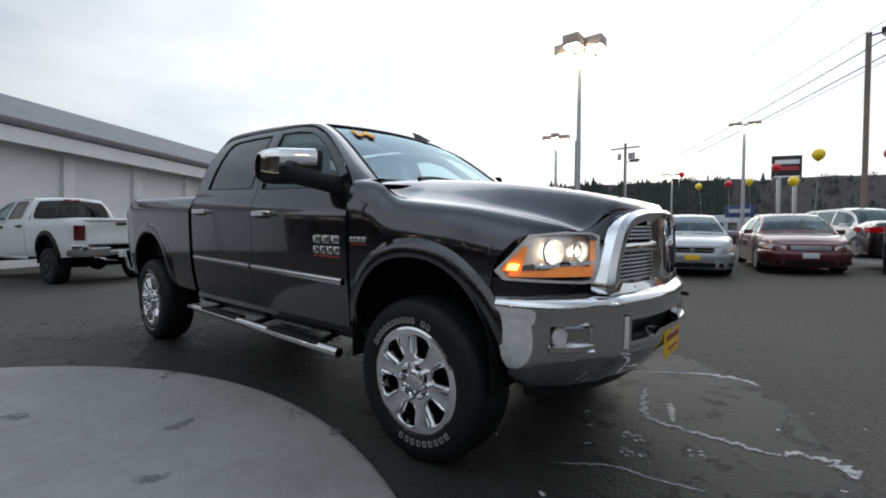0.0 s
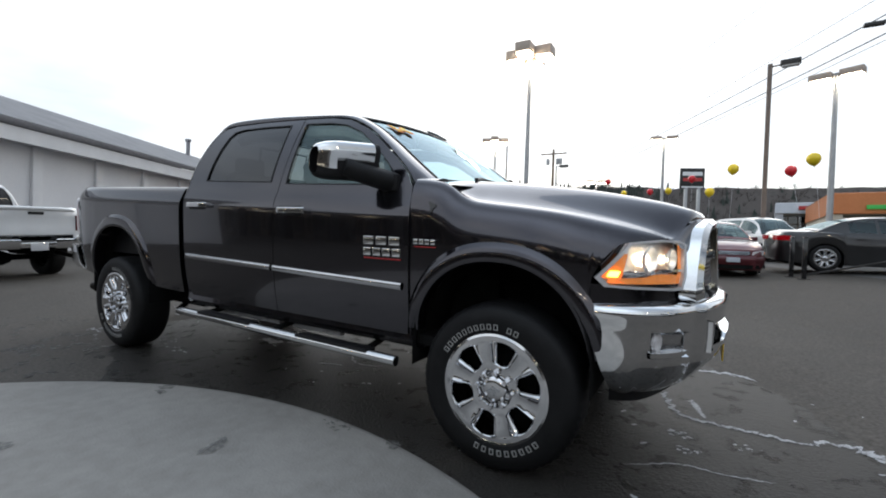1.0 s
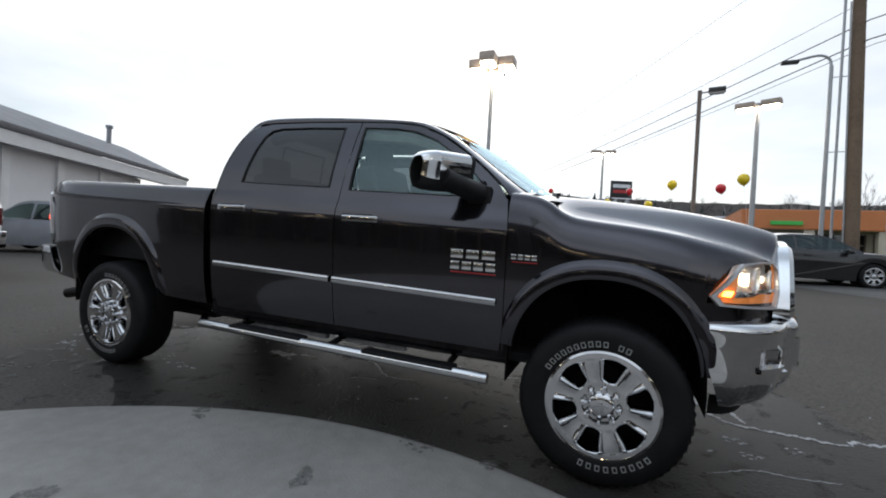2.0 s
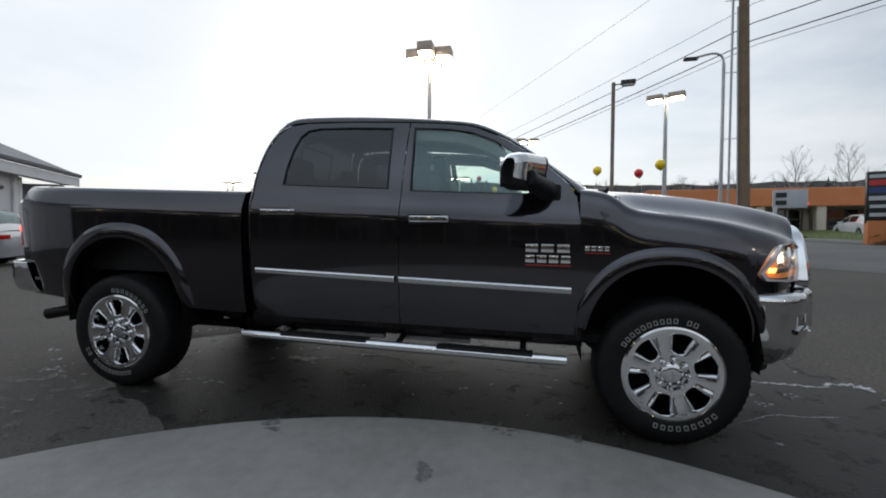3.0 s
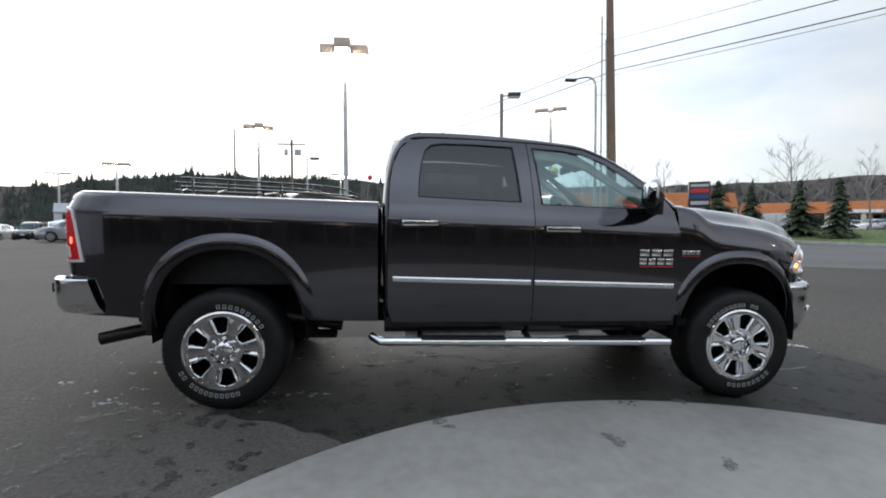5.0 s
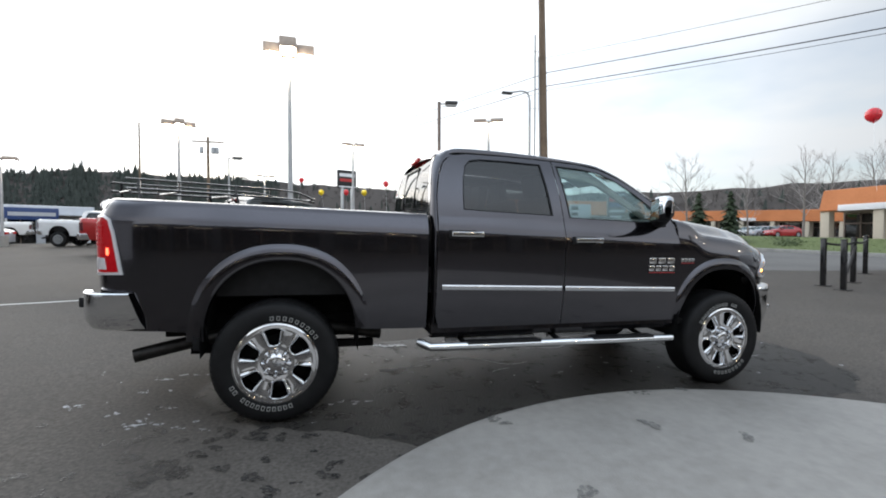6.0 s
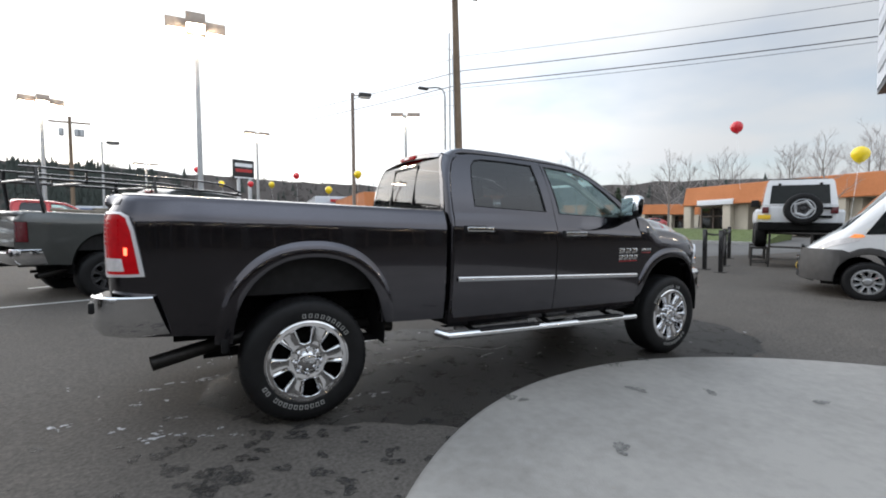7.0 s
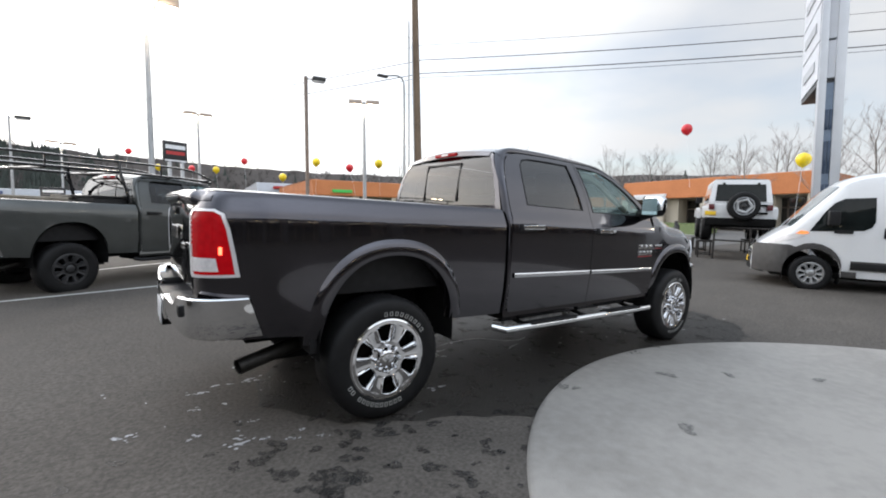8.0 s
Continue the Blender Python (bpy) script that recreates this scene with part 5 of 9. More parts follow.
        for x0 in (1.35, 2.15, 2.95):
            bm = bmesh.new()
            tube(bm, [(x0, -0.975, bz(x0)), (x0, -0.80, 0.50), (x0, -0.5, 0.56)], 0.02, 8)
            p2 = flipped(bm)
            part("bracket", bm, UNDER, sb[0])
            part("bracket", p2, UNDER, sb[1])

    if detail:
        # two dull grey strips a little inboard of the step bar
        for x0, x1, y in ((1.24, 2.01, -0.78), (2.14, 2.60, -0.77)):
            bm = bmesh.new()
            box(bm, x0, x1, y - 0.012, y + 0.03, 0.462, 0.492, bev=0.006)
            pair("rail_flange", bm, GREY_STRIP, truck, "dull grey strip behind the step bar")

    # exhaust
    bm = bmesh.new()
    pts = [(0.75, -0.55, 0.50), (0.2, -0.60, 0.60), (-0.15, -0.62, 0.62), (-0.40, -0.66, 0.555), (-0.62, -0.715, 0.520), (-0.90, -0.785, 0.468)]
    tube(bm, spline(pts, 24), 0.046, 16, caps=False)
    tube(bm, spline(pts, 24), 0.041, 16, caps=False)
    part("exhaust_pipe", bm, mat("sooty_steel", (0.030, 0.028, 0.026), rough=0.45, metal=0.8, var=0.4, scale=15), truck)
    if detail:
        bm = bmesh.new()   # mud flaps and liners behind the rear wheels
        box(bm, -0.52, -0.47, -0.93, -0.62, 0.52, 0.72, bev=0.012)
        pair("splash_guard", bm, BLACK_PLASTIC, truck)

    # wheels
    w0 = wheel_meshes(truck, TYRE, 0.262 if detail else 0.235, 0.272, 6 if detail else 8, WHEEL_ALLOY if rim_mat is CHROME else rim_mat, detail, 8 if detail else 0)
    w0.matrix_basis = pose(0, -TRACK, TYRE, 0, -156, 0)
    copy_part(w0, pose(BASE, -TRACK, TYRE, 0, -17, 0), truck)
    copy_part(w0, pose(0, TRACK, TYRE, 0, 5, 180), truck)
    copy_part(w0, pose(BASE, TRACK, TYRE, 0, 25, 180), truck)
    return truck

# ---------------------------------------------------------------- other vehicles
TYRE_DARK = mat("alloy_dark", (0.05, 0.05, 0.052), rough=0.35, metal=0.7, var=0.2)
ALLOY = mat("alloy_silver", (0.42, 0.43, 0.44), rough=0.3, metal=0.9, var=0.1, scale=10)
PLATE = mat("plate_pale", (0.50, 0.53, 0.58), rough=0.4, var=0.1, scale=30)


CAR_LAMP = mat("car_lamp", (0.72, 0.73, 0.75), rough=0.15, metal=0.3, coat=1.0, var=0.6, scale=18, fine=0.5)


def simple_wheels(parent, xs, track, r, rim_r, width, rim_mat, spokes=7, z=None):
    w0 = wheel_meshes(parent, r, rim_r, width, spokes, rim_mat, False, 0)
    w0.matrix_basis = pose(xs[0], -track, z or r)
    copy_part(w0, pose(xs[1], -track, z or r, 0, 20, 0), parent)
    copy_part(w0, pose(xs[0], track, z or r, 0, 0, 180), parent)
    copy_part(w0, pose(xs[1], track, z or r, 0, 10, 180), parent)


def car(m, name, label, category, paint, L=4.8, W=0.90, wheels=(-1.40, 1.38), r=0.325, deck=None, house=None, roof_w=0.60, windows=((-0.9, 0.05), (0.13, 0.95)), belt_z=0.95, rim=None, group="", nose_kind="sedan", tail_lit=False, plate=None, yellow=False, ride=0.20):
    """A car: its front towards +x, the middle of its wheelbase at the origin. deck: heights of hood, belt and boot along x; house: heights of the glasshouse along x."""
    ob = thing(name, m, label, category, group)
    h = L / 2
    deck = deck or curve([-h, -h + 0.06, -h + 0.5, -1.2, 0.9, 1.3, h - 0.35, h - 0.08, h], [0.72, 0.90, 1.0, 1.0, 0.98, 0.965, 0.86, 0.72, 0.52])
    house = house or curve([-1.95, -1.2, -0.7, 0.0, 0.35, 0.8, 1.35], [1.0, 1.33, 1.43, 1.47, 1.45, 1.30, 0.93])
    plan = curve([-h, -h + 0.05, -h + 0.25, -h + 0.8, 0, h - 0.9, h - 0.35, h - 0.10, h], [W * 0.62, W * 0.80, W * 0.93, W * 0.99, W, W * 0.985, W * 0.90, W * 0.74, W * 0.55])
    a = r + 0.05
    xs = sorted(set([round(v, 4) for v in lin(-h, h, 46)] + [round(-h + k, 4) for k in (0.02, 0.05, 0.1)] + [round(h - k, 4) for k in (0.02, 0.05, 0.1)] + [w + s * a * k for w in wheels for s in (-1, 1) for k in (1.001, 0.98, 0.93, 0.8)]))

    def low(x):
        z = ride + 0.05 * ease((abs(x) - h + 0.5) / 0.5)
        for w in wheels:
            z = max(z, arch_floor(x, w, r * 0.9, a, a + 0.02, z, 2.0))
        return z

    sec = [(1.0, None), (0.985, 0.0), (1.0, 0.35), (1.0, 0.62), (0.985, 0.86), (0.93, 0.97), (0.80, 1.0), (0.4, 1.03), (0.0, 1.04)]
    full = [(-k, z) for k, z in sec] + [(k, z) for k, z in sec[::-1][1:]]

    def body(x, k):
        kk, zz = full[k]
        b, d = low(x), deck(x)
        z = b - 0.0 if zz is None else b + (d - b) * min(zz, 1.0) + (0.03 * (zz - 1.0) / 0.04 if zz > 1 else 0)
        y = plan(x) * kk * (0.93 if zz is None else 1.0)
        return (x, y, z)

    bm = bmesh.new()
    rows = sheet(bm, body, xs, list(range(len(full))))
    bm.faces.new(rows[0])
    bm.faces.new(rows[-1][::-1])
    part("body", bm, paint, ob, sharp=40)
    bm = bmesh.new()
    for w in wheels:
        for s in (-1, 1):
            sheet(bm, lambda t, v: (w + (a + 0.01) * math.cos(t), s * (plan(w) - 0.012 - 0.30 * v), r * 0.9 + (a + 0.02) * math.sin(t)), lin(-0.5, math.pi + 0.5, 14), [0, 1])
    box(bm, -h + 0.25, h - 0.3, -W * 0.78, W * 0.78, ride - 0.02, ride + 0.12)
    part("underbody", bm, UNDER, ob, sharp=0)
    x0, x1 = -h, h
    hx = [x for x in lin(max(-h, house.lo), min(h, house.hi), 400) if house(x) > deck(x) + 0.01]
    gx0, gx1 = hx[0], hx[-1]

    def glasshouse(x, v):
        av = abs(v)
        base, top = deck(x) - 0.02, max(house(x), deck(x) - 0.01)
        wb, wr = plan(x) * 0.93, roof_w
        full_h = max(1e-3, 1.43 - base)
        t = min(1.0, (top - base) / full_h)
        we = wb + (wr - wb) * t
        if av >= 0.5:
            f = (1 - av) / 0.5
            return (x, math.copysign(wb + (we - wb) * f - 0.012 * math.sin(math.pi * f) * -1, v), base + (top - base) * f)
        f = av / 0.5
        return (x, math.copysign(we * f, v), top + 0.035 * (1 - f * f))

    vs = [-1, -0.95, -0.85, -0.7, -0.57, -0.5, -0.47, -0.3, -0.15, 0, 0.15, 0.3, 0.47, 0.5, 0.57, 0.7, 0.85, 0.95, 1]
    peak = max(house(x) for x in hx)
    ws = [x for x in hx if house(x) > peak - 0.07]
    r0, r1 = ws[0], ws[-1]
    us = sorted(set(lin(gx0, gx1, 44) + [q for wdw in windows for q in wdw] + [r0, r1]))

    def glazed(x, v):
        av = abs(v)
        if av < 0.47:
            return (r1 < x < gx1 - 0.04) or (gx0 + 0.06 < x < r0)
        return 0.57 < av < 0.95 and any(q0 < x < q1 for q0, q1 in windows)

    bm = bmesh.new()
    sheet(bm, glasshouse, us, vs, skip=glazed)
    part("cabin_frame", bm, paint, ob, sharp=40)
    bm = bmesh.new()
    sheet(bm, glasshouse, us, vs, skip=lambda x, v: not glazed(x, v))
    g = part("glass", bm, GLASS_CAR, ob, "tinted car glass", sharp=40)
    bm = bmesh.new()   # seats and shelf behind the glass
    for x in (-0.55, 0.35):
        for s in (-1, 1):
            box(bm, x - 0.08, x + 0.08, s * 0.36 - 0.22, s * 0.36 + 0.22, 0.55, 1.12, bev=0.05)
    box(bm, gx0 + 0.2, gx1 - 0.1, -W * 0.8, W * 0.8, 0.5, 0.86)
    part("seats", bm, INTERIOR, ob)
    # face: a wrapped bumper with its lamps, grille and air intake
    z = deck(h - 0.12)
    front = spline([(h - 0.78, -W * 0.975, 0), (h - 0.48, -W * 0.945, 0), (h - 0.24, -W * 0.84, 0), (h - 0.09, -W * 0.64, 0), (h - 0.01, -W * 0.34, 0), (h + 0.012, 0.0, 0)], 50)
    fb = [(-0.07, z + 0.012), (-0.02, z + 0.004), (0.004, z - 0.03), (0.012, z - 0.10), (0.010, z - 0.165), (0.040, z - 0.19), (0.055, z - 0.25), (0.050, z - 0.32), (0.030, z - 0.40), (-0.01, ride + 0.02), (-0.08, ride - 0.01)]

    def on_front(off):
        return lambda q, zz: tuple(along(front, q, off)[:2]) + (zz,)

    bm = bmesh.new()
    sheet(bm, lambda q, k: (*along(front, q, fb[k][0] * ease(q / 0.16 + 0.25))[:2], fb[k][1]), lin(0, 1, 36), list(range(len(fb))))
    pair("front_bumper", bm, paint, ob, sharp=50)
    bm = bmesh.new()
    ring_fill(bm, outline([(0.20, z - 0.050), (0.30, z - 0.125), (0.56, z - 0.150), (0.68, z - 0.140), (0.665, z - 0.055), (0.45, z - 0.020)], 5), on_front(0.018), 3)
    lens = pair("head_lamp", bm, CAR_LAMP, ob, thick=0.012)
    for lo in lens:
        bm = bmesh.new()
        ring_fill(bm, outline([(0.27, z - 0.075), (0.33, z - 0.112), (0.38, z - 0.112), (0.36, z - 0.06)], 3), on_front(0.024), 2)
        if lo is lens[1]:
            bm = flipped(bm)
        part("turn_signal", bm, AMBER, lo)
    if nose_kind == "sedan":
        bm = bmesh.new()
        ring_fill(bm, outline([(0.72, z - 0.135), (1.0, z - 0.145), (1.0, z - 0.055), (0.71, z - 0.050)], 5), on_front(0.017), 2)
        pair("grille", bm, UNDER, ob)
        for k in range(4):
            bm = bmesh.new()
            sheet(bm, lambda q, j: on_front(0.026 - 0.01 * j)(q, z - 0.140 + 0.024 * k + 0.012 * j), lin(0.73, 1.0, 12), [0, 1])
            pair("grille_bar", bm, CHROME_SOFT, ob, thick=0.004)
    else:
        bm = bmesh.new()
        ring_fill(bm, outline([(0.70, z - 0.190), (1.0, z - 0.195), (1.0, z - 0.045), (0.69, z - 0.045)], 5), on_front(0.022), 2)
        pair("grille", bm, UNDER, ob)
        for q0, z0, z1 in ((0.70, z - 0.130, z - 0.108), (0.965, z - 0.195, z - 0.045), (0.70, z - 0.056, z - 0.044), (0.70, z - 0.200, z - 0.190)):
            bm = bmesh.new()
            sheet(bm, lambda q, zz: on_front(0.032)(q, zz), lin(q0, 1.0, 12), [z0, (z0 + z1) / 2, z1])
            pair("grille_bar", bm, CHROME_SOFT, ob, thick=0.005)
    bm = bmesh.new()
    ring_fill(bm, outline([(0.52, ride + 0.055), (1.0, ride + 0.045), (1.0, ride + 0.15), (0.56, ride + 0.15)], 5), lambda q, zz: on_front(0.048)(q, zz), 2)
    pair("air_intake", bm, UNDER, ob)
    bm = bmesh.new()
    ring_fill(bm, outline([(0.26, ride + 0.07), (0.44, ride + 0.06), (0.46, ride + 0.14), (0.29, ride + 0.15)], 4), lambda q, zz: on_front(0.046)(q, zz), 2)
    pair("fog_recess", bm, BLACK_PLASTIC, ob)
    bm = bmesh.new()
    box(bm, h + 0.062, h + 0.072, -0.155, 0.155, z - 0.335, z - 0.215, bev=0.003)
    part("number_plate", bm, YELLOW_PLATE if yellow else PLATE, ob)
    # tail lamps
    zt = deck(-h + 0.07)
    for s in (-1, 1):
        bm = bmesh.new()
        box(bm, -h - 0.015, -h + 0.05, min(s * W * 0.28, s * W * 0.78), max(s * W * 0.28, s * W * 0.78), zt - 0.19, zt - 0.06, bev=0.015)
        sheet(bm, lambda u, v: (-h + 0.03 + 0.22 * u, s * (plan(-h + 0.03 + 0.22 * u) + 0.010), zt - 0.19 + 0.13 * v), lin(0, 1, 6), [0, 0.5, 1])
        part("tail_lamp", bm, RED_LENS, ob)
        bm = bmesh.new()
        box(bm, 0.72, 0.86, min(s * W * 0.97, s * (W + 0.17)), max(s * W * 0.97, s * (W + 0.17)), belt_z + 0.0, belt_z + 0.12, bev=0.03, seg=3)
        part("door_mirror", bm, paint, ob)
    for s in (-1, 1):
        for q0, q1 in windows[:2]:
            bm = bmesh.new()
            x = q0 + 0.12
            box(bm, x, x + 0.18, s * (plan(x) + 0.005) - 0.014, s * (plan(x) + 0.005) + 0.014, deck(x) - 0.16, deck(x) - 0.13, bev=0.006)
            part("door_handle", bm, paint, ob)
    simple_wheels(ob, wheels, plan(0) - 0.125, r, r * 0.66, 0.215, rim or ALLOY)
    return ob


GLASS_CAR = glass_mat("car_glass", (0.34, 0.40, 0.39), grazing=0.40, plain=0.06, sheen=(0.66, 0.80, 0.84))


def coupe(m, label, paint, group=""):
    return car(m, "coupe", label, "car", paint, L=5.0, W=0.96, wheels=(-1.50, 1.45), r=0.355,
               deck=curve([-2.5, -2.44, -2.3, -1.6, -1.0, 0.8, 1.3, 2.2, 2.44, 2.5], [0.78, 0.98, 1.06, 1.07, 1.03, 1.00, 1.00, 0.93, 0.82, 0.62]),
               house=curve([-1.75, -1.0, -0.45, 0.1, 0.5, 1.25], [1.04, 1.36, 1.44, 1.45, 1.38, 0.98]), windows=((-1.0, -0.45), (-0.38, 0.85)), roof_w=0.62, nose_kind="coupe", group=group, rim=CHROME_SOFT)


def suv(m, label, paint, group="", yellow=False):
    return car(m, "suv", label, "car", paint, L=4.6, W=0.92, wheels=(-1.35, 1.32), r=0.355, ride=0.26,
               deck=curve([-2.3, -2.25, -1.8, 0.9, 1.25, 2.0, 2.25, 2.3], [0.85, 1.02, 1.06, 1.05, 1.05, 0.98, 0.84, 0.60]),
               house=curve([-2.24, -2.0, -1.6, 0.0, 0.4, 1.3], [1.05, 1.55, 1.66, 1.70, 1.64, 1.02]), windows=((-1.9, -1.15), (-1.05, -0.1), (-0.02, 0.95)), roof_w=0.62, belt_z=1.05, group=group, yellow=yellow)


def van(m, label, paint):
    """Cargo van, front towards +x, origin between the wheels."""
    ob = thing("cargo_van", m, label, "van")
    h, W, r = 2.80, 1.0, 0.330
    wheels = (-1.75, 1.93)
    GREY = mat("grey_cladding", (0.050, 0.048, 0.047), rough=0.6, var=0.2, scale=10)
    plan = curve([-h, -h + 0.1, 1.6, 2.2, 2.45, 2.6, 2.70, h], [W * 0.97, W, W, W * 0.965, W * 0.89, W * 0.78, W * 0.64, W * 0.46])
    top = curve([-h, 0.3, 0.83, 1.2, 1.45, 1.60, 1.72, 1.89, 2.09, 2.28, 2.36, 2.54, 2.66, 2.74, h], [2.32, 2.26, 2.19, 2.14, 2.07, 1.95, 1.82, 1.62, 1.38, 1.17, 1.12, 0.98, 0.88, 0.80, 0.70])
    xs = sorted(set([round(v, 3) for v in lin(-h, h, 46)] + [w + s * 0.42 * k for w in wheels for s in (-1, 1) for k in (1.001, 0.98, 0.93, 0.8)] + [2.7, 2.73]))

    def low(x):
        z = 0.30
        for w in wheels:
            z = max(z, arch_floor(x, w, 0.34, 0.42, 0.44, z, 2.0))
        return z

    sec = [(0.97, 0.0), (1.0, 0.12), (1.0, 0.45), (0.985, 0.7), (0.95, 0.88), (0.90, 0.96), (0.78, 0.995), (0.4, 1.01), (0.0, 1.015)]
    full = [(-k, z) for k, z in sec] + [(k, z) for k, z in sec[::-1][1:]]

    def side(x, z, off=0.004):
        """Half width of the body at a height, a little proud."""
        b, t = low(x), top(x)
        f = (z - b) / (t - b)
        for (k0, z0), (k1, z1) in zip(sec, sec[1:]):
            if f <= z1:
                return plan(x) * (k0 + (k1 - k0) * max(0.0, (f - z0) / (z1 - z0))) + off
        return off

    def body(x, k):
        kk, zz = full[k]
        b, t = low(x), top(x)
        return (x, plan(x) * kk, b + (t - b) * zz)

    bm = bmesh.new()
    rows = sheet(bm, body, xs, list(range(len(full))))
    bm.faces.new(rows[0])
    bm.faces.new(rows[-1][::-1])
    part("body", bm, paint, ob, sharp=40)
    bm = bmesh.new()   # windscreen, 6 mm proud of the body
    sheet(bm, lambda x, v: (x + 0.006, plan(x) * 0.84 * v, top(x) + 0.02 - 0.03 * v * v), lin(1.62, 2.26, 14), lin(-1, 1, 15))
    part("windscreen", bm, mat("van_windscreen", (0.10, 0.13, 0.135), rough=0.05, coat=0.8, var=0.2), ob)
    for s in (-1, 1):
        bm = bmesh.new()
        ring_fill(bm, outline([(2.00, 1.10), (1.80, 1.46), (1.68, 1.62), (1.54, 1.70), (1.14, 1.72), (1.12, 1.30), (1.16, 1.20), (1.26, 1.14)], 5), lambda x, z: (x, s * side(x, z, 0.006), z), 3)
        part("side_glass", bm, GLASS_CARD, ob)
    bm = bmesh.new()
    for s in (-1, 1):   # grey bumper, sills and arches
        sheet(bm, lambda x, k: (x, s * (plan(x) + (0.012, 0.02, 0.016, 0.0)[k]), (low(x), low(x) + 0.02, max(low(x) + 0.10, 0.82 * ease((x - 2.08) / 0.16)), max(low(x) + 0.11, 0.84 * ease((x - 2.08) / 0.16)))[k]), [x for x in xs if x > 1.30], [0, 1, 2, 3])
        sheet(bm, lambda x, k: (x, s * (plan(x) + (0.014, 0.014)[k]), (0.44, 0.60)[k]), lin(-1.2, 1.4, 8), [0, 1])
    sheet(bm, lambda y, k: (h + (-0.06, 0.01, 0.035, 0.03, 0.0, -0.05)[k] - 0.36 * y * y, y, (0.26, 0.34, 0.46, 0.60, 0.70, 0.76)[k]), lin(-0.66, 0.66, 16), list(range(6)))
    part("grey_cladding", bm, GREY, ob, "unpainted grey bumper and cladding")
    face = lambda y, off: h + off - 0.36 * y * y
    for nm, y0, y1, z0, z1, mt in (("grille", -0.46, 0.46, 0.60, 0.70, BLACK_PLASTIC), ("grille_bar", -0.34, 0.34, 0.635, 0.665, CHROME_SOFT), ("number_plate", -0.16, 0.16, 0.43, 0.54, YELLOW_PLATE), ("lower_intake", -0.55, 0.55, 0.30, 0.40, BLACK_PLASTIC), ("fog_lamp", -0.60, -0.48, 0.47, 0.55, CLEAR_LENS), ("fog_lamp", 0.48, 0.60, 0.47, 0.55, CLEAR_LENS)):
        bm = bmesh.new()
        sheet(bm, lambda y, k: (face(y, (0.0, 0.045, 0.05, 0.045, 0.0)[k] + (0.008 if nm in ("grille_bar", "number_plate") else 0.0)), y, z0 + (z1 - z0) * (0, 0.06, 0.5, 0.94, 1)[k]), lin(y0, y1, 9), list(range(5)))
        part(nm, bm, mt, ob)
    for s in (-1, 1):
        bm = bmesh.new()
        ring_fill(bm, outline([(2.06, 1.00), (2.28, 0.93), (2.55, 0.82), (2.58, 0.87), (2.40, 0.985), (2.12, 1.085)], 4), lambda x, z: (x, s * side(x, z, 0.010), z), 2)
        part("head_lamp", bm, CLEAR_LENS, ob)
    for s in (-1, 1):
        bm = bmesh.new()
        ring_fill(bm, outline([(2.00, 1.06), (2.10, 1.04), (2.20, 1.05), (2.12, 1.11), (2.03, 1.10)], 3), lambda x, z: (x, s * side(x, z, 0.012), z), 2)
        part("turn_signal", bm, AMBER, ob)
    bm = bmesh.new()
    for s in (-1, 1):
        box(bm, 1.62, 1.78, min(s * 1.01, s * 1.20), max(s * 1.01, s * 1.20), 1.22, 1.48, bev=0.03, seg=3)
        box(bm, 0.95, 1.0, s * 1.01 - 0.02, s * 1.01 + 0.02, 1.02, 1.20, bev=0.01)
        box(bm, 1.40, 1.66, s * 1.012 - 0.008, s * 1.012 + 0.008, 1.08, 1.14, bev=0.004)
        box(bm, -1.1, 1.40, s * 1.016 - 0.01, s * 1.016 + 0.01, 0.46, 0.57, bev=0.008)
        box(bm, h - 0.02 - 0.03, h - 0.01, s * 0.35 - 0.16, s * 0.35 + 0.16, 0.80, 0.88)
    part("black_trim", bm, BLACK_PLASTIC, ob)
    bm = bmesh.new()
    box(bm, -2.6, 2.5, -0.8, 0.8, 0.24, 0.36)
    for w in wheels:
        for s in (-1, 1):
            sheet(bm, lambda t, v: (w + 0.43 * math.cos(t), s * (0.985 - 0.3 * v), 0.34 + 0.45 * math.sin(t)), lin(-0.4, math.pi + 0.4, 14), [0, 1])
    part("underbody", bm, UNDER, ob, sharp=0)
    simple_wheels(ob, wheels, 0.86, r, 0.190, 0.21, ALLOY, 9)
    return ob


GLASS_CARD = mat("van_glass", (0.008, 0.011, 0.011), rough=0.05, coat=0.0, var=0.2, spec=0.35)


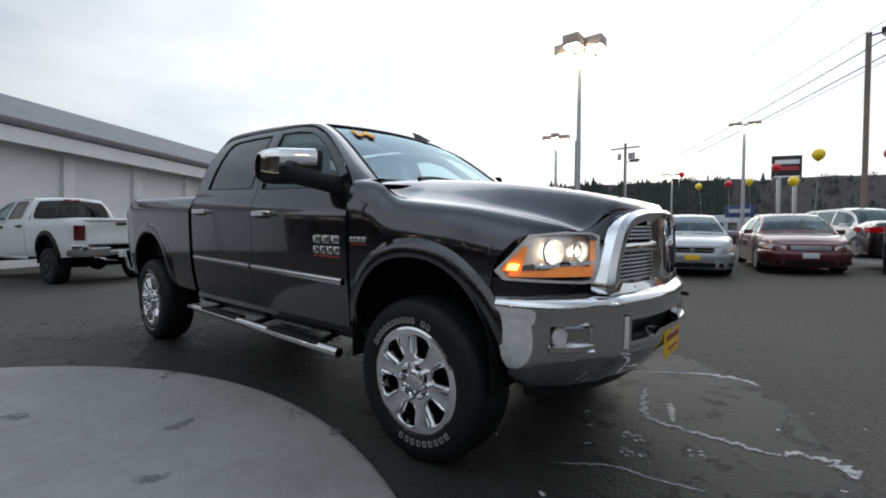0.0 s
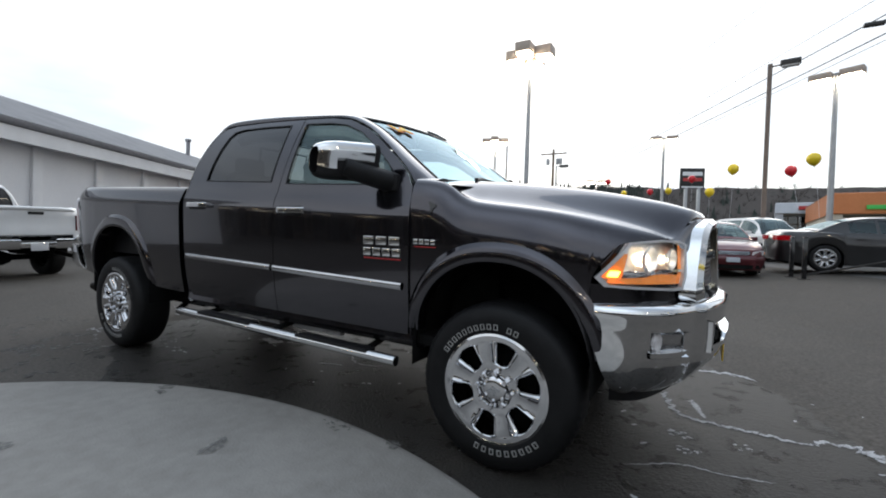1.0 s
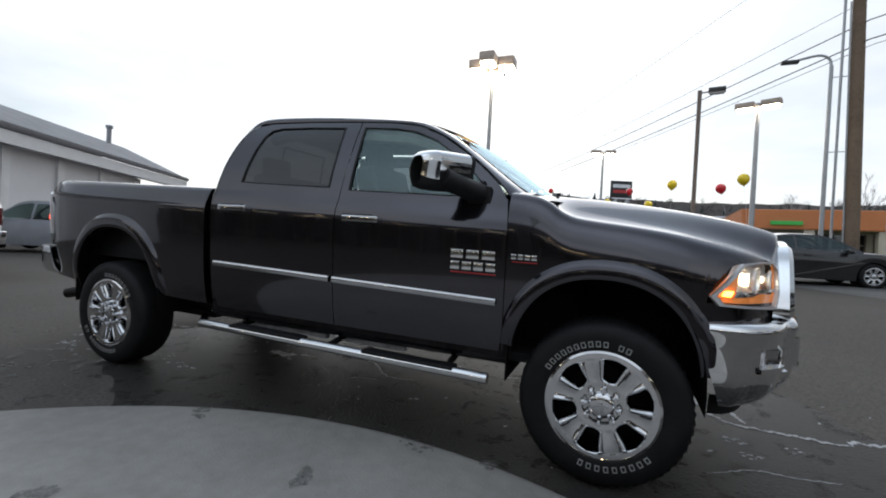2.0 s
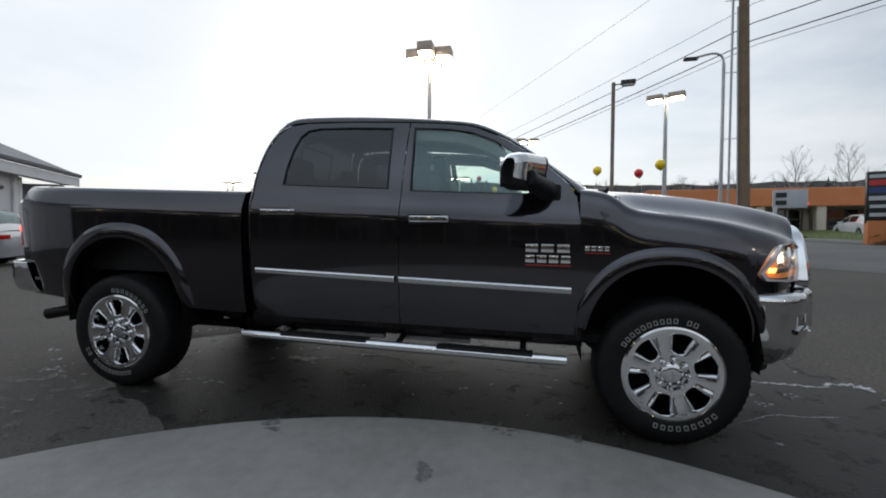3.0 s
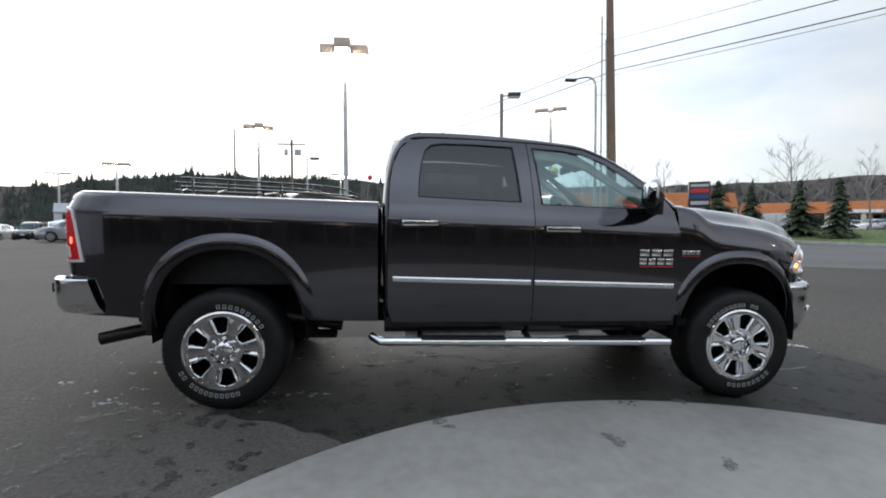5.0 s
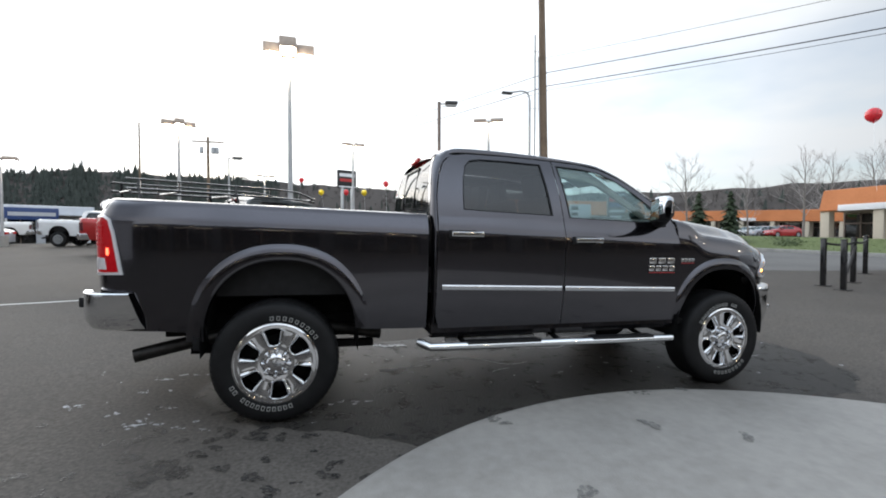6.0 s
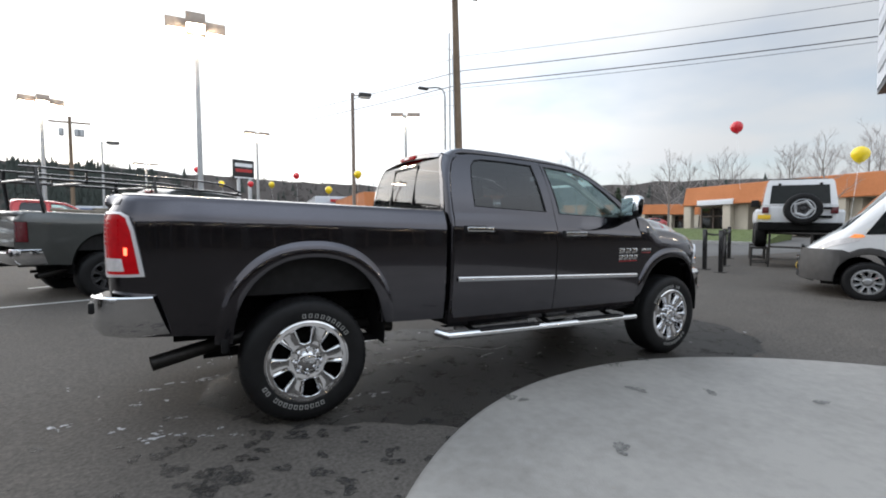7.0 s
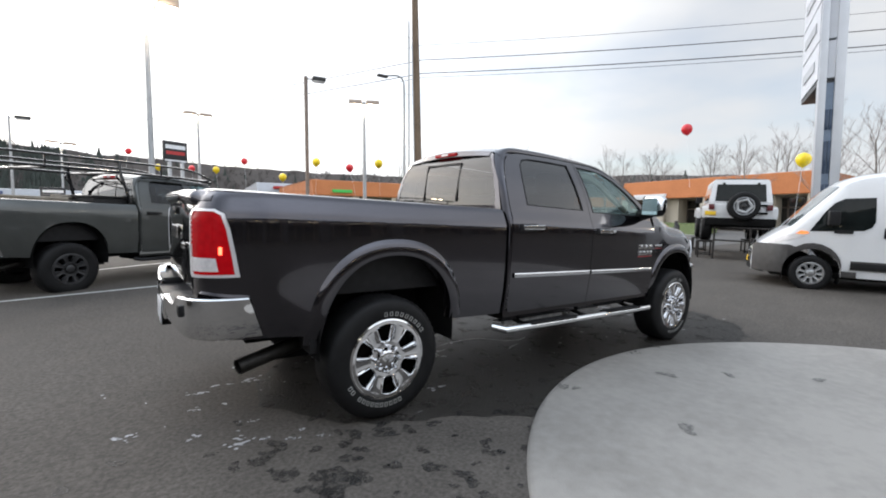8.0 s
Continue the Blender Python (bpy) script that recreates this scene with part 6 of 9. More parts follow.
def jeep(m, label, paint):
    """Two-door off-road car, front towards +x, rear face at x = 0."""
    ob = thing("off_road_car", m, label, "car")
    bm = bmesh.new()
    box(bm, 0.0, 2.55, -0.78, 0.78, 0.58, 1.12, bev=0.05, seg=3)
    box(bm, 2.5, 3.55, -0.60, 0.60, 0.68, 1.14, bev=0.06, seg=3)
    for s in (-1, 1):
        for x0, x1 in ((0.15, 1.15), (2.55, 3.60)):
            box(bm, x0, x1, min(s * 0.70, s * 0.92), max(s * 0.70, s * 0.92), 0.93, 1.02, bev=0.03)
            box(bm, x1 - 0.10, x1 + 0.06, min(s * 0.70, s * 0.92), max(s * 0.70, s * 0.92), 0.70, 1.0, bev=0.03)
            box(bm, x0 - 0.10, x0 + 0.04, min(s * 0.70, s * 0.92), max(s * 0.70, s * 0.92), 0.66, 0.99, bev=0.04, seg=3)
    part("body", bm, paint, ob, sharp=40)
    bm = bmesh.new()   # hard top with leaning sides
    sheet(bm, lambda x, k: (x + (0.0, 0.04, 0.10, 0.12, 0.12, 0.12, 0.12, 0.10, 0.04, 0.0)[k] * ease((0.5 - x) / 0.5), (-0.77, -0.74, -0.685, -0.64, -0.3, 0.3, 0.64, 0.685, 0.74, 0.77)[k], (1.12, 1.35, 1.72, 1.79, 1.815, 1.815, 1.79, 1.72, 1.35, 1.12)[k]), lin(0.0, 1.95, 10), list(range(10)))
    b2 = [(-0.77, 1.12), (0.77, 1.12), (0.74, 1.35), (0.685, 1.72), (0.64, 1.79), (-0.64, 1.79), (-0.685, 1.72), (-0.74, 1.35)]
    ring_fill(bm, outline(b2, 3), lambda y, z: (0.0 + 0.17 * (z - 1.12), y, z), 2)
    part("hard_top", bm, paint, ob, sharp=40)
    bm = bmesh.new()
    ring_fill(bm, outline([(-0.62, 1.16), (0.62, 1.16), (0.585, 1.65), (-0.585, 1.65)], 4), lambda y, z: (-0.008 + 0.17 * (z - 1.12), y, z), 2)
    for s in (-1, 1):
        ring_fill(bm, outline([(0.30, 1.20), (0.98, 1.20), (0.98, 1.66), (0.38, 1.66)], 4), lambda x, z: (x, s * (0.777 - 0.16 * (z - 1.12)), z), 2)
        ring_fill(bm, outline([(1.08, 1.20), (1.98, 1.20), (1.80, 1.66), (1.08, 1.66)], 4), lambda x, z: (x, s * (0.777 - 0.16 * (z - 1.12)), z), 2)
    sheet(bm, lambda y, k: ((2.22, 1.93)[k], y * (0.70, 0.62)[k], (1.14, 1.70)[k]), lin(-1, 1, 8), [0, 1])
    part("glass", bm, GLASS_CARD, ob)
    bm = bmesh.new()
    box(bm, -0.16, 0.06, -0.86, 0.86, 0.46, 0.68, bev=0.04, seg=3)
    box(bm, 3.5, 3.75, -0.80, 0.80, 0.50, 0.68, bev=0.04, seg=3)
    box(bm, 0.1, 3.4, -0.62, 0.62, 0.40, 0.60)
    tube(bm, [(0.55, -0.7, 0.40), (0.55, 0.7, 0.40)], 0.05, 10)
    tube(bm, [(3.0, -0.7, 0.40), (3.0, 0.7, 0.40)], 0.05, 10)
    for z in (0.80, 1.02):   # tailgate hinges
        box(bm, -0.05, 0.02, -0.66, -0.20, z, z + 0.06, bev=0.01)
    for y in (-0.42, 0.42):   # glass hinges
        box(bm, 0.06, 0.13, y - 0.03, y + 0.03, 1.65, 1.70, bev=0.01)
    part("chassis", bm, UNDER, ob)
    for s in (-1, 1):
        bm = bmesh.new()
        box(bm, -0.05, 0.02, s * 0.70 - 0.075, s * 0.70 + 0.075, 0.91, 1.08, bev=0.015)
        part("tail_lamp", bm, DULL_RED_LENS, ob)
        bm = bmesh.new()
        box(bm, 2.02, 2.14, min(s * 0.80, s * 1.0), max(s * 0.80, s * 1.0), 1.16, 1.36, bev=0.03, seg=3)
        part("door_mirror", bm, BLACK_PLASTIC, ob)
    bm = bmesh.new()
    box(bm, -0.062, -0.045, 0.58, 0.86, 0.75, 0.87, bev=0.004)
    part("dealer_plate", bm, YELLOW_PLATE, ob, "yellow dealer plate")
    sp = wheel_meshes(ob, 0.40, 0.225, 0.26, 5, TYRE_DARK, False, 0)
    sp.name = "spare_wheel"
    sp.matrix_basis = pose(-0.17, -0.06, 1.02, 0, 0, -90)
    bm = bmesh.new()   # red mark and pale rings on the spare
    lathe(bm, [(0.150, -0.135), (0.185, -0.150), (0.215, -0.152), (0.232, -0.147)], 5)
    lathe(bm, [(0.228, -0.146), (0.240, -0.151), (0.252, -0.147)], 40)
    part("rim_ring", bm, ALLOY, sp)
    simple_wheels(ob, (0.55, 3.0), 0.76, 0.40, 0.225, 0.26, TYRE_DARK, 5, z=0.40)
    return ob

# ---------------------------------------------------------------- ground
def asphalt():
    """Old damp asphalt: stone grain, worn pale aggregate, dark wet patches."""
    m = bpy.data.materials.new("damp_asphalt")
    m.use_nodes = True
    nt = m.node_tree
    b = nt.nodes["Principled BSDF"]
    co = nt.nodes.new("ShaderNodeTexCoord")

    def noise_at(scale, detail, rough=0.55):
        n = nt.nodes.new("ShaderNodeTexNoise")
        n.inputs["Scale"].default_value, n.inputs["Detail"].default_value, n.inputs["Roughness"].default_value = scale, detail, rough
        nt.links.new(co.outputs["Object"], n.inputs["Vector"])
        return n

    def ramp_of(src, p0, p1, c0, c1):
        r = nt.nodes.new("ShaderNodeValToRGB")
        r.color_ramp.elements[0].position, r.color_ramp.elements[1].position = p0, p1
        r.color_ramp.elements[0].color, r.color_ramp.elements[1].color = (*c0, 1), (*c1, 1)
        nt.links.new(src, r.inputs[0])
        return r

    def blend(kind, fac, a, c):
        x = nt.nodes.new("ShaderNodeMix")
        x.data_type, x.blend_type = "RGBA", kind
        if isinstance(fac, float):
            x.inputs[0].default_value = fac
        else:
            nt.links.new(fac, x.inputs[0])
        nt.links.new(a, x.inputs[6])
        nt.links.new(c, x.inputs[7])
        return x.outputs[2]

    big, mid, fine, grit = noise_at(0.22, 4), noise_at(2.2, 6, 0.65), noise_at(38, 4, 0.7), noise_at(150, 2)
    base = ramp_of(big.outputs[0], 0.35, 0.65, (0.076, 0.0685, 0.0620), (0.093, 0.0840, 0.0760))
    spots = ramp_of(mid.outputs[0], 0.36, 0.62, (0.84, 0.84, 0.84), (1.07, 1.07, 1.07))
    grain = ramp_of(fine.outputs[0], 0.30, 0.72, (0.62, 0.62, 0.62), (1.45, 1.45, 1.43))
    c = blend("MULTIPLY", 1.0, base.outputs[0], spots.outputs[0])
    c = blend("MULTIPLY", 1.0, c, grain.outputs[0])
    speck = ramp_of(grit.outputs[0], 0.70, 0.76, (1, 1, 1), (2.6, 2.5, 2.4))
    c = blend("MULTIPLY", 1.0, c, speck.outputs[0])
    nt.links.new(c, b.inputs["Base Color"])
    rr = nt.nodes.new("ShaderNodeMapRange")
    rr.inputs["From Min"].default_value, rr.inputs["From Max"].default_value = 0.36, 0.60
    rr.inputs["To Min"].default_value, rr.inputs["To Max"].default_value = 0.72, 0.90
    nt.links.new(mid.outputs[0], rr.inputs[0])
    nt.links.new(rr.outputs[0], b.inputs["Roughness"])
    b.inputs["Specular IOR Level"].default_value = 0.10
    bp = nt.nodes.new("ShaderNodeBump")
    bp.inputs["Strength"].default_value, bp.inputs["Distance"].default_value = 0.35, 0.01
    ad = nt.nodes.new("ShaderNodeMath")
    ad.operation = "MULTIPLY_ADD"
    nt.links.new(grit.outputs[0], ad.inputs[0])
    ad.inputs[1].default_value = 0.5
    nt.links.new(fine.outputs[0], ad.inputs[2])
    nt.links.new(ad.outputs[0], bp.inputs["Height"])
    nt.links.new(bp.outputs[0], b.inputs["Normal"])
    return m


ASPHALT = asphalt()
CONCRETE = mat("concrete", (0.190, 0.179, 0.164), rough=0.72, color2=(0.300, 0.284, 0.262), scale=0.9, bump=0.25, bscale=70, fine=0.25, rvar=0.08)
bm = bmesh.new()
gx = sorted(set(lin(-6, 14, 41) + [-900, -400, -200, -100, -60, -40, -30, -20, -15, -10, -8, 16, 20, 25, 30, 40, 60, 100, 200, 400, 900]))
gy = sorted(set(lin(-10, 24, 35) + lin(24, 60, 19) + [-900, -400, -100, -50, -25, 80, 120, 200, 400, 900]))
sheet(bm, lambda x, y: (x, y, ground_z(max(-40, min(x, 60)), min(y, 200))), gx, gy)
ground = part("ground", bm, ASPHALT, None, sharp=0)
tagged(ground, "dark damp asphalt of a car lot", "ground", kind="structure")

# paler worn road between the lot's edge and the verge, 5 mm over the ground sheet
ROAD = mat("pale_road", (0.070, 0.068, 0.065), rough=0.85, color2=(0.108, 0.105, 0.100), scale=0.5, bump=0.2, bscale=40, fine=0.3)
near_edge = curve([4.6, 5.2, 6.5, 10.9, 40], [17, 13.5, 11.2, 8.6, -4.5])
far_edge = curve([4.6, 8, 11, 11.6, 32.5, 40], [33.2, 33.2, 33.2, 21.2, 15.6, 13.6])
bm = bmesh.new()
sheet(bm, lambda y, v: (near_edge(y) + (far_edge(y) - near_edge(y)) * v, y, ground_z(near_edge(y) + (far_edge(y) - near_edge(y)) * v, y) + 0.005), lin(4.6, 40, 60), lin(0, 1, 40))
road = part("road", bm, ROAD, None, sharp=0)
tagged(road, "pale worn asphalt road past the lot", "road", kind="structure")

bm = bmesh.new()
pc, pr = (2.657, -4.21), 3.237
lathe(bm, [(0.001, 0.030), (0.8, 0.030), (1.5, 0.030), (2.1, 0.030), (pr - 0.6, 0.030), (pr - 0.3, 0.0295), (pr - 0.05, 0.028), (pr - 0.015, 0.022), (pr, 0.004), (pr + 0.01, -0.05)], 160, axis="z", m=Matrix.Translation((pc[0], pc[1], 0)))
for v in bm.verts:   # laid on the rise of the lot
    v.co.z += ground_z(v.co.x, v.co.y)
pad = part("concrete_pad", bm, CONCRETE, None, sharp=50)
tagged(pad, "round grey concrete pad set in the asphalt", "concrete pad", kind="structure")


# salt streaks along cracks, dried splashes and stains, lying 3 mm over the ground
SALT = mat("dried_salt", (0.22, 0.22, 0.22), rough=0.85, color2=(0.40, 0.40, 0.41), scale=9, fine=0.7)
OIL = mat("dark_stain", (0.026, 0.025, 0.024), rough=0.55, var=0.4, scale=10)
PAD_STAIN = mat("pad_stain", (0.060, 0.058, 0.055), rough=0.7, color2=(0.15, 0.148, 0.14), scale=9, fine=0.5)


def ragged(stain, lo, hi, scale=26):
    """Wears a stain away in patches."""
    nt = stain.node_tree
    co, no, rp = nt.nodes.new("ShaderNodeTexCoord"), nt.nodes.new("ShaderNodeTexNoise"), nt.nodes.new("ShaderNodeMapRange")
    no.inputs["Scale"].default_value, no.inputs["Detail"].default_value, no.inputs["Roughness"].default_value = scale, 6, 0.7
    nt.links.new(co.outputs["Object"], no.inputs["Vector"])
    nt.links.new(no.outputs[0], rp.inputs[0])
    rp.inputs["From Min"].default_value, rp.inputs["From Max"].default_value = lo, hi
    nt.links.new(rp.outputs[0], nt.nodes["Principled BSDF"].inputs["Alpha"])


for stain, lo, hi in ((SALT, 0.30, 0.52), (OIL, 0.38, 0.66), (PAD_STAIN, 0.38, 0.68)):
    ragged(stain, lo, hi)
rng = random.Random(7)


def blot(bm, x, y, r, stretch=1.0, ang=0.0, z=0.003, n=14):
    vs, z, n = [], z + 0.004 * rng.random(), n * 2
    p1, p2, p3 = (rng.random() * 6.28 for _ in range(3))
    for k in range(n):
        a = 2 * math.pi * k / n
        q = r * (0.82 + 0.22 * math.sin(2 * a + p1) + 0.14 * math.sin(3 * a + p2) + 0.10 * math.sin(7 * a + p3))
        u, v = q * math.cos(a) * stretch, q * math.sin(a)
        px, py = x + u * math.cos(ang) - v * math.sin(ang), y + u * math.sin(ang) + v * math.cos(ang)
        vs.append(bm.verts.new((px, py, ground_z(px, py) + z)))
    c = bm.verts.new((x, y, ground_z(x, y) + z))
    for k in range(n):
        bm.faces.new((vs[k], vs[(k + 1) % n], c))


def streak(bm, pts, w, z=0.006, end=None):
    """A wandering stain along a crack; its half width runs smoothly from w to end."""
    p = spline([(x, y, 0) for x, y in pts], 40 * len(pts))
    rows, end, ph = [], end or w, rng.random() * 50
    for i, q in enumerate(p):
        d = (p[min(i + 1, len(p) - 1)] - p[max(i - 1, 0)]).normalized()
        n = Vector((-d.y, d.x, 0))
        f = i / (len(p) - 1)
        cap = min(1.0, 6 * f + 0.1, 8 * (1 - f) + 0.1)
        w1 = w + (end - w) * ease((f - 0.35) / 0.4)
        q = q + n * (0.5 * w1 + 0.006) * noise.noise(Vector((i * 0.13, ph, 0)))
        h0 = w1 * cap * (0.42 + 0.30 * noise.noise(Vector((i * 0.22, ph, 5))) + 0.14 * noise.noise(Vector((i * 0.9, ph, 9))))
        h1 = w1 * cap * (0.38 + 0.30 * noise.noise(Vector((i * 0.25, ph, 15))) + 0.14 * noise.noise(Vector((i * 0.8, ph, 19))))
        cols = [q + n * h0, q + n * (h0 - h1) * 0.5, q - n * h1]
        rows.append([bm.verts.new((c.x, c.y, ground_z(c.x) + z)) for c in cols])
    for r0, r1 in zip(rows, rows[1:]):
        for k in (0, 1):
            bm.faces.new((r0[k], r1[k], r1[k + 1], r0[k + 1]))


# melt water; under the truck the dark tone also stands for its shade
WET_SHADE = mat("wet_shaded_asphalt", (0.017, 0.0159, 0.0146), rough=0.50, color2=(0.031, 0.0285, 0.0257), scale=1.6, bump=0.4, bscale=60, fine=0.6)
WET_SHADE.node_tree.nodes["Principled BSDF"].inputs["Specular IOR Level"].default_value = 0.16
ragged(WET_SHADE, 0.24, 0.46, 5)
wet_shade_far = curve([-0.7, 0.0, 0.8, 1.8, 2.8, 3.3, 3.6, 3.9, 4.43, 4.91, 5.17, 5.39, 5.51, 5.58], [-0.1, 0.75, 1.0, 1.1, 1.25, 1.35, 1.55, 1.9, 1.95, 1.42, 1.06, 0.57, 0.19, -0.5])
wet_shade_near = curve([-0.7, -0.2, 0.5, 1.2, 2.9, 3.4, 4.2, 4.6, 5.2, 5.58], [-0.3, -0.9, -1.25, -1.45, -1.2, -1.3, -1.5, -1.45, -1.2, -0.7])


def wet_shade_fn(x, v):
    e0 = wet_shade_near(x) + 0.22 * noise.fractal(Vector((x * 1.7, 3, 0)), 1.0, 2.0, 5)
    e1 = wet_shade_far(x) + 0.16 * noise.fractal(Vector((x * 1.7, 8, 0)), 1.0, 2.0, 5)
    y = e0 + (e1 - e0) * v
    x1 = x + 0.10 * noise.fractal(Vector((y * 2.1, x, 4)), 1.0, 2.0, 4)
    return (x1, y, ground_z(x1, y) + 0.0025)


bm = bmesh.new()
sheet(bm, wet_shade_fn, lin(-0.68, 5.56, 170), lin(0, 1, 30))
wet = part("wet_patch", bm, WET_SHADE, None, sharp=0)
tagged(wet, "dark patch of melt water with painted truck shade on the asphalt", "water stain", kind="stuff")

bm = bmesh.new()
streak(bm, [(4.24, 1.20), (4.63, 1.44), (4.86, 1.48), (5.08, 1.40)], 0.018, end=0.075)
streak(bm, [(4.40, 0.86), (4.47, 0.60), (4.54, 0.36), (4.67, 0.285), (4.87, 0.266), (5.03, 0.238), (5.24, 0.225)], 0.042)
streak(bm, [(5.20, 0.235), (5.34, 0.305), (5.45, 0.27), (5.52, 0.16)], 0.045, end=0.085)
streak(bm, [(4.62, 0.66), (4.66, 0.50), (4.70, 0.34)], 0.045, end=0.03)
streak(bm, [(4.34, -0.54), (4.59, -0.385), (4.78, -0.38), (5.00, -0.345)], 0.013)
streak(bm, [(1.23, 0.20), (1.55, 0.24), (1.82, 0.19), (2.04, -0.02), (2.19, -0.065), (2.36, -0.01)], 0.022)
streak(bm, [(1.84, -0.26), (1.95, -0.20), (2.07, -0.175)], 0.018)
streak(bm, [(0.84, 0.90), (1.02, 0.84), (1.24, 0.82)], 0.09)
streak(bm, [(0.80, 0.02), (0.95, -0.02), (1.10, 0.0)], 0.10)
streak(bm, [(2.4, 0.5), (2.9, 0.42), (3.2, 0.55)], 0.02)
for x, y, r, s in ((0.99, 0.0, 0.10, 1.6), (1.15, 0.05, 0.05, 2.0), (0.47, -0.68, 0.05, 2.2), (-0.66, 0.20, 0.075, 2.0), (0.15, -0.59, 0.05, 1.8), (-0.87, -0.77, 0.055, 1.6), (4.57, 0.02, 0.06, 1.4), (-1.02, 0.13, 0.055, 2.0), (-1.06, -0.17, 0.035, 1.6), (-0.85, -0.80, 0.065, 1.8), (-0.62, -0.90, 0.03, 1.5), (-1.10, -0.58, 0.04, 1.6), (-0.75, -0.55, 0.03, 1.3), (-0.45, -0.95, 0.025, 1.4), (0.25, -1.0, 0.02, 1.4), (4.62, -0.20, 0.05, 1.5), (4.9, 0.0, 0.04, 1.6), (-1.45, -0.35, 0.05, 1.8)):
    for k in range(9):
        blot(bm, x + rng.gauss(0, r * s * 0.6), y + rng.gauss(0, r * 0.5), r * rng.uniform(0.08, 0.30), s, rng.random() * 0.8 - 0.4, n=11)
for k in range(70):
    blot(bm, rng.uniform(-1.6, 5.6), rng.uniform(-0.9, 1.0), rng.uniform(0.006, 0.018), 1.4, rng.random() * 3, n=7)
salt = part("dried_salt", bm, SALT, None, sharp=0)
tagged(salt, "pale dried salt streaks on the asphalt", "salt stain", kind="stuff")
bm = bmesh.new()
for k in range(150):
    blot(bm, rng.gauss(-0.6, 1.2), rng.gauss(-1.5, 0.45), rng.uniform(0.015, 0.06), 1.4, rng.random() * 3, z=0.002, n=9)
for x, y, r in ((-0.56, -1.46, 0.12), (-0.76, -1.26, 0.07), (-0.27, -1.05, 0.06), (0.05, -1.18, 0.05), (-0.9, -1.7, 0.08), (1.46, -1.05, 0.05)):
    blot(bm, x, y, r, 1.3, rng.random() * 3, z=0.003)
oil = part("oil_stain", bm, OIL, None, sharp=0)
tagged(oil, "dark oil and tyre marks on the asphalt", "stain", kind="stuff")
bm = bmesh.new()
for x, y, r in ((1.46, -1.28, 0.05), (1.52, -1.36, 0.035), (3.26, -1.06, 0.045), (2.50, -1.60, 0.06), (3.0, -1.9, 0.05), (1.6, -2.2, 0.06), (3.6, -2.4, 0.05)):
    blot(bm, x, y, r, 1.5, rng.random() * 3, z=0.034 if (x - pc[0]) ** 2 + (y - pc[1]) ** 2 < (pr - 0.06) ** 2 else 0.03)
for k in range(22):
    blot(bm, rng.uniform(2.72, 2.95), rng.uniform(-1.12, -0.99), rng.uniform(0.008, 0.018), 1.2, 0, z=0.033, n=7)
spots = part("pad_stain", bm, PAD_STAIN, None, sharp=0)
tagged(spots, "dark spots near the rim of the pad", "stain", kind="stuff")

# parking lines
LINE = mat("worn_line_paint", (0.22, 0.22, 0.21), rough=0.8, color2=(0.50, 0.50, 0.48), scale=4, fine=0.4)
bm = bmesh.new()
for x0, y0, x1, y1 in ((-3.6, 7.1, 1.3, 9.9), (-4.8, 4.68, 0.6, 5.65), (-9.0, 4.6, -5.6, 4.0), (-2.2, 12.8, 2.0, 12.0)):
    n = Vector((-(y1 - y0), x1 - x0, 0)).normalized() * 0.05
    rows = []
    for k in range(20):
        f = k / 19
        x, y = x0 + (x1 - x0) * f, y0 + (y1 - y0) * f
        rows.append((bm.verts.new((x + n.x, y + n.y, ground_z(x) + 0.004)), bm.verts.new((x - n.x, y - n.y, ground_z(x) + 0.004))))
    for a, b in zip(rows, rows[1:]):
        bm.faces.new((a[0], b[0], b[1], a[1]))
ln = part("parking_line", bm, LINE, None, sharp=0)
tagged(ln, "worn white parking lines", "parking line", kind="structure")

# ---------------------------------------------------------------- the truck
hero = pickup(pose(0, 0, 0), "dark grey crew-cab pickup truck with chrome wheels and bumpers", PAINT)

# ---------------------------------------------------------------- parked vehicles
WHITE = mat("white_paint", (0.68, 0.69, 0.70), rough=0.35, coat=0.9, var=0.05, scale=2)
SILVER = car_paint("silver_paint", (0.30, 0.31, 0.34), 0.1)
MAROON = car_paint("maroon_paint", (0.085, 0.006, 0.012), 0.15)
BLACK = car_paint("black_paint", (0.010, 0.010, 0.011), 0.2)
RED = car_paint("red_paint", (0.36, 0.012, 0.012), 0.1)
GUNMETAL = car_paint("mineral_grey_paint", (0.060, 0.064, 0.061), 0.15)

white_truck = pickup(stand(-7.9, 0.32, 192, -0.02, False), "white crew-cab pickup truck with black rims near the garage", WHITE, detail=False, rim_mat=TYRE_DARK, tail="box", bar=False, flare_mat=BLACK_PLASTIC)
GREY_AT = stand(-2.6, 6.37, 30, -0.06, False)
grey_truck = pickup(GREY_AT, "dark grey pickup truck carrying a black ladder rack", GUNMETAL, detail=False, rim_mat=TYRE_DARK, tail="box", flares=False)
far_white_truck = pickup(stand(-13.5, 25.8, -7, 0, False), "white pickup truck with a dark bed cover across the lot", WHITE, detail=False, rim_mat=ALLOY, tail="box", bar=False, flares=False)

left_white_truck = pickup(stand(-20.4, 33.2, 206, 0, False), "white pickup truck parked beside the blue banner", WHITE, detail=False, rim_mat=ALLOY, tail="box", bar=False, flares=False)
red_truck = pickup(stand(-7.95, 17.3, 18, 0, False), "bright red pickup truck with alloy wheels across the lot", RED, detail=False, rim_mat=ALLOY, tail="box", bar=False, flares=False)

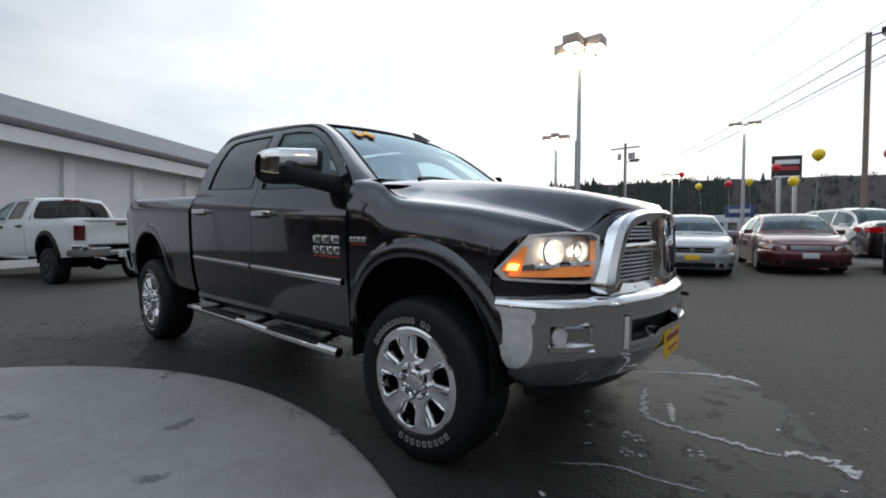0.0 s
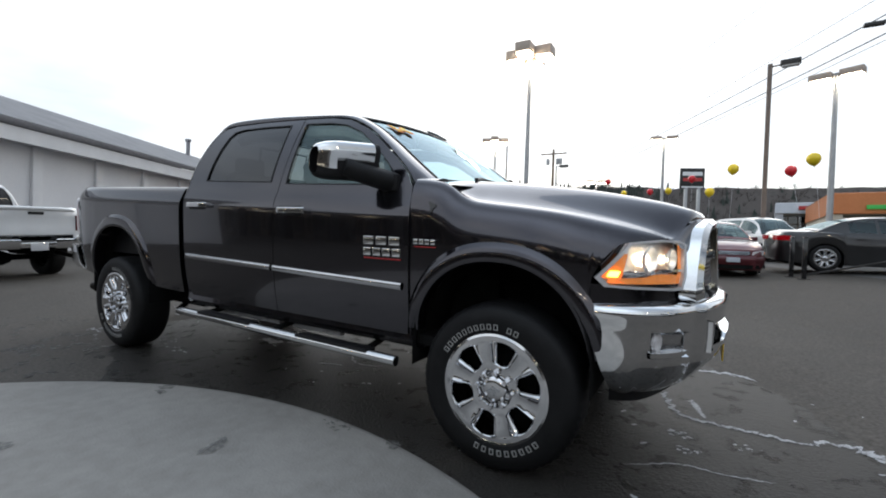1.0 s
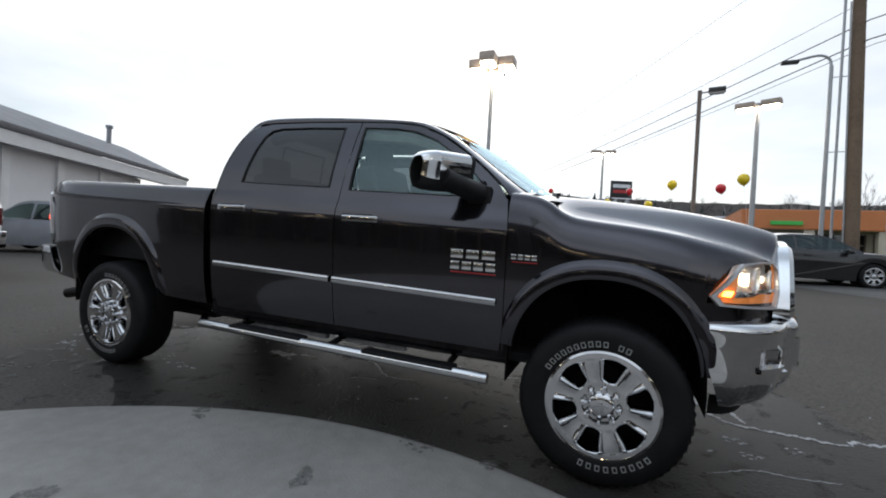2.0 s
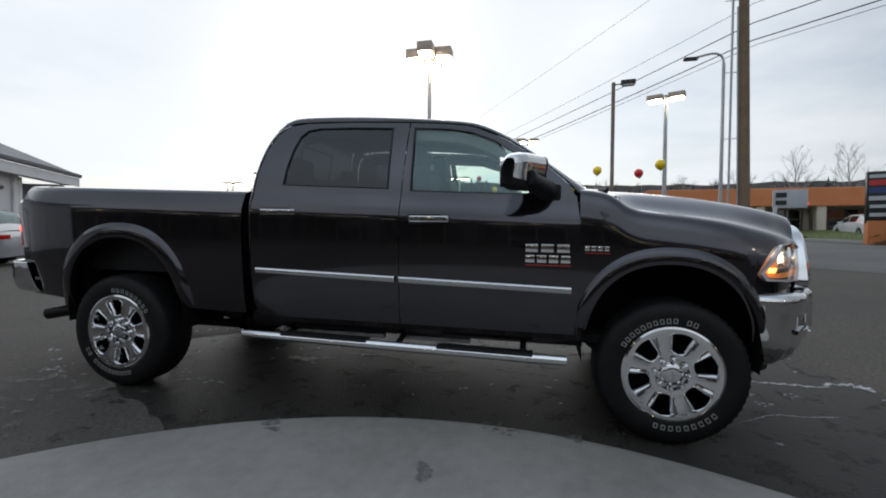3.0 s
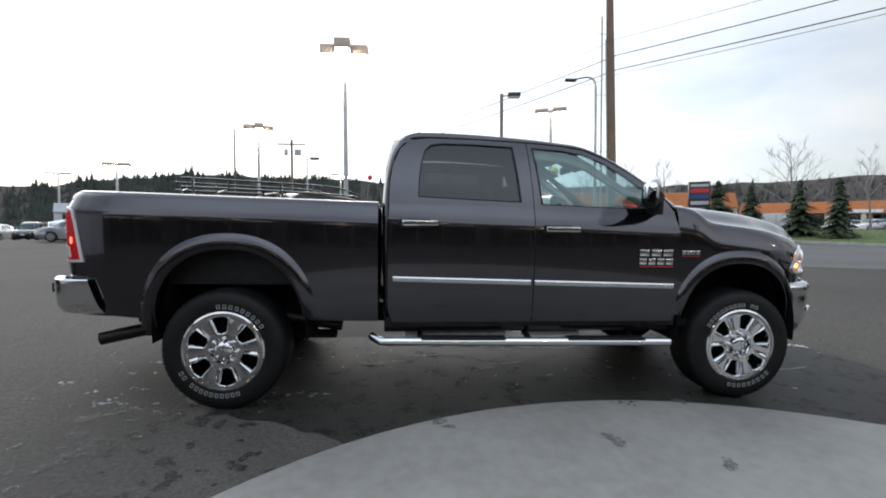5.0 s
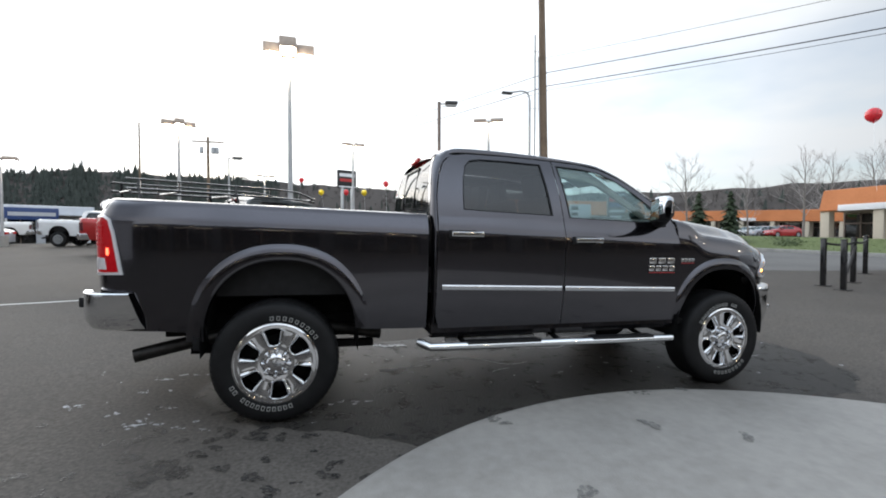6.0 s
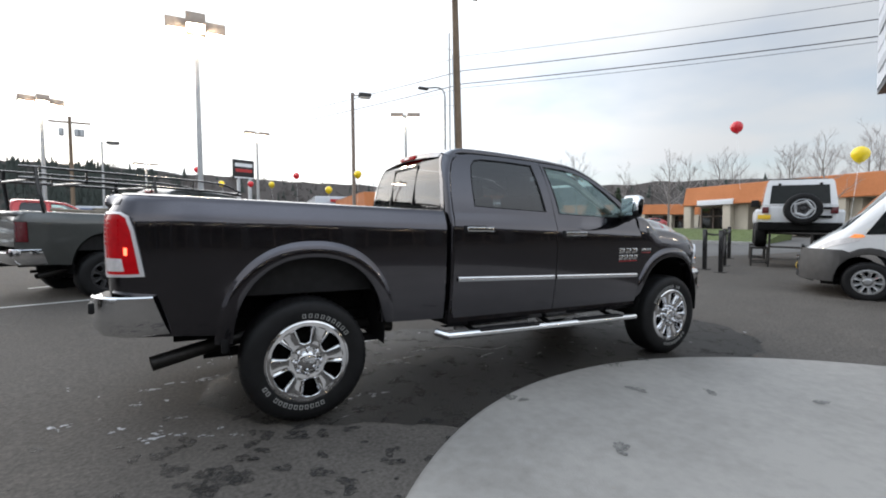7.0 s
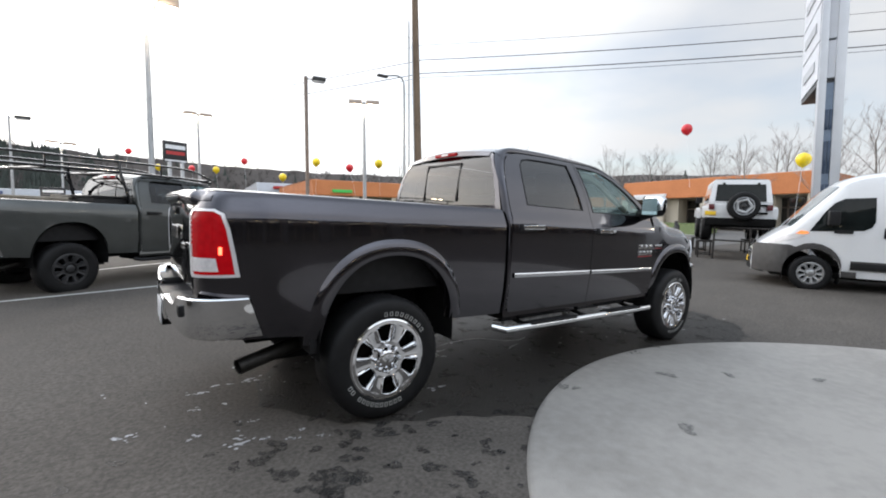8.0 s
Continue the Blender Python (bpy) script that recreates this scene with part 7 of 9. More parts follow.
def ladder_rack(m):
    """Tubular rack over the bed and cab, in the truck's own axes."""
    ob = thing("ladder_rack", m, "black tubular steel ladder rack over a grey truck bed", "ladder rack")
    for s in (-1, 1):
        for z, r in ((2.02, 0.025), (2.20, 0.02)):
            bm = bmesh.new()
            tube(bm, spline([(-1.05, s * 0.72, z), (-0.9, s * 0.78, z), (0.5, s * 0.78, z), (2.1, s * 0.78, z - 0.02), (2.72, s * 0.70, z - 0.06 - (0.12 if z > 2.1 else 0))], 20), r, 8)
            part("side_rail", bm, BLACK_GLOSS, ob)
        for x, xt in ((-0.80, -0.86), (0.98, 0.86)):
            bm = bmesh.new()
            tube(bm, [(x, s * 0.86, 1.47), (x, s * 0.86, 1.52), (xt, s * 0.80, 2.02), (xt, s * 0.78, 2.20)], 0.028, 8)
            part("upright", bm, BLACK_GLOSS, ob)
        for x in (-0.2, 1.6):
            bm = bmesh.new()
            tube(bm, [(x, s * 0.78, 2.01), (x, s * 0.78, 2.20)], 0.015, 6)
            part("strut", bm, BLACK_GLOSS, ob)
        bm = bmesh.new()
        tube(bm, spline([(0.90, s * 0.79, 2.0), (0.80, s * 0.79, 1.95), (0.98, s * 0.84, 1.70)], 8), 0.016, 6)
        part("brace", bm, BLACK_GLOSS, ob)
    for x in (-0.92, -0.2, 0.86, 1.8, 2.6):
        bm = bmesh.new()
        tube(bm, [(x, -0.78, 2.0), (x, 0.78, 2.0)], 0.022, 8)
        part("cross_bar", bm, BLACK_GLOSS, ob)
    return ob


ladder_rack(GREY_AT)
bm = bmesh.new()
box(bm, 0.45, 0.98, -0.78, 0.78, 1.30, 1.56, bev=0.03)
box(bm, 0.43, 1.0, -0.80, 0.80, 1.56, 1.60, bev=0.012)
tb = part("tool_box", bm, BLACK_PLASTIC, None)
tb.matrix_basis = GREY_AT
tagged(tb, "black tool box across the grey truck bed", "tool box")
bm = bmesh.new()
for k in range(9):
    x, y = rng.uniform(-0.9, 0.2), rng.uniform(-0.6, 0.6)
    tube(bm, [(x, y, 1.40 + 0.02 * k), (x + rng.uniform(0.3, 0.6), y + rng.uniform(-0.2, 0.2), 1.42 + 0.015 * k)], rng.uniform(0.02, 0.05), 7)
box(bm, -0.95, 0.40, -0.75, 0.75, 0.90, 1.40, bev=0.03)
ld = part("truck_load", bm, mat("mixed_load", (0.22, 0.19, 0.15), 0.7, var=0.5, scale=5), None)
ld.matrix_basis = GREY_AT
tagged(ld, "loose timber and pipes heaped in the bed", "load", kind="stuff")

H1 = -76.0
ax = Vector((math.cos(radians(H1)), math.sin(radians(H1)), 0))
silver_car = car(stand(2.97 - ax.x * 1.38, 9.9 - ax.y * 1.38, H1, 0, False), "sedan", "silver sedan with a black two-bar grille and yellow plate", "car", SILVER, yellow=True, nose_kind="coupe", group="front row cars")
red_car = car(stand(5.06 - ax.x * 1.38, 11.75 - ax.y * 1.38, H1, 0.02, False), "sedan", "dark red sedan parked facing the lot", "car", MAROON, group="front row cars")
black_coupe = coupe(stand(7.40 + 1.50 * math.cos(radians(8)) - 0.85 * math.sin(radians(8)), 12.27 + 1.5 * math.sin(radians(8)) + 0.85 * math.cos(radians(8)), 8, 0.02, False), "glossy black coupe with chrome wheels behind the bollards", BLACK)
white_suv = suv(stand(6.6, 19.5, -60, 0, False), "white hatchback parked in the second row", WHITE)
red_coupe = coupe(stand(9.3, 17.6, 12, 0, False), "red coupe parked in the second row", MAROON)
silver_suv = suv(stand(-14.2, 5.7, 205, 0, False), "silver car beside the garage", SILVER)
red_parked = car(stand(-19.8, 13.8, 118, 0, False), "sedan", "dark red car before an open garage bay", "car", MAROON)
far_silver = car(stand(-19.5, 27.0, 190, 0, False), "sedan", "silver car across the lot", "car", SILVER)
far_white_suv = suv(stand(-9.2, 27.8, 190, 0, False), "white car beside the far pickup", WHITE)
far_suv_silver = suv(stand(-2.6, 21.5, -80, 0, False), "silver car parked beneath the lamps", SILVER)
colours = [WHITE, SILVER, WHITE, WHITE, BLACK, WHITE, SILVER, WHITE, MAROON, WHITE]
for k, cpaint in enumerate(colours):
    x, y = -42 + k * 2.3, 36 + k * 1.1
    (suv if k % 3 == 1 else (lambda mm, lab, pp, group="": car(mm, "sedan", lab, "car", pp, group=group)))(stand(x, y, -70, 0, False), "parked car in a far row", cpaint, group="far row of cars")
for k, (x, y, rz, pp) in enumerate(((22.5, 31.0 - 3.2, 80, WHITE), (25.6, 28.0, 78, SILVER), (52.4, 42.7, 170, WHITE), (54.0, 41.0, 172, WHITE), (54.8, 39.8, 168, SILVER), (56.0, 38.4, 170, RED), (17.0, 35.5, 15, WHITE))):
    car(stand(x, y, rz, 0, True), "sedan", "parked car before the shops", "car", pp, group="cars before the shops")

# cargo van: its near front wheel at (8.55, -1.02)
VH = 113.0
vd = Vector((math.cos(radians(VH)), math.sin(radians(VH)), 0))
vl = Vector((-vd.y, vd.x, 0))
vo = Vector((8.95, -0.95, 0)) - vd * 1.85 - vl * 0.86
white_van = van(stand(vo.x, vo.y, VH, -0.08, False), "white cargo van with grey bumper and sills", WHITE)

# display stands with the white off-road car
JX, JY, JH = 12.92, 1.87, 28.0
jm = Matrix.Translation((JX, JY, 0.846)) @ pose(0, 0, 0, 0, 0, JH)
white_jeep = jeep(jm, "white two-door off-road car with a hard top on display stands", WHITE)
STEEL = mat("dark_steel", (0.035, 0.032, 0.030), rough=0.6, metal=0.5, var=0.4, scale=10)


def display_stand(m):
    ob = thing("display_stand", m, "dark welded steel stand under a car wheel", "display stand", "display stands")
    bm = bmesh.new()
    box(bm, -0.42, 0.42, -0.22, 0.22, 0.51, 0.56, bev=0.01)
    part("top_plate", bm, STEEL, ob)
    for sx in (-1, 1):
        for sy in (-1, 1):
            bm = bmesh.new()
            tube(bm, [(sx * 0.38, sy * 0.19, 0.0), (sx * 0.38, sy * 0.19, 0.52)], 0.025, 6)
            part("leg", bm, STEEL, ob)
        bm = bmesh.new()
        tube(bm, [(sx * 0.38, -0.19, 0.14), (sx * 0.38, 0.19, 0.14)], 0.018, 6)
        part("brace", bm, STEEL, ob)
    return ob


ds = None
for fx in (0.55, 3.0):
    for fy in (-0.76, 0.76):
        q = jm @ Vector((fx, fy, 0))
        mm = Matrix.Translation((q.x, q.y, 0.846 - 0.56)) @ pose(0, 0, 0, 0, 0, JH)
        ds = display_stand(mm) if ds is None else (copy_thing(ds, mm) and ds)

# ---------------------------------------------------------------- bollards with chains
def bollard(m):
    ob = thing("bollard", m, "black square steel bollard along the lot's edge", "bollard", "bollards along the edge")
    bm = bmesh.new()
    box(bm, -0.043, 0.043, -0.043, 0.043, 0, 1.0, bev=0.008)
    part("post", bm, BLACK_GLOSS, ob)
    bm = bmesh.new()
    box(bm, -0.05, 0.05, -0.05, 0.05, 1.0, 1.025, bev=0.010)
    part("cap", bm, BLACK_GLOSS, ob)
    bm = bmesh.new()
    box(bm, -0.11, 0.11, -0.11, 0.11, 0, 0.012)
    part("base_plate", bm, STEEL, ob)
    return ob


posts = [(6.78, 10.75), (6.62, 11.4), (10.69, 2.88), (10.39, 2.30), (11.92, 3.09), (14.3, 4.3)]
b0 = bollard(stand(*posts[0], 10))
for q in posts[1:]:
    copy_thing(b0, stand(*q, 10))


def chain(p, q, sag, z0=0.92, z1=0.92):
    bm = bmesh.new()
    a, b = Vector((p[0], p[1], ground_z(*p) + z0)), Vector((q[0], q[1], ground_z(*q) + z1))
    tube(bm, [a.lerp(b, k / 14) - Vector((0, 0, sag * 4 * (k / 14) * (1 - k / 14))) for k in range(15)], 0.026, 6)
    ob = part("barrier_chain", bm, STEEL, None)
    tagged(ob, "dark barrier chain hung between bollards", "chain", "chains between bollards")


def pipe_rail(p, q):
    """Two dark pipes on short uprights beside the display stands."""
    ob = thing("pipe_rail", Matrix.Identity(4), "low dark steel pipe rail beside display stands", "railing")
    a, b = Vector((*p, ground_z(*p))), Vector((*q, ground_z(*q)))
    up = Vector((0, 0, 1))
    for z in (0.55, 0.92):
        bm = bmesh.new()
        tube(bm, [a + up * z, b + up * z], 0.024, 8)
        part("pipe", bm, STEEL, ob)
    for f in (0.0, 0.5, 1.0):
        bm = bmesh.new()
        c = a.lerp(b, f)
        tube(bm, [c, c + up * 0.94], 0.028, 8)
        part("upright", bm, STEEL, ob)


pipe_rail((12.7, 2.40), (12.9, 0.6))
chain(posts[2], posts[4], 0.05)
chain(posts[4], posts[5], 0.05)
chain(posts[3], posts[4], 0.06, 0.25, 0.85)
chain(posts[0], (9.6, 11.3), 0.0, 0.10, 0.72)

# ---------------------------------------------------------------- lamp posts and poles
GALV = mat("galvanised", (0.40, 0.41, 0.42), rough=0.5, metal=0.6, var=0.12, scale=4)
BROWN_POLE = mat("brown_pole", (0.16, 0.125, 0.105), rough=0.55, var=0.2, scale=4)
# housings of lit lamps: bloom from the lens is painted into the colour
HEAD_BLOOM = mat("lamp_housing_bloom", (0.44, 0.36, 0.30), rough=0.5, var=0.15, scale=5)
HEAD_DARK = mat("lamp_housing_dark", (0.03, 0.03, 0.03), rough=0.5, var=0.2)
GLOW = mat("lamp_glow", (1, 0.93, 0.8), rough=0.4, emit=((1.0, 0.86, 0.66), 40.0))
GLOW_OFF = mat("lamp_glass", (0.5, 0.5, 0.5), rough=0.2, var=0.1)
WOOD = mat("weathered_pole", (0.10, 0.070, 0.048), rough=0.85, color2=(0.20, 0.145, 0.10), scale=1.2, bump=0.5, bscale=40, fine=0.4)


def lamp_post(x, y, top, heads, lit=True, pole_mat=None, r=0.075, size=(0.62, 0.40, 0.24), arm=0.45, square=False, label="", housing=None, foot=True, dz=None):
    """heads: directions in degrees of its shoebox heads."""
    x, y = x + 0.065, y - 0.14     # its foot, below the leaning middle
    g = ground_z(x, y)
    ob = thing("lamp_post", stand(x, y), label or "tall steel lamp post with lit shoebox heads", "lamp post", "lot lamp posts")
    H = top - g
    bm = bmesh.new()
    if square:
        box(bm, -r, r, -r, r, 0, H, bev=0.01)
    else:
        tube(bm, [(0, 0, 0), (0, 0, H * 0.5), (0, 0, H)], [r * 1.15, r, r * 0.75], 14)
    part("pole", bm, pole_mat or GALV, ob)
    if foot:
        bm = bmesh.new()
        lathe(bm, [(0.0, 0.60), (0.24, 0.60), (0.26, 0.56), (0.26, -0.2)], 20, axis="z")
        part("footing", bm, CONCRETE, ob)
    for d in heads:
        m = pose(0, 0, H, 0, 0, d)
        bm = bmesh.new()
        tube(bm, [(0, 0, -0.12), (arm, 0, -0.10)], 0.035, 8)
        a = part("arm", bm, pole_mat or GALV, ob)
        a.matrix_basis = m
        bm = bmesh.new()
        b2 = bmesh.new()
        box(b2, arm, arm + size[0], -size[1] / 2, size[1] / 2, -size[2] * 0.75, size[2] * 0.25, bev=0.03)
        merge(bm, b2)
        hd = part("head", bm, housing or HEAD_BLOOM, ob)
        hd.matrix_basis = m
        bm = bmesh.new()
        box(bm, arm + 0.05, arm + size[0] - 0.05, -size[1] / 2 + 0.05, size[1] / 2 - 0.05, -size[2] * 0.75 - 0.085, -size[2] * 0.75 + 0.005, bev=0.03)
        le = part("lens", bm, GLOW if lit else GLOW_OFF, hd)
    return ob


lamp_post(-0.76, 11.79, 7.17, (0, 90, 180, 270), size=(0.56, 0.52, 0.32), arm=0.24)
lamp_post(6.76, 20.71, 8.45, (-8,), False, BROWN_POLE, 0.085, (0.70, 0.36, 0.20), 0.35, True, "brown square lamp post with one dark head", HEAD_DARK)
lamp_post(8.20, 16.62, 6.62, (-24, 156), True, None, 0.085, (0.62, 0.40, 0.22), 0.10, label="steel lamp post with two shoebox heads")
lamp_post(2.32, 26.73, 6.75, (10, 190), True, None, 0.085, (0.62, 0.42, 0.22), 0.12, label="steel lamp post with two shoebox heads")
lamp_post(-7.51, 24.22, 6.85, (20, 110, 200, 290), True, None, 0.085, (0.62, 0.48, 0.30), 0.22)
lamp_post(-7.45, 38.0, 6.9, (0,), False, None, 0.08, (0.8, 0.35, 0.16), 0.3, label="grey lamp post with one dark head", housing=HEAD_DARK)
lamp_post(-16.97, 26.4, 4.65, (10, 190), True, None, 0.08, (0.62, 0.42, 0.22), 0.12, label="low steel lamp post with two heads")
lamp_post(-33.2, 44.3, 5.5, (10, 190), True, None, 0.1, (0.9, 0.5, 0.25), 0.2, label="far steel lamp post with two heads")
lamp_post(-5.5, 46.0, 6.2, (20, 200), True, None, 0.09, (0.8, 0.5, 0.24), 0.2, label="far steel lamp post with two heads")
lamp_post(17.6, -7.3, 5.9, (130,), True, None, 0.09, (0.7, 0.45, 0.3), 0.3, label="steel lamp post with one lit head")

# wooden utility pole close to the road, leaning a little
pole = thing("utility_pole", Matrix.Translation((11.06, 15.92, ground_z(11, 16))) @ pose(0, 0, 0, -1.8, -2.0, 0), "brown weathered wooden utility pole", "utility pole")
bm = bmesh.new()
tube(bm, [(0, 0, -0.2), (0, 0, 3), (0, 0, 8), (0, 0, 13.5)], [0.225, 0.215, 0.185, 0.15], 16)
part("pole", bm, WOOD, pole)
bm = bmesh.new()
box(bm, -1.2, 1.2, -0.25, -0.15, 12.4, 12.52, bev=0.01)
part("crossarm", bm, WOOD, pole)
for x in (-1.05, -0.4, 0.4, 1.05):
    bm = bmesh.new()
    lathe(bm, [(0.02, 12.52), (0.05, 12.56), (0.03, 12.62), (0.05, 12.66), (0.0, 12.70)], 10, axis="z", m=pose(x, -0.2, 0))
    part("insulator", bm, GALV, pole)
bm = bmesh.new()
tube(bm, [(-0.24, -0.05, 1.0), (-0.24, -0.05, 9.5)], 0.03, 8)
part("conduit", bm, GALV, pole)

# slim street light with a long curved arm beside it
cob = thing("street_light", Matrix.Translation((10.22, 15.99, ground_z(10.2, 16))) @ pose(0, 0, 0, -1.8, -0.8, 0), "slim grey street light with a curved arm", "street light")
bm = bmesh.new()
tube(bm, [(0, 0, 0), (0, 0, 7.4)], [0.075, 0.06], 12)
part("pole", bm, GALV, cob)
bm = bmesh.new()
tube(bm, spline([(0.0, 0, 7.2), (-0.05, 0, 7.62), (-0.35, 0.0, 7.80), (-0.95, 0.05, 7.72)], 14), [0.045] * 14, 8)
part("arm", bm, GALV, cob)
bm = bmesh.new()
b2 = bmesh.new()
box(b2, -1.45, -0.92, -0.05, 0.15, 7.60, 7.72, bev=0.04, seg=3)
merge(bm, b2)
part("lamp_head", bm, HEAD_DARK, cob)
bm = bmesh.new()
tube(bm, [(0.28, 0, 0), (0.28, 0, 10.6)], 0.045, 8)
part("riser_pipe", bm, GALV, cob)
for z in (4.4, 7.0, 9.8):
    bm = bmesh.new()
    tube(bm, [(0.0, 0, z), (0.7, 0.03, z + 0.02)], 0.015, 6)
    part("bracket", bm, GALV, cob)

# far utility pole with crossarm and transformers
up2 = thing("utility_pole", stand(-12.57, 54.0), "far wooden utility pole with crossarm and transformers", "utility pole")
bm = bmesh.new()
tube(bm, [(0, 0, 0), (0, 0, 12.4)], [0.20, 0.14], 10)
part("pole", bm, WOOD, up2)
bm = bmesh.new()
box(bm, -1.7, 1.7, -0.08, 0.08, 11.75, 11.9)
part("crossarm", bm, WOOD, up2)
for x in (-0.7, 0.55, 0.95):
    bm = bmesh.new()
    lathe(bm, [(0.0, 11.2), (0.20, 11.18), (0.22, 11.1), (0.22, 10.5), (0.18, 10.45), (0.0, 10.45)], 12, axis="z", m=pose(x, 0, 0))
    part("transformer", bm, GALV, up2)
up3 = thing("utility_pole", stand(-22.4, 62.0), "far slim utility pole", "utility pole")
bm = bmesh.new()
tube(bm, [(0, 0, 0), (0, 0, 15.5)], [0.16, 0.09], 10)
part("pole", bm, WOOD, up3)

CABLE = mat("cable_black", (0.02, 0.02, 0.022), rough=0.6, var=0.2)
for dz, dx, r in ((8.35, 0.0, 0.022), (8.18, 0.12, 0.011), (9.0, 0.0, 0.020), (9.72, 0.0, 0.010), (12.3, -0.5, 0.008)):
    bm = bmesh.new()
    mid = Vector((10.95 - 0.02 * dz + dx + 0.17, 15.9, dz))
    for end in (Vector((-9.0 + dx, 51.5, dz - 1.40)), Vector((31.0 + dx, -5.2, dz + 1.30))):
        tube(bm, [mid.lerp(end, k / 24) - Vector((0, 0, 0.25 * 4 * (k / 24) * (1 - k / 24))) for k in range(25)], r, 5)
    ob = part("overhead_cable", bm, CABLE, None)
    tagged(ob, "black overhead cable along the road", "cable", "overhead cables")

# ---------------------------------------------------------------- signs
DARK_SIGN = mat("sign_black", (0.012, 0.012, 0.014), rough=0.35, var=0.2)
SIGN_WHITE = mat("sign_white", (0.75, 0.76, 0.78), rough=0.4, var=0.06, scale=3)
SIGN_RED = mat("sign_red", (0.45, 0.03, 0.03), rough=0.4, var=0.1)
SIGN_GREY = mat("sign_grey", (0.42, 0.44, 0.47), rough=0.45, var=0.1, scale=2)
SIGN_BLUE = mat("sign_blue", (0.02, 0.05, 0.16), rough=0.4, var=0.1)
ORANGE = mat("terracotta_fascia", (0.40, 0.135, 0.045), rough=0.75, color2=(0.50, 0.18, 0.065), scale=0.6, bump=0.15, bscale=20, fine=0.2)


def sign_box(name, m, label, w, z0, z1, depth, material, bars, posts_at, post_mat, post_r=0.12):
    """bars: (x0, x1, z0, z1, material) on the front, which looks towards -y."""
    ob = thing(name, m, label, "sign")
    bm = bmesh.new()
    box(bm, -w / 2, w / 2, -depth / 2, depth / 2, z0, z1, bev=0.02)
    panel = part("panel", bm, material, ob)
    for x0, x1, a, b, mt in bars:
        bm = bmesh.new()
        box(bm, x0, x1, -depth / 2 - 0.02, -depth / 2 - 0.004, a, b)
        part("lettering_bar", bm, mt, panel)
    for x in posts_at:
        bm = bmesh.new()
        box(bm, x - post_r, x + post_r, -post_r, post_r, -0.5, z0 + 0.1, bev=0.01)
        part("post", bm, post_mat, ob)
    return ob


gb = ground_z(3.3, 51.8)
sign_box("brand_sign", stand(3.32, 51.85, 22), "black dealer sign with pale and red bars on two posts", 2.45, 5.75 - gb, 7.95 - gb, 0.25, DARK_SIGN,
         [(-1.0, 1.0, 7.15 - gb, 7.55 - gb, SIGN_WHITE), (-0.95, 0.95, 6.55 - gb, 6.9 - gb, SIGN_RED), (-1.1, 1.1, 5.85 - gb, 6.0 - gb, SIGN_WHITE)], (-0.6, 0.7), GALV, 0.14)
gp = ground_z(18.6, 21.3)
sign_box("shop_directory_sign", stand(18.75, 20.75, -22), "dark directory sign with red, blue and white panels", 1.12, 1.45 - gp, 3.85 - gp, 0.35, DARK_SIGN,
         [(-0.48, 0.48, 3.2 - gp, 3.45 - gp, SIGN_RED), (-0.48, 0.48, 2.85 - gp, 3.1 - gp, SIGN_BLUE), (-0.48, 0.48, 2.50 - gp, 2.70 - gp, SIGN_GREY), (-0.44, 0.30, 2.15 - gp, 2.30 - gp, SIGN_GREY), (-0.44, 0.40, 1.75 - gp, 1.92 - gp, SIGN_GREY), (-0.48, 0.48, 3.55 - gp, 3.7 - gp, SIGN_GREY)], (-0.1,), ORANGE, 0.42)
gm = ground_z(10.9, 13)
sign_box("monument_sign", stand(11.25, 13.1, -12), "small grey sign board with dark bars on one post", 0.95, 1.85 - gm, 2.45 - gm, 0.08, SIGN_GREY,
         [(-0.40, -0.10, 2.2 - gm, 2.36 - gm, DARK_SIGN), (-0.40, -0.10, 1.95 - gm, 2.1 - gm, DARK_SIGN)], (-0.4,), GALV, 0.05)
sign_box("low_sign_board", stand(22.9, 19.85, -40), "low white twin sign board on short legs", 1.4, 0.80, 1.50, 0.12, SIGN_WHITE, [(-0.02, 0.02, 0.82, 1.48, SIGN_GREY)], (-0.45, 0.35), SIGN_WHITE, 0.14)
sign_box("blue_banner", stand(-21.8, 38.4, 27), "blue dealer banner with pale bars", 3.2, 1.9, 2.85, 0.1, SIGN_BLUE, [(-1.4, 1.4, 2.2, 2.5, SIGN_GREY)], (-1.5, 1.5), GALV, 0.06)
sign_box("round_topped_sign", stand(-8.8, 30.5, 12), "pale low sign with a red face on a pedestal", 1.5, 1.5, 2.1, 0.3, SIGN_WHITE, [(-0.6, 0.6, 1.65, 1.95, SIGN_RED)], (0.0,), SIGN_WHITE, 0.3)
sign_box("stacked_sign", stand(-4.6, 30.0, 8), "small dark sign with white stacked bars", 1.1, 1.0, 2.2, 0.15, DARK_SIGN, [(-0.45, 0.45, 1.9, 2.05, SIGN_WHITE), (-0.45, 0.45, 1.6, 1.75, SIGN_WHITE), (-0.45, 0.45, 1.3, 1.45, SIGN_WHITE)], (-0.4, 0.4), GALV, 0.05)
sign_box("oval_sign", stand(0.2, 46.0, 10), "dark blue dealer sign on a grey post", 2.2, 2.6, 3.7, 0.4, SIGN_BLUE, [(-0.8, 0.8, 3.0, 3.35, SIGN_GREY)], (0.0,), GALV, 0.14)

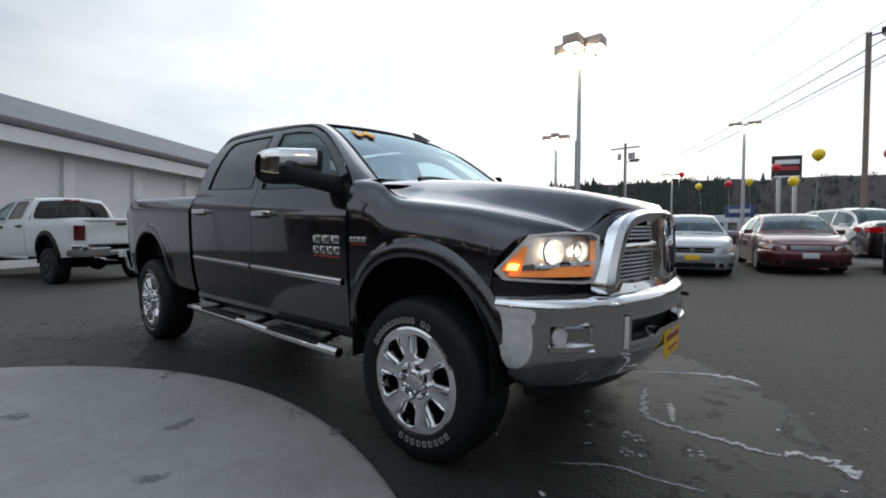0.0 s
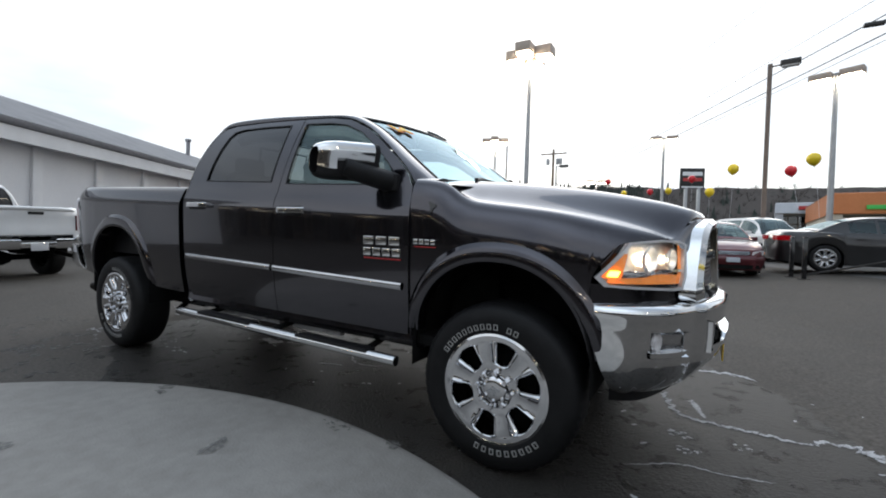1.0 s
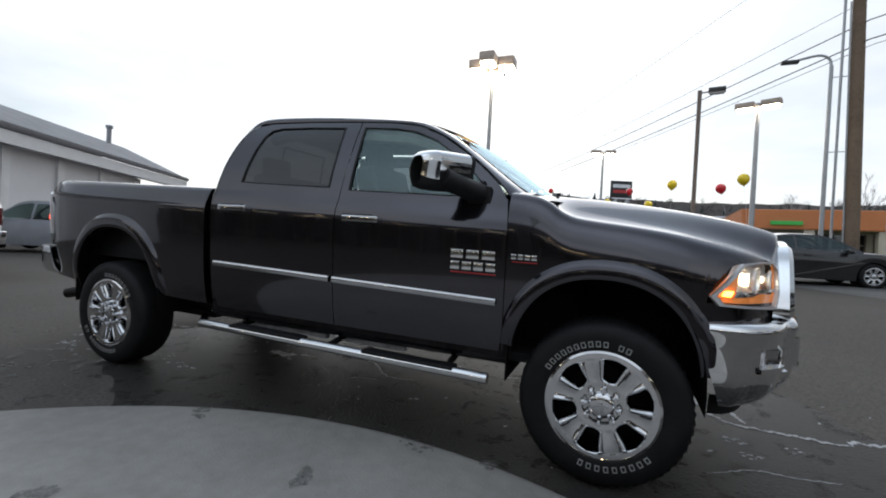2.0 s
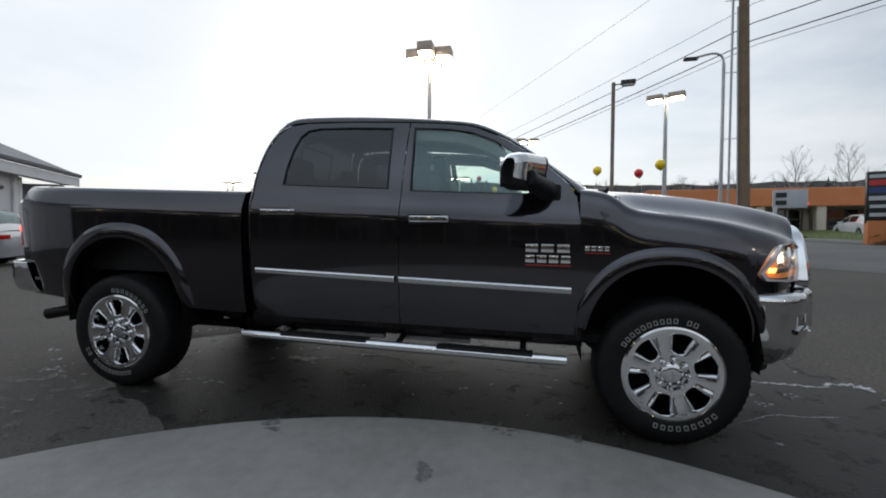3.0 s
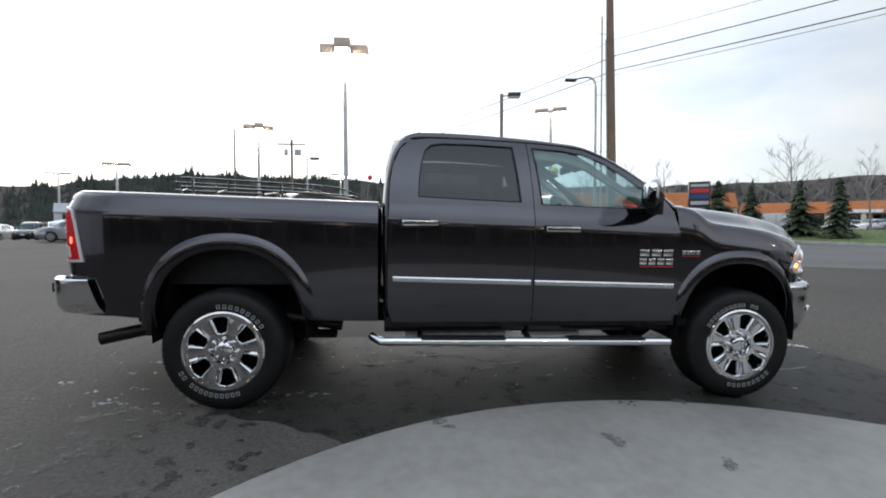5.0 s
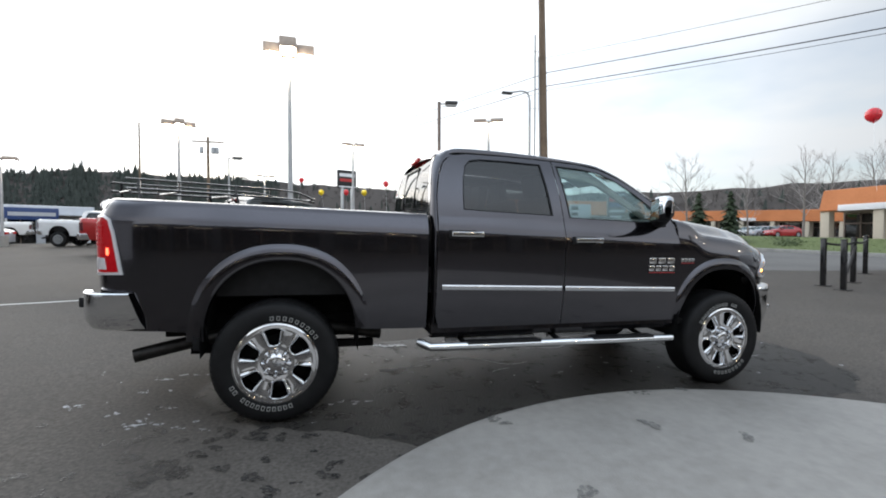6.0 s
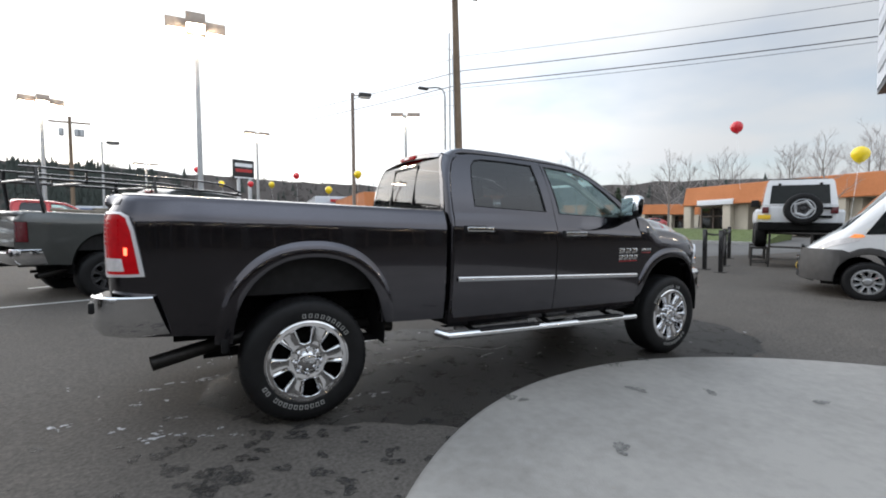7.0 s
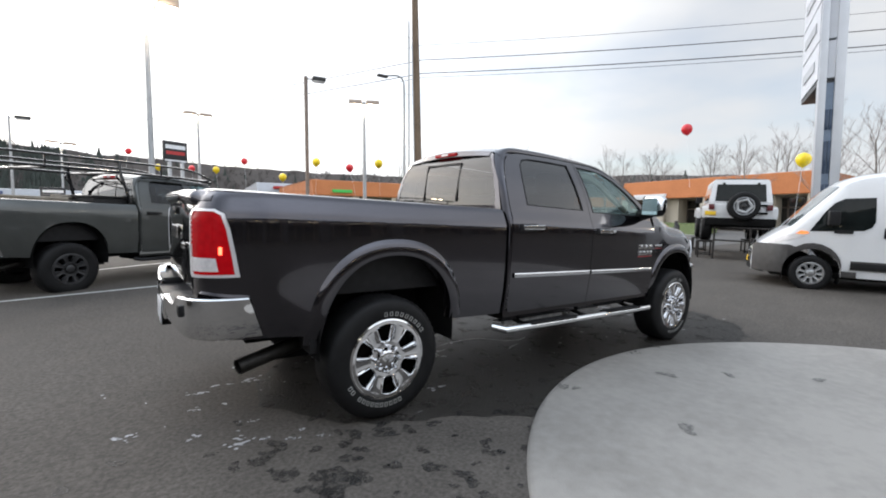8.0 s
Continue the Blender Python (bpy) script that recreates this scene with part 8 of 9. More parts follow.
# tall pylon sign of the dealer
py = thing("pylon_sign", stand(14.78, 0.68, 24), "tall silver pylon sign with pale cabinets", "sign")
PYL = mat("pylon_aluminium", (0.52, 0.54, 0.57), rough=0.35, metal=0.5, var=0.06, scale=2)
PYL_BLUE = mat("pylon_panel_blue", (0.16, 0.21, 0.28), rough=0.3, metal=0.3, var=0.1)
PYL_DARK = mat("pylon_glass_blue", (0.05, 0.075, 0.12), rough=0.15, metal=0.2, var=0.1)
PYL_FACE = mat("pylon_face", (0.60, 0.62, 0.66), rough=0.35, var=0.05, scale=2)
for y, w in ((-0.09, 0.085), (-0.47, 0.11)):
    bm = bmesh.new()
    box(bm, -0.06, 0.24, y - w, y + w, -0.6, 11.0, bev=0.015)
    part("column", bm, PYL, py)
bm = bmesh.new()
box(bm, 0.04, 0.16, -0.38, -0.17, 0.2, 5.05)
part("backing_panel", bm, PYL_BLUE, py)
for z0, z1 in ((0.6, 2.2), (2.5, 3.42), (3.74, 4.30)):
    for y0, y1 in ((-0.37, -0.285), (-0.265, -0.18)):
        bm = bmesh.new()
        box(bm, 0.0, 0.06, y0, y1, z0, z1, bev=0.008)
        part("infill_panel", bm, PYL_DARK, py)
for k, z in enumerate((5.15, 6.24, 7.33)):
    bm = bmesh.new()
    rows = []
    for zz in lin(z + 0.03, z + 1.06, 5):
        rows.append([bm.verts.new((xx, yy, zz)) for xx, yy in ((0.02, -0.52), (2.65, -0.48), (2.72, -0.27), (2.65, 0.0), (0.02, 0.02))])
    for r0, r1 in zip(rows, rows[1:]):
        for q in range(5):
            bm.faces.new((r0[q], r0[(q + 1) % 5], r1[(q + 1) % 5], r1[q]))
    bm.faces.new(rows[0][::-1])
    bm.faces.new(rows[-1])
    cabinet = part("cabinet", bm, PYL_FACE, py)
    bm = bmesh.new()
    box(bm, 0.5, 2.2, 0.022, 0.04, z + 0.40, z + 0.66)
    part("lettering_bar", bm, SIGN_GREY, cabinet)
bm = bmesh.new()
box(bm, 0.05, 2.62, -0.46, -0.01, 5.02, 5.16, bev=0.02)
part("soffit", bm, DARK_SIGN, py)

# ---------------------------------------------------------------- balloons
BAL_RED = mat("balloon_red", (0.62, 0.02, 0.03), rough=0.25, coat=0.3, var=0.08, scale=4)
BAL_YEL = mat("balloon_yellow", (0.85, 0.62, 0.02), rough=0.25, coat=0.3, var=0.08, scale=4)


def balloon(x, y, z, material, word, r=0.16):
    ob = thing("balloon", Matrix.Translation((x, y, z)) @ pose(0, 0, 0, rng.uniform(-12, 12), rng.uniform(-12, 12), 0), word + " balloon floating on a thin string", "balloon", "balloons round the lot")
    bm = bmesh.new()
    prof = [(0.0, 1.0), (0.35, 0.95), (0.68, 0.75), (0.92, 0.42), (1.0, 0.08), (0.95, -0.28), (0.76, -0.66), (0.48, -0.95), (0.20, -1.15), (0.07, -1.22), (0.10, -1.30), (0.0, -1.28)]
    lathe(bm, [(max(a, 0.001) * r, b * r) for a, b in prof], 20, axis="z")
    part("envelope", bm, material, ob, sharp=0)
    bm = bmesh.new()
    g = ground_z(x, y)
    tube(bm, [(0, 0, -1.28 * r), (0.02, 0.01, -0.8), (0.0, 0.0, -min(1.9, z - g - 0.5))], 0.003, 4)
    part("string", bm, SIGN_WHITE, ob)


for x, y, z, c in ((7.0, 15.6, 3.30, 0), (7.17, 13.09, 3.33, 1), (5.39, 15.45, 3.40, 1), (3.97, 22.56, 3.82, 0), (4.74, 18.1, 2.82, 1), (2.84, 24.17, 3.36, 1), (1.8, 25.49, 3.42, 0), (0.24, 26.42, 3.42, 1), (-1.09, 28.48, 4.36, 0), (9.58, -0.44, 2.70, 1), (12.93, 3.54, 4.25, 0)):
    balloon(x, y, z, (BAL_RED, BAL_YEL)[c], ("red", "yellow")[c], 0.175 if x < 9 else (0.165 if c == 0 else 0.135))

# ---------------------------------------------------------------- garage
WALL_GREY = mat("garage_wall", (0.68, 0.68, 0.70), rough=0.8, color2=(0.75, 0.75, 0.765), scale=0.8, bump=0.06, bscale=60, fine=0.1)
FASCIA = mat("garage_fascia", (0.72, 0.72, 0.73), rough=0.7, var=0.06, scale=1.5)
ROOFING = mat("grey_roofing", (0.17, 0.17, 0.18), rough=0.85, color2=(0.24, 0.24, 0.25), scale=1.0, bump=0.3, bscale=30, fine=0.3)
GUTTER = mat("gutter_metal", (0.28, 0.28, 0.30), rough=0.45, metal=0.3, var=0.15)
gar = thing("garage_building", Matrix.Translation((-14.5, -0.75, 0)) @ UPRIGHT @ pose(0, 0, 0, 0, 0, 118.5), "long low grey service garage with a shingled roof", "building")
S0, S1 = -9.0, 17.6     # closed stretch of the wall; the open bay follows
bm = bmesh.new()
box(bm, S0, S1, 0.70, 0.95, -1.2, 3.95)
wall = part("wall", bm, WALL_GREY, gar)
for s in [2.65 + 2.98 * k for k in range(-3, 6)]:
    bm = bmesh.new()
    box(bm, s - 0.20, s + 0.20, 0.58, 0.70, -1.2, 3.93, bev=0.01)
    part("pilaster", bm, FASCIA, wall)
bm = bmesh.new()
box(bm, 17.6, 22.4, 5.0, 5.2, -1.2, 3.95)
box(bm, 22.2, 22.5, 0.75, 9.0, -1.2, 3.95)
box(bm, S0, S0 + 0.2, 0.95, 9.0, -1.2, 3.95)
box(bm, S0, 22.5, 8.9, 9.1, -1.2, 3.95)
part("inner_wall", bm, WALL_GREY, gar)
for s in (18.0, 22.3):
    bm = bmesh.new()
    box(bm, s - 0.14, s + 0.14, 0.62, 0.90, -1.2, 3.9, bev=0.01)
    part("bay_post", bm, FASCIA, gar)
bm = bmesh.new()   # deep fascia board and soffit
box(bm, S0 - 0.3, 22.7, -0.04, 0.0, 3.88, 4.40)
box(bm, S0 - 0.3, 22.7, 0.0, 0.75, 3.95, 4.02)
part("fascia", bm, FASCIA, gar)
bm = bmesh.new()
prof = [(0.0, 4.42), (-0.02, 4.52), (-0.13, 4.60), (-0.15, 4.62), (-0.13, 4.50), (-0.06, 4.42)]
sheet(bm, lambda x, k: (x, prof[k % 6][0] - 0.04, prof[k % 6][1]), lin(S0 - 0.3, 22.7, 40), list(range(7)))
part("gutter", bm, GUTTER, gar)
bm = bmesh.new()   # roof slopes
slope = [(-0.10, 4.60), (4.2, 6.50), (9.3, 4.45)]
for a, b in zip(slope, slope[1:]):
    sheet(bm, lambda x, v: (x, a[0] + (b[0] - a[0]) * v, a[1] + (b[1] - a[1]) * v), lin(S0 - 0.3, 22.7, 30), lin(0, 1, 8))
part("roof", bm, ROOFING, gar, thick=0.12)
bm = bmesh.new()   # ragged starter course seen against the gutter
for k in range(150):
    x = S0 + k * 0.21
    box(bm, x, x + 0.13 + 0.06 * rng.random(), -0.16, 0.05, 4.625, 4.66)
part("shingle_edge", bm, ROOFING, gar)["kind"] = "stuff"
bm = bmesh.new()
lathe(bm, [(0.14, 5.3), (0.14, 6.9), (0.20, 6.92), (0.22, 7.05), (0.20, 7.1), (0.0, 7.12)], 14, axis="z", m=pose(20.6, 4.0, 0.45))
part("flue_pipe", bm, GUTTER, gar)
bm = bmesh.new()
box(bm, 15.9, 16.2, 0.42, 0.70, 3.05, 3.35, bev=0.03)
box(bm, 16.0, 16.1, 0.3, 0.45, 3.1, 3.25, bev=0.02)
part("wall_lamp", bm, GUTTER, gar)

# ---------------------------------------------------------------- shops across the road
CREAM = mat("cream_render", (0.52, 0.47, 0.38), rough=0.85, var=0.08, scale=1.2)
SHOP_GLASS = mat("shop_glass", (0.018, 0.018, 0.018), rough=0.06, coat=1.0, var=0.3, scale=1)
SHOP_SIGN_G = mat("green_shop_sign", (0.03, 0.22, 0.05), rough=0.5, emit=((0.1, 0.8, 0.15), 0.15), var=0.1)
SHOP_SIGN_R = mat("red_neon_sign", (0.5, 0.03, 0.05), rough=0.5, emit=((1.0, 0.06, 0.08), 1.2))


SOFFIT_GLOW = mat("warm_lamp", (1, 0.8, 0.5), rough=0.4, emit=((1.0, 0.70, 0.36), 25.0))


CLADDING = mat("dark_cladding", (0.050, 0.050, 0.052), rough=0.7, var=0.2, scale=1.5, bump=0.1, bscale=20)
ROOM_LIGHT = mat("room_light", (1, 0.9, 0.75), rough=0.5, emit=((1.0, 0.86, 0.66), 5.0))
SHOWROOM_GLASS = glass_mat("showroom_glass", (0.75, 0.78, 0.78))


def shop(m, label, length, fascia, z0, z1, signs, bays, depth=12.0, back=2.0, wallmat=None, base=-1.5, room=False, closed=()):
    """A shop row: its front along +x, looking towards -y. A leaning fascia overhangs a row of glazed bays between piers."""
    ob = thing("shop_building", m, label, "building", "shops across the road")
    wallmat = wallmat or CREAM
    bm = bmesh.new()
    prof = [(0.25, z0 - 0.08), (0.0, z0 - 0.08), (-0.02, z0), (0.02, z0 + 0.02), (0.42, z1), (0.55, z1 + 0.04), (1.2, z1 + 0.04)]
    sheet(bm, lambda x, k: (x, prof[k][0], prof[k][1]), lin(0, length, max(4, int(length / 1.5))), list(range(len(prof))))
    for e in (0.0, length):
        vs = [bm.verts.new((e, p[0], p[1])) for p in prof[1:]] + [bm.verts.new((e, depth, z1 + 0.04)), bm.verts.new((e, depth, z0 - 0.08))]
        bm.faces.new(vs if e else vs[::-1])
    part("fascia", bm, fascia, ob)
    bm = bmesh.new()
    box(bm, 0, length, 0.6, depth, z1 - 0.05, z1 + 0.02)
    part("roof", bm, ROOFING, ob)
    bm = bmesh.new()
    if room:   # glazed room behind, with its floor, back wall and lit ceiling panels
        box(bm, 0.1, length - 0.1, depth - 0.2, depth, base, z0)
        for x in (0.1, length - 0.3):
            box(bm, x, x + 0.2, back + 0.2, depth - 0.2, base, z0)
        box(bm, 0.1, length - 0.1, back + 0.2, depth - 0.2, base, base + 0.45)
        box(bm, 0.1, length - 0.1, back + 0.2, depth - 0.2, z0 - 0.15, z0)
    else:
        box(bm, 0.1, length - 0.1, back + 0.2, depth, base, z0)
    part("wall", bm, wallmat, ob)
    if room:
        panel = None
        for i in range(int(length / 3.6)):
            for j in range(2):
                bm = bmesh.new()
                box(bm, 1.5 + i * 3.6, 2.1 + i * 3.6, back + 1.8 + j * 3.6, back + 3.6 + j * 3.6, z0 - 0.20, z0 - 0.156)
                part("ceiling_light", bm, ROOM_LIGHT, ob)
    bm = bmesh.new()
    box(bm, 0.05, length - 0.05, 0.15, back + 0.3, z0 - 0.1, z0 - 0.02)
    part("soffit", bm, CREAM, ob)
    w = length / bays
    pier = None
    for k in range(bays + 1):
        x = min(max(k * w, 0.3), length - 0.3)
        if pier is None:
            bm = bmesh.new()
            box(bm, -0.28, 0.28, 0.1, 0.62, base, z0 - 0.08, bev=0.02)
            pier = part("pier", bm, wallmat, ob)
            pier.matrix_basis = pose(x, 0, 0)
        else:
            o = pier.copy()
            scene.collection.objects.link(o)
            o.matrix_basis = pose(x, 0, 0)
    for k in range(bays):
        bm = bmesh.new()
        box(bm, k * w + 0.25, (k + 1) * w - 0.25, back + 0.12, back + 0.2, base + 0.35, z0 - 0.25)
        pane = part("shop_window", bm, SHOWROOM_GLASS if room else SHOP_GLASS, ob)
        bm = bmesh.new()
        for f in (0.0, 0.34, 0.67, 1.0):
            x = k * w + 0.25 + (w - 0.5) * f
            box(bm, x - 0.04, x + 0.04, back + 0.06, back + 0.12, base + 0.3, z0 - 0.2)
        box(bm, k * w + 0.25, (k + 1) * w - 0.25, back + 0.06, back + 0.12, z0 - 0.95, z0 - 0.87)
        part("mullion", bm, BROWN_POLE, pane)
    for x0, x1 in closed:
        bm = bmesh.new()
        box(bm, x0, x1, 0.66, back + 0.05, base, z0 - 0.10, bev=0.02)
        part("wall_panel", bm, wallmat, ob)
    for x0, x1, a, b, mt in signs:
        bm = bmesh.new()
        box(bm, x0, x1, -0.06, 0.35, a, b, bev=0.01)
        part("shop_sign", bm, mt, ob)
    return ob


shop(Matrix.Translation((11.2, 32.0, 0)) @ UPRIGHT @ pose(0, 0, 0, 0, 0, -3), "low shop row with an orange terracotta fascia", 18.4, ORANGE, 2.55, 3.75, [(1.6, 3.3, 2.75, 3.0, SHOP_SIGN_G), (8.5, 10.2, 2.55, 2.72, SHOP_SIGN_R)], 5, base=-1.0)
shop(Matrix.Translation((33.7, 18.8, 0)) @ UPRIGHT @ pose(0, 0, 0, 0, 0, -90), "corner shop with a tall orange terracotta fascia", 13.5, ORANGE, 3.05, 4.40, [(1.2, 3.9, 2.95, 3.35, SIGN_WHITE)], 4, base=-0.5, closed=[(3.0, 4.6), (9.4, 11.0)])
shop(Matrix.Translation((58.0, 66.3, 0)) @ pose(0, 0, 0, 0, 0, -71), "set-back shop wing with a low orange roof", 29.0, ORANGE, 3.3, 4.85, [(15.0, 18.6, 3.25, 3.7, SIGN_WHITE)], 7, base=-0.5)
shop(Matrix.Translation((9.9, 45.0, 0)) @ UPRIGHT @ pose(0, 0, 0, 0, 0, -6), "white-fronted store with a pale fascia and red sign", 5.2, SIGN_GREY, 3.0, 3.85, [(1.6, 2.9, 3.25, 3.55, SIGN_RED)], 2, base=-1.5, wallmat=SIGN_GREY)
shop(Matrix.Translation((15.6, 44.0, 0)) @ UPRIGHT @ pose(0, 0, 0, 0, 0, -6), "pale store beyond the lot", 7.0, SIGN_GREY, 2.6, 3.3, [(1.0, 3.0, 2.8, 3.1, SIGN_RED)], 2, base=-1.5, wallmat=SIGN_GREY)
shop(Matrix.Translation((-22.0, 70.0, -2.0)) @ UPRIGHT @ pose(0, 0, 0, 0, 0, 4), "far pale low commercial building", 36.0, SIGN_GREY, 3.4, 4.4, [(4, 9, 3.6, 4.1, SIGN_BLUE)], 8, wallmat=SIGN_GREY)
shop(Matrix.Translation((-28.0, 36.2, -1.0)) @ UPRIGHT @ pose(0, 0, 0, 0, 0, 27), "grey dealer building with a flat canopy", 10.5, SIGN_GREY, 2.6, 3.3, [(1, 3, 2.75, 3.15, SIGN_BLUE)], 3, wallmat=SIGN_GREY, base=-2)

# showroom behind the camera, which the paint mirrors
shop(Matrix.Translation((28.5, -15.5, 0)) @ pose(0, 0, 0, 0, 0, 180), "dark showroom with a row of tall windows", 88.0, CLADDING, 3.4, 4.7, [], 22, wallmat=CLADDING, base=-0.6, room=True)

for k in range(22):
    lamp = thing("soffit_lamp", Matrix.Translation((-57.0 + k * 4.0, -15.2, 3.26)), "warm round lamp under the showroom eaves", "lamp", "eaves lamps")
    bm = bmesh.new()
    lathe(bm, [(0.0, -0.05), (0.13, -0.05), (0.16, -0.02), (0.16, 0.07)], 16, axis="z")
    part("lens", bm, SOFFIT_GLOW, lamp)
    bm = bmesh.new()
    lathe(bm, [(0.165, -0.03), (0.19, -0.02), (0.19, 0.07)], 16, axis="z")
    part("rim", bm, GUTTER, lamp)

# ---------------------------------------------------------------- planting
GRASS = mat("winter_grass", (0.045, 0.065, 0.018), rough=0.9, color2=(0.10, 0.13, 0.04), scale=2.0, bump=0.6, bscale=60, fine=0.5)
KERB = mat("kerb_concrete", (0.30, 0.30, 0.29), rough=0.8, var=0.15, scale=2)
rd = Vector((0.262, -0.965, 0))
rn = Vector((0.965, 0.262, 0))
k0 = Vector((15.6, 32.5, 0))
bm = bmesh.new()
sheet(bm, lambda s, w: tuple((k0 + rd * s + rn * w)[:2]) + (ground_z((k0 + rd * s + rn * w).x, (k0 + rd * s + rn * w).y) + 0.13 + 0.42 * ease(w / 7.0),), lin(0, 26.0, 40), lin(0.15, 7.5, 9))
for e in (0.0, 26.0):   # closed ends
    sheet(bm, lambda w, k: tuple((k0 + rd * e + rn * w)[:2]) + (ground_z((k0 + rd * e + rn * w).x, (k0 + rd * e + rn * w).y) + (0.13 + 0.42 * ease(w / 7.0)) * k,), lin(0.15, 7.5, 9), [-0.5, 1])
verge = part("grass_verge", bm, GRASS, None)
tagged(verge, "short winter grass strip behind a kerb", "grass", kind="structure")
bm = bmesh.new()
for s in lin(0, 26.0, 54)[:-1]:
    q = k0 + rd * s
    b2 = bmesh.new()
    box(b2, 0, 0.485, 0, 0.15, -0.1, 0.15, bev=0.015)
    b2.transform(Matrix.Translation((q.x, q.y, ground_z(q.x, q.y))) @ pose(0, 0, 0, 0, 0, math.degrees(math.atan2(rd.y, rd.x))))
    merge(bm, b2)
kerb = part("kerb", bm, KERB, None)
tagged(kerb, "pale concrete kerb along the road", "kerb", kind="structure")
bm = bmesh.new()
for k in range(9000):
    w = rng.uniform(0.2, 7.4)
    q = k0 + rd * rng.uniform(0, 25.9) + rn * w
    z = ground_z(q.x, q.y) + 0.13 + 0.42 * ease(w / 7.0)
    a = rng.random() * 6.28
    d = Vector((math.cos(a), math.sin(a), 0)) * 0.012
    hgt = rng.uniform(0.025, 0.06)
    bm.faces.new((bm.verts.new(q + d + Vector((0, 0, z))), bm.verts.new(q - d + Vector((0, 0, z))), bm.verts.new(q + Vector((rng.uniform(-0.05, 0.05), rng.uniform(-0.05, 0.05), z + hgt)))))
tagged(part("grass_blades", bm, GRASS, None, sharp=0), "tufts of short winter grass", "grass", kind="stuff")

BARK = mat("grey_bark", (0.13, 0.115, 0.10), rough=0.9, color2=(0.22, 0.20, 0.18), scale=3, fine=0.3)
TWIG = mat("bare_twigs", (0.33, 0.305, 0.29), rough=0.9, var=0.3, scale=2)
NEEDLE = mat("conifer_needles", (0.012, 0.024, 0.012), rough=0.8, color2=(0.032, 0.050, 0.022), scale=1.5, fine=0.4)
SHRUB = mat("shrub_leaves", (0.025, 0.045, 0.012), rough=0.7, color2=(0.06, 0.085, 0.03), scale=5, fine=0.4)


def limb(bm, p, d, length, r, depth):
    """A crooked limb that forks into ever finer twigs."""
    q = p + d * length
    mid = p + d * length * 0.5 + Vector((rng.uniform(-1, 1), rng.uniform(-1, 1), rng.uniform(-0.4, 0.4))) * length * 0.09
    tube(bm, [p, mid, q], [r, r * 0.8, r * 0.55], 4 if depth > 2 else 3, caps=False)
    if depth == 0:
        return
    for k in range(3 if depth > 1 else 4):
        a, sp = rng.uniform(0, 6.28), rng.uniform(0.35, 0.85)
        nd = (d + Vector((math.cos(a), math.sin(a), rng.uniform(-0.1, 0.7))) * sp).normalized()
        limb(bm, p.lerp(q, rng.uniform(0.35, 1.0)), nd, length * rng.uniform(0.48, 0.72), r * 0.55, depth - 1)


def bare_tree(x, y, height, depth=3):
    ob = thing("bare_tree", stand(x, y), "leafless winter tree with fine grey twigs", "tree", "bare trees")
    lean = Vector((rng.uniform(-0.06, 0.06), rng.uniform(-0.06, 0.06), 1))
    bm = bmesh.new()
    tube(bm, [lean * (height * f) - Vector((0, 0, 0.2 if f == 0 else 0)) for f in (0, 0.2, 0.45, 0.72)], [height * f for f in (0.014, 0.011, 0.007, 0.003)], 8)
    part("trunk", bm, BARK, ob)
    bm = bmesh.new()
    for k in range(13):
        f = 0.20 + 0.50 * (k / 12) ** 0.9
        a = k * 2.4 + rng.uniform(-0.4, 0.4)
        out = 0.95 - 0.75 * (k / 12)
        limb(bm, lean * (height * f), Vector((math.cos(a) * out, math.sin(a) * out, 0.75)).normalized(), height * (0.27 - 0.10 * k / 12) * rng.uniform(0.8, 1.15), height * 0.0032, depth)
    part("crown", bm, TWIG, ob, sharp=0)


def conifer(x, y, height, width):
    ob = thing("conifer", stand(x, y), "dark green conifer with drooping boughs", "tree", "conifers by the road")
    bm = bmesh.new()
    tube(bm, [(0, 0, -0.2), (0, 0, height)], [height * 0.022, 0.01], 7)
    part("trunk", bm, BARK, ob)
    bm = bmesh.new()
    for k in range(int(height * 80)):
        z = height * (0.08 + 0.92 * rng.random() ** 1.15)
        rr = width * (1 - z / height) ** 0.8 * rng.uniform(0.55, 1.05) + 0.05
        a = rng.uniform(0, 6.28)
        d = Vector((math.cos(a), math.sin(a), 0))
        n = Vector((-d.y, d.x, 0))
        for j in range(5):
            f0, f1 = j / 5, (j + 1.15) / 5
            w = 0.20 * (1 - f0) * rr + 0.06
            b = Vector((0, 0, z - 0.30 * rr * f0))
            t = Vector((0, 0, z - 0.30 * rr * f1 - 0.08))
            bm.faces.new((bm.verts.new(b + d * rr * f0 + n * w), bm.verts.new(b + d * rr * f0 - n * w), bm.verts.new(t + d * rr * f1 - n * w * rng.uniform(0.1, 1.1) + n * rng.uniform(-0.1, 0.1))))
    part("crown", bm, NEEDLE, ob, sharp=0)


for x, y, hgt, w in ((19.7, 20.4, 3.5, 1.9), (21.5, 20.1, 3.2, 1.3), (22.5, 17.9, 3.3, 1.5), (22.7, 15.9, 3.2, 1.2)):
    conifer(x, y, hgt, w)
for x, y, hgt in ((31.0, 52.0, 10.5), (27.0, 56.0, 9.5), (34.5, 49.0, 10.0), (22.0, 60.0, 9.0), (45.0, 42.0, 11.5), (46.0, 34.5, 8.0), (52.0, 33.0, 10.5), (50.0, 24.0, 8.6), (49.5, 18.5, 9.0), (50.0, 13.0, 9.4), (55.0, 28.0, 10.0), (56.0, 21.0, 9.5), (54.0, 9.0, 9.0), (60.0, 36.0, 11.0)):
    bare_tree(x, y, hgt)
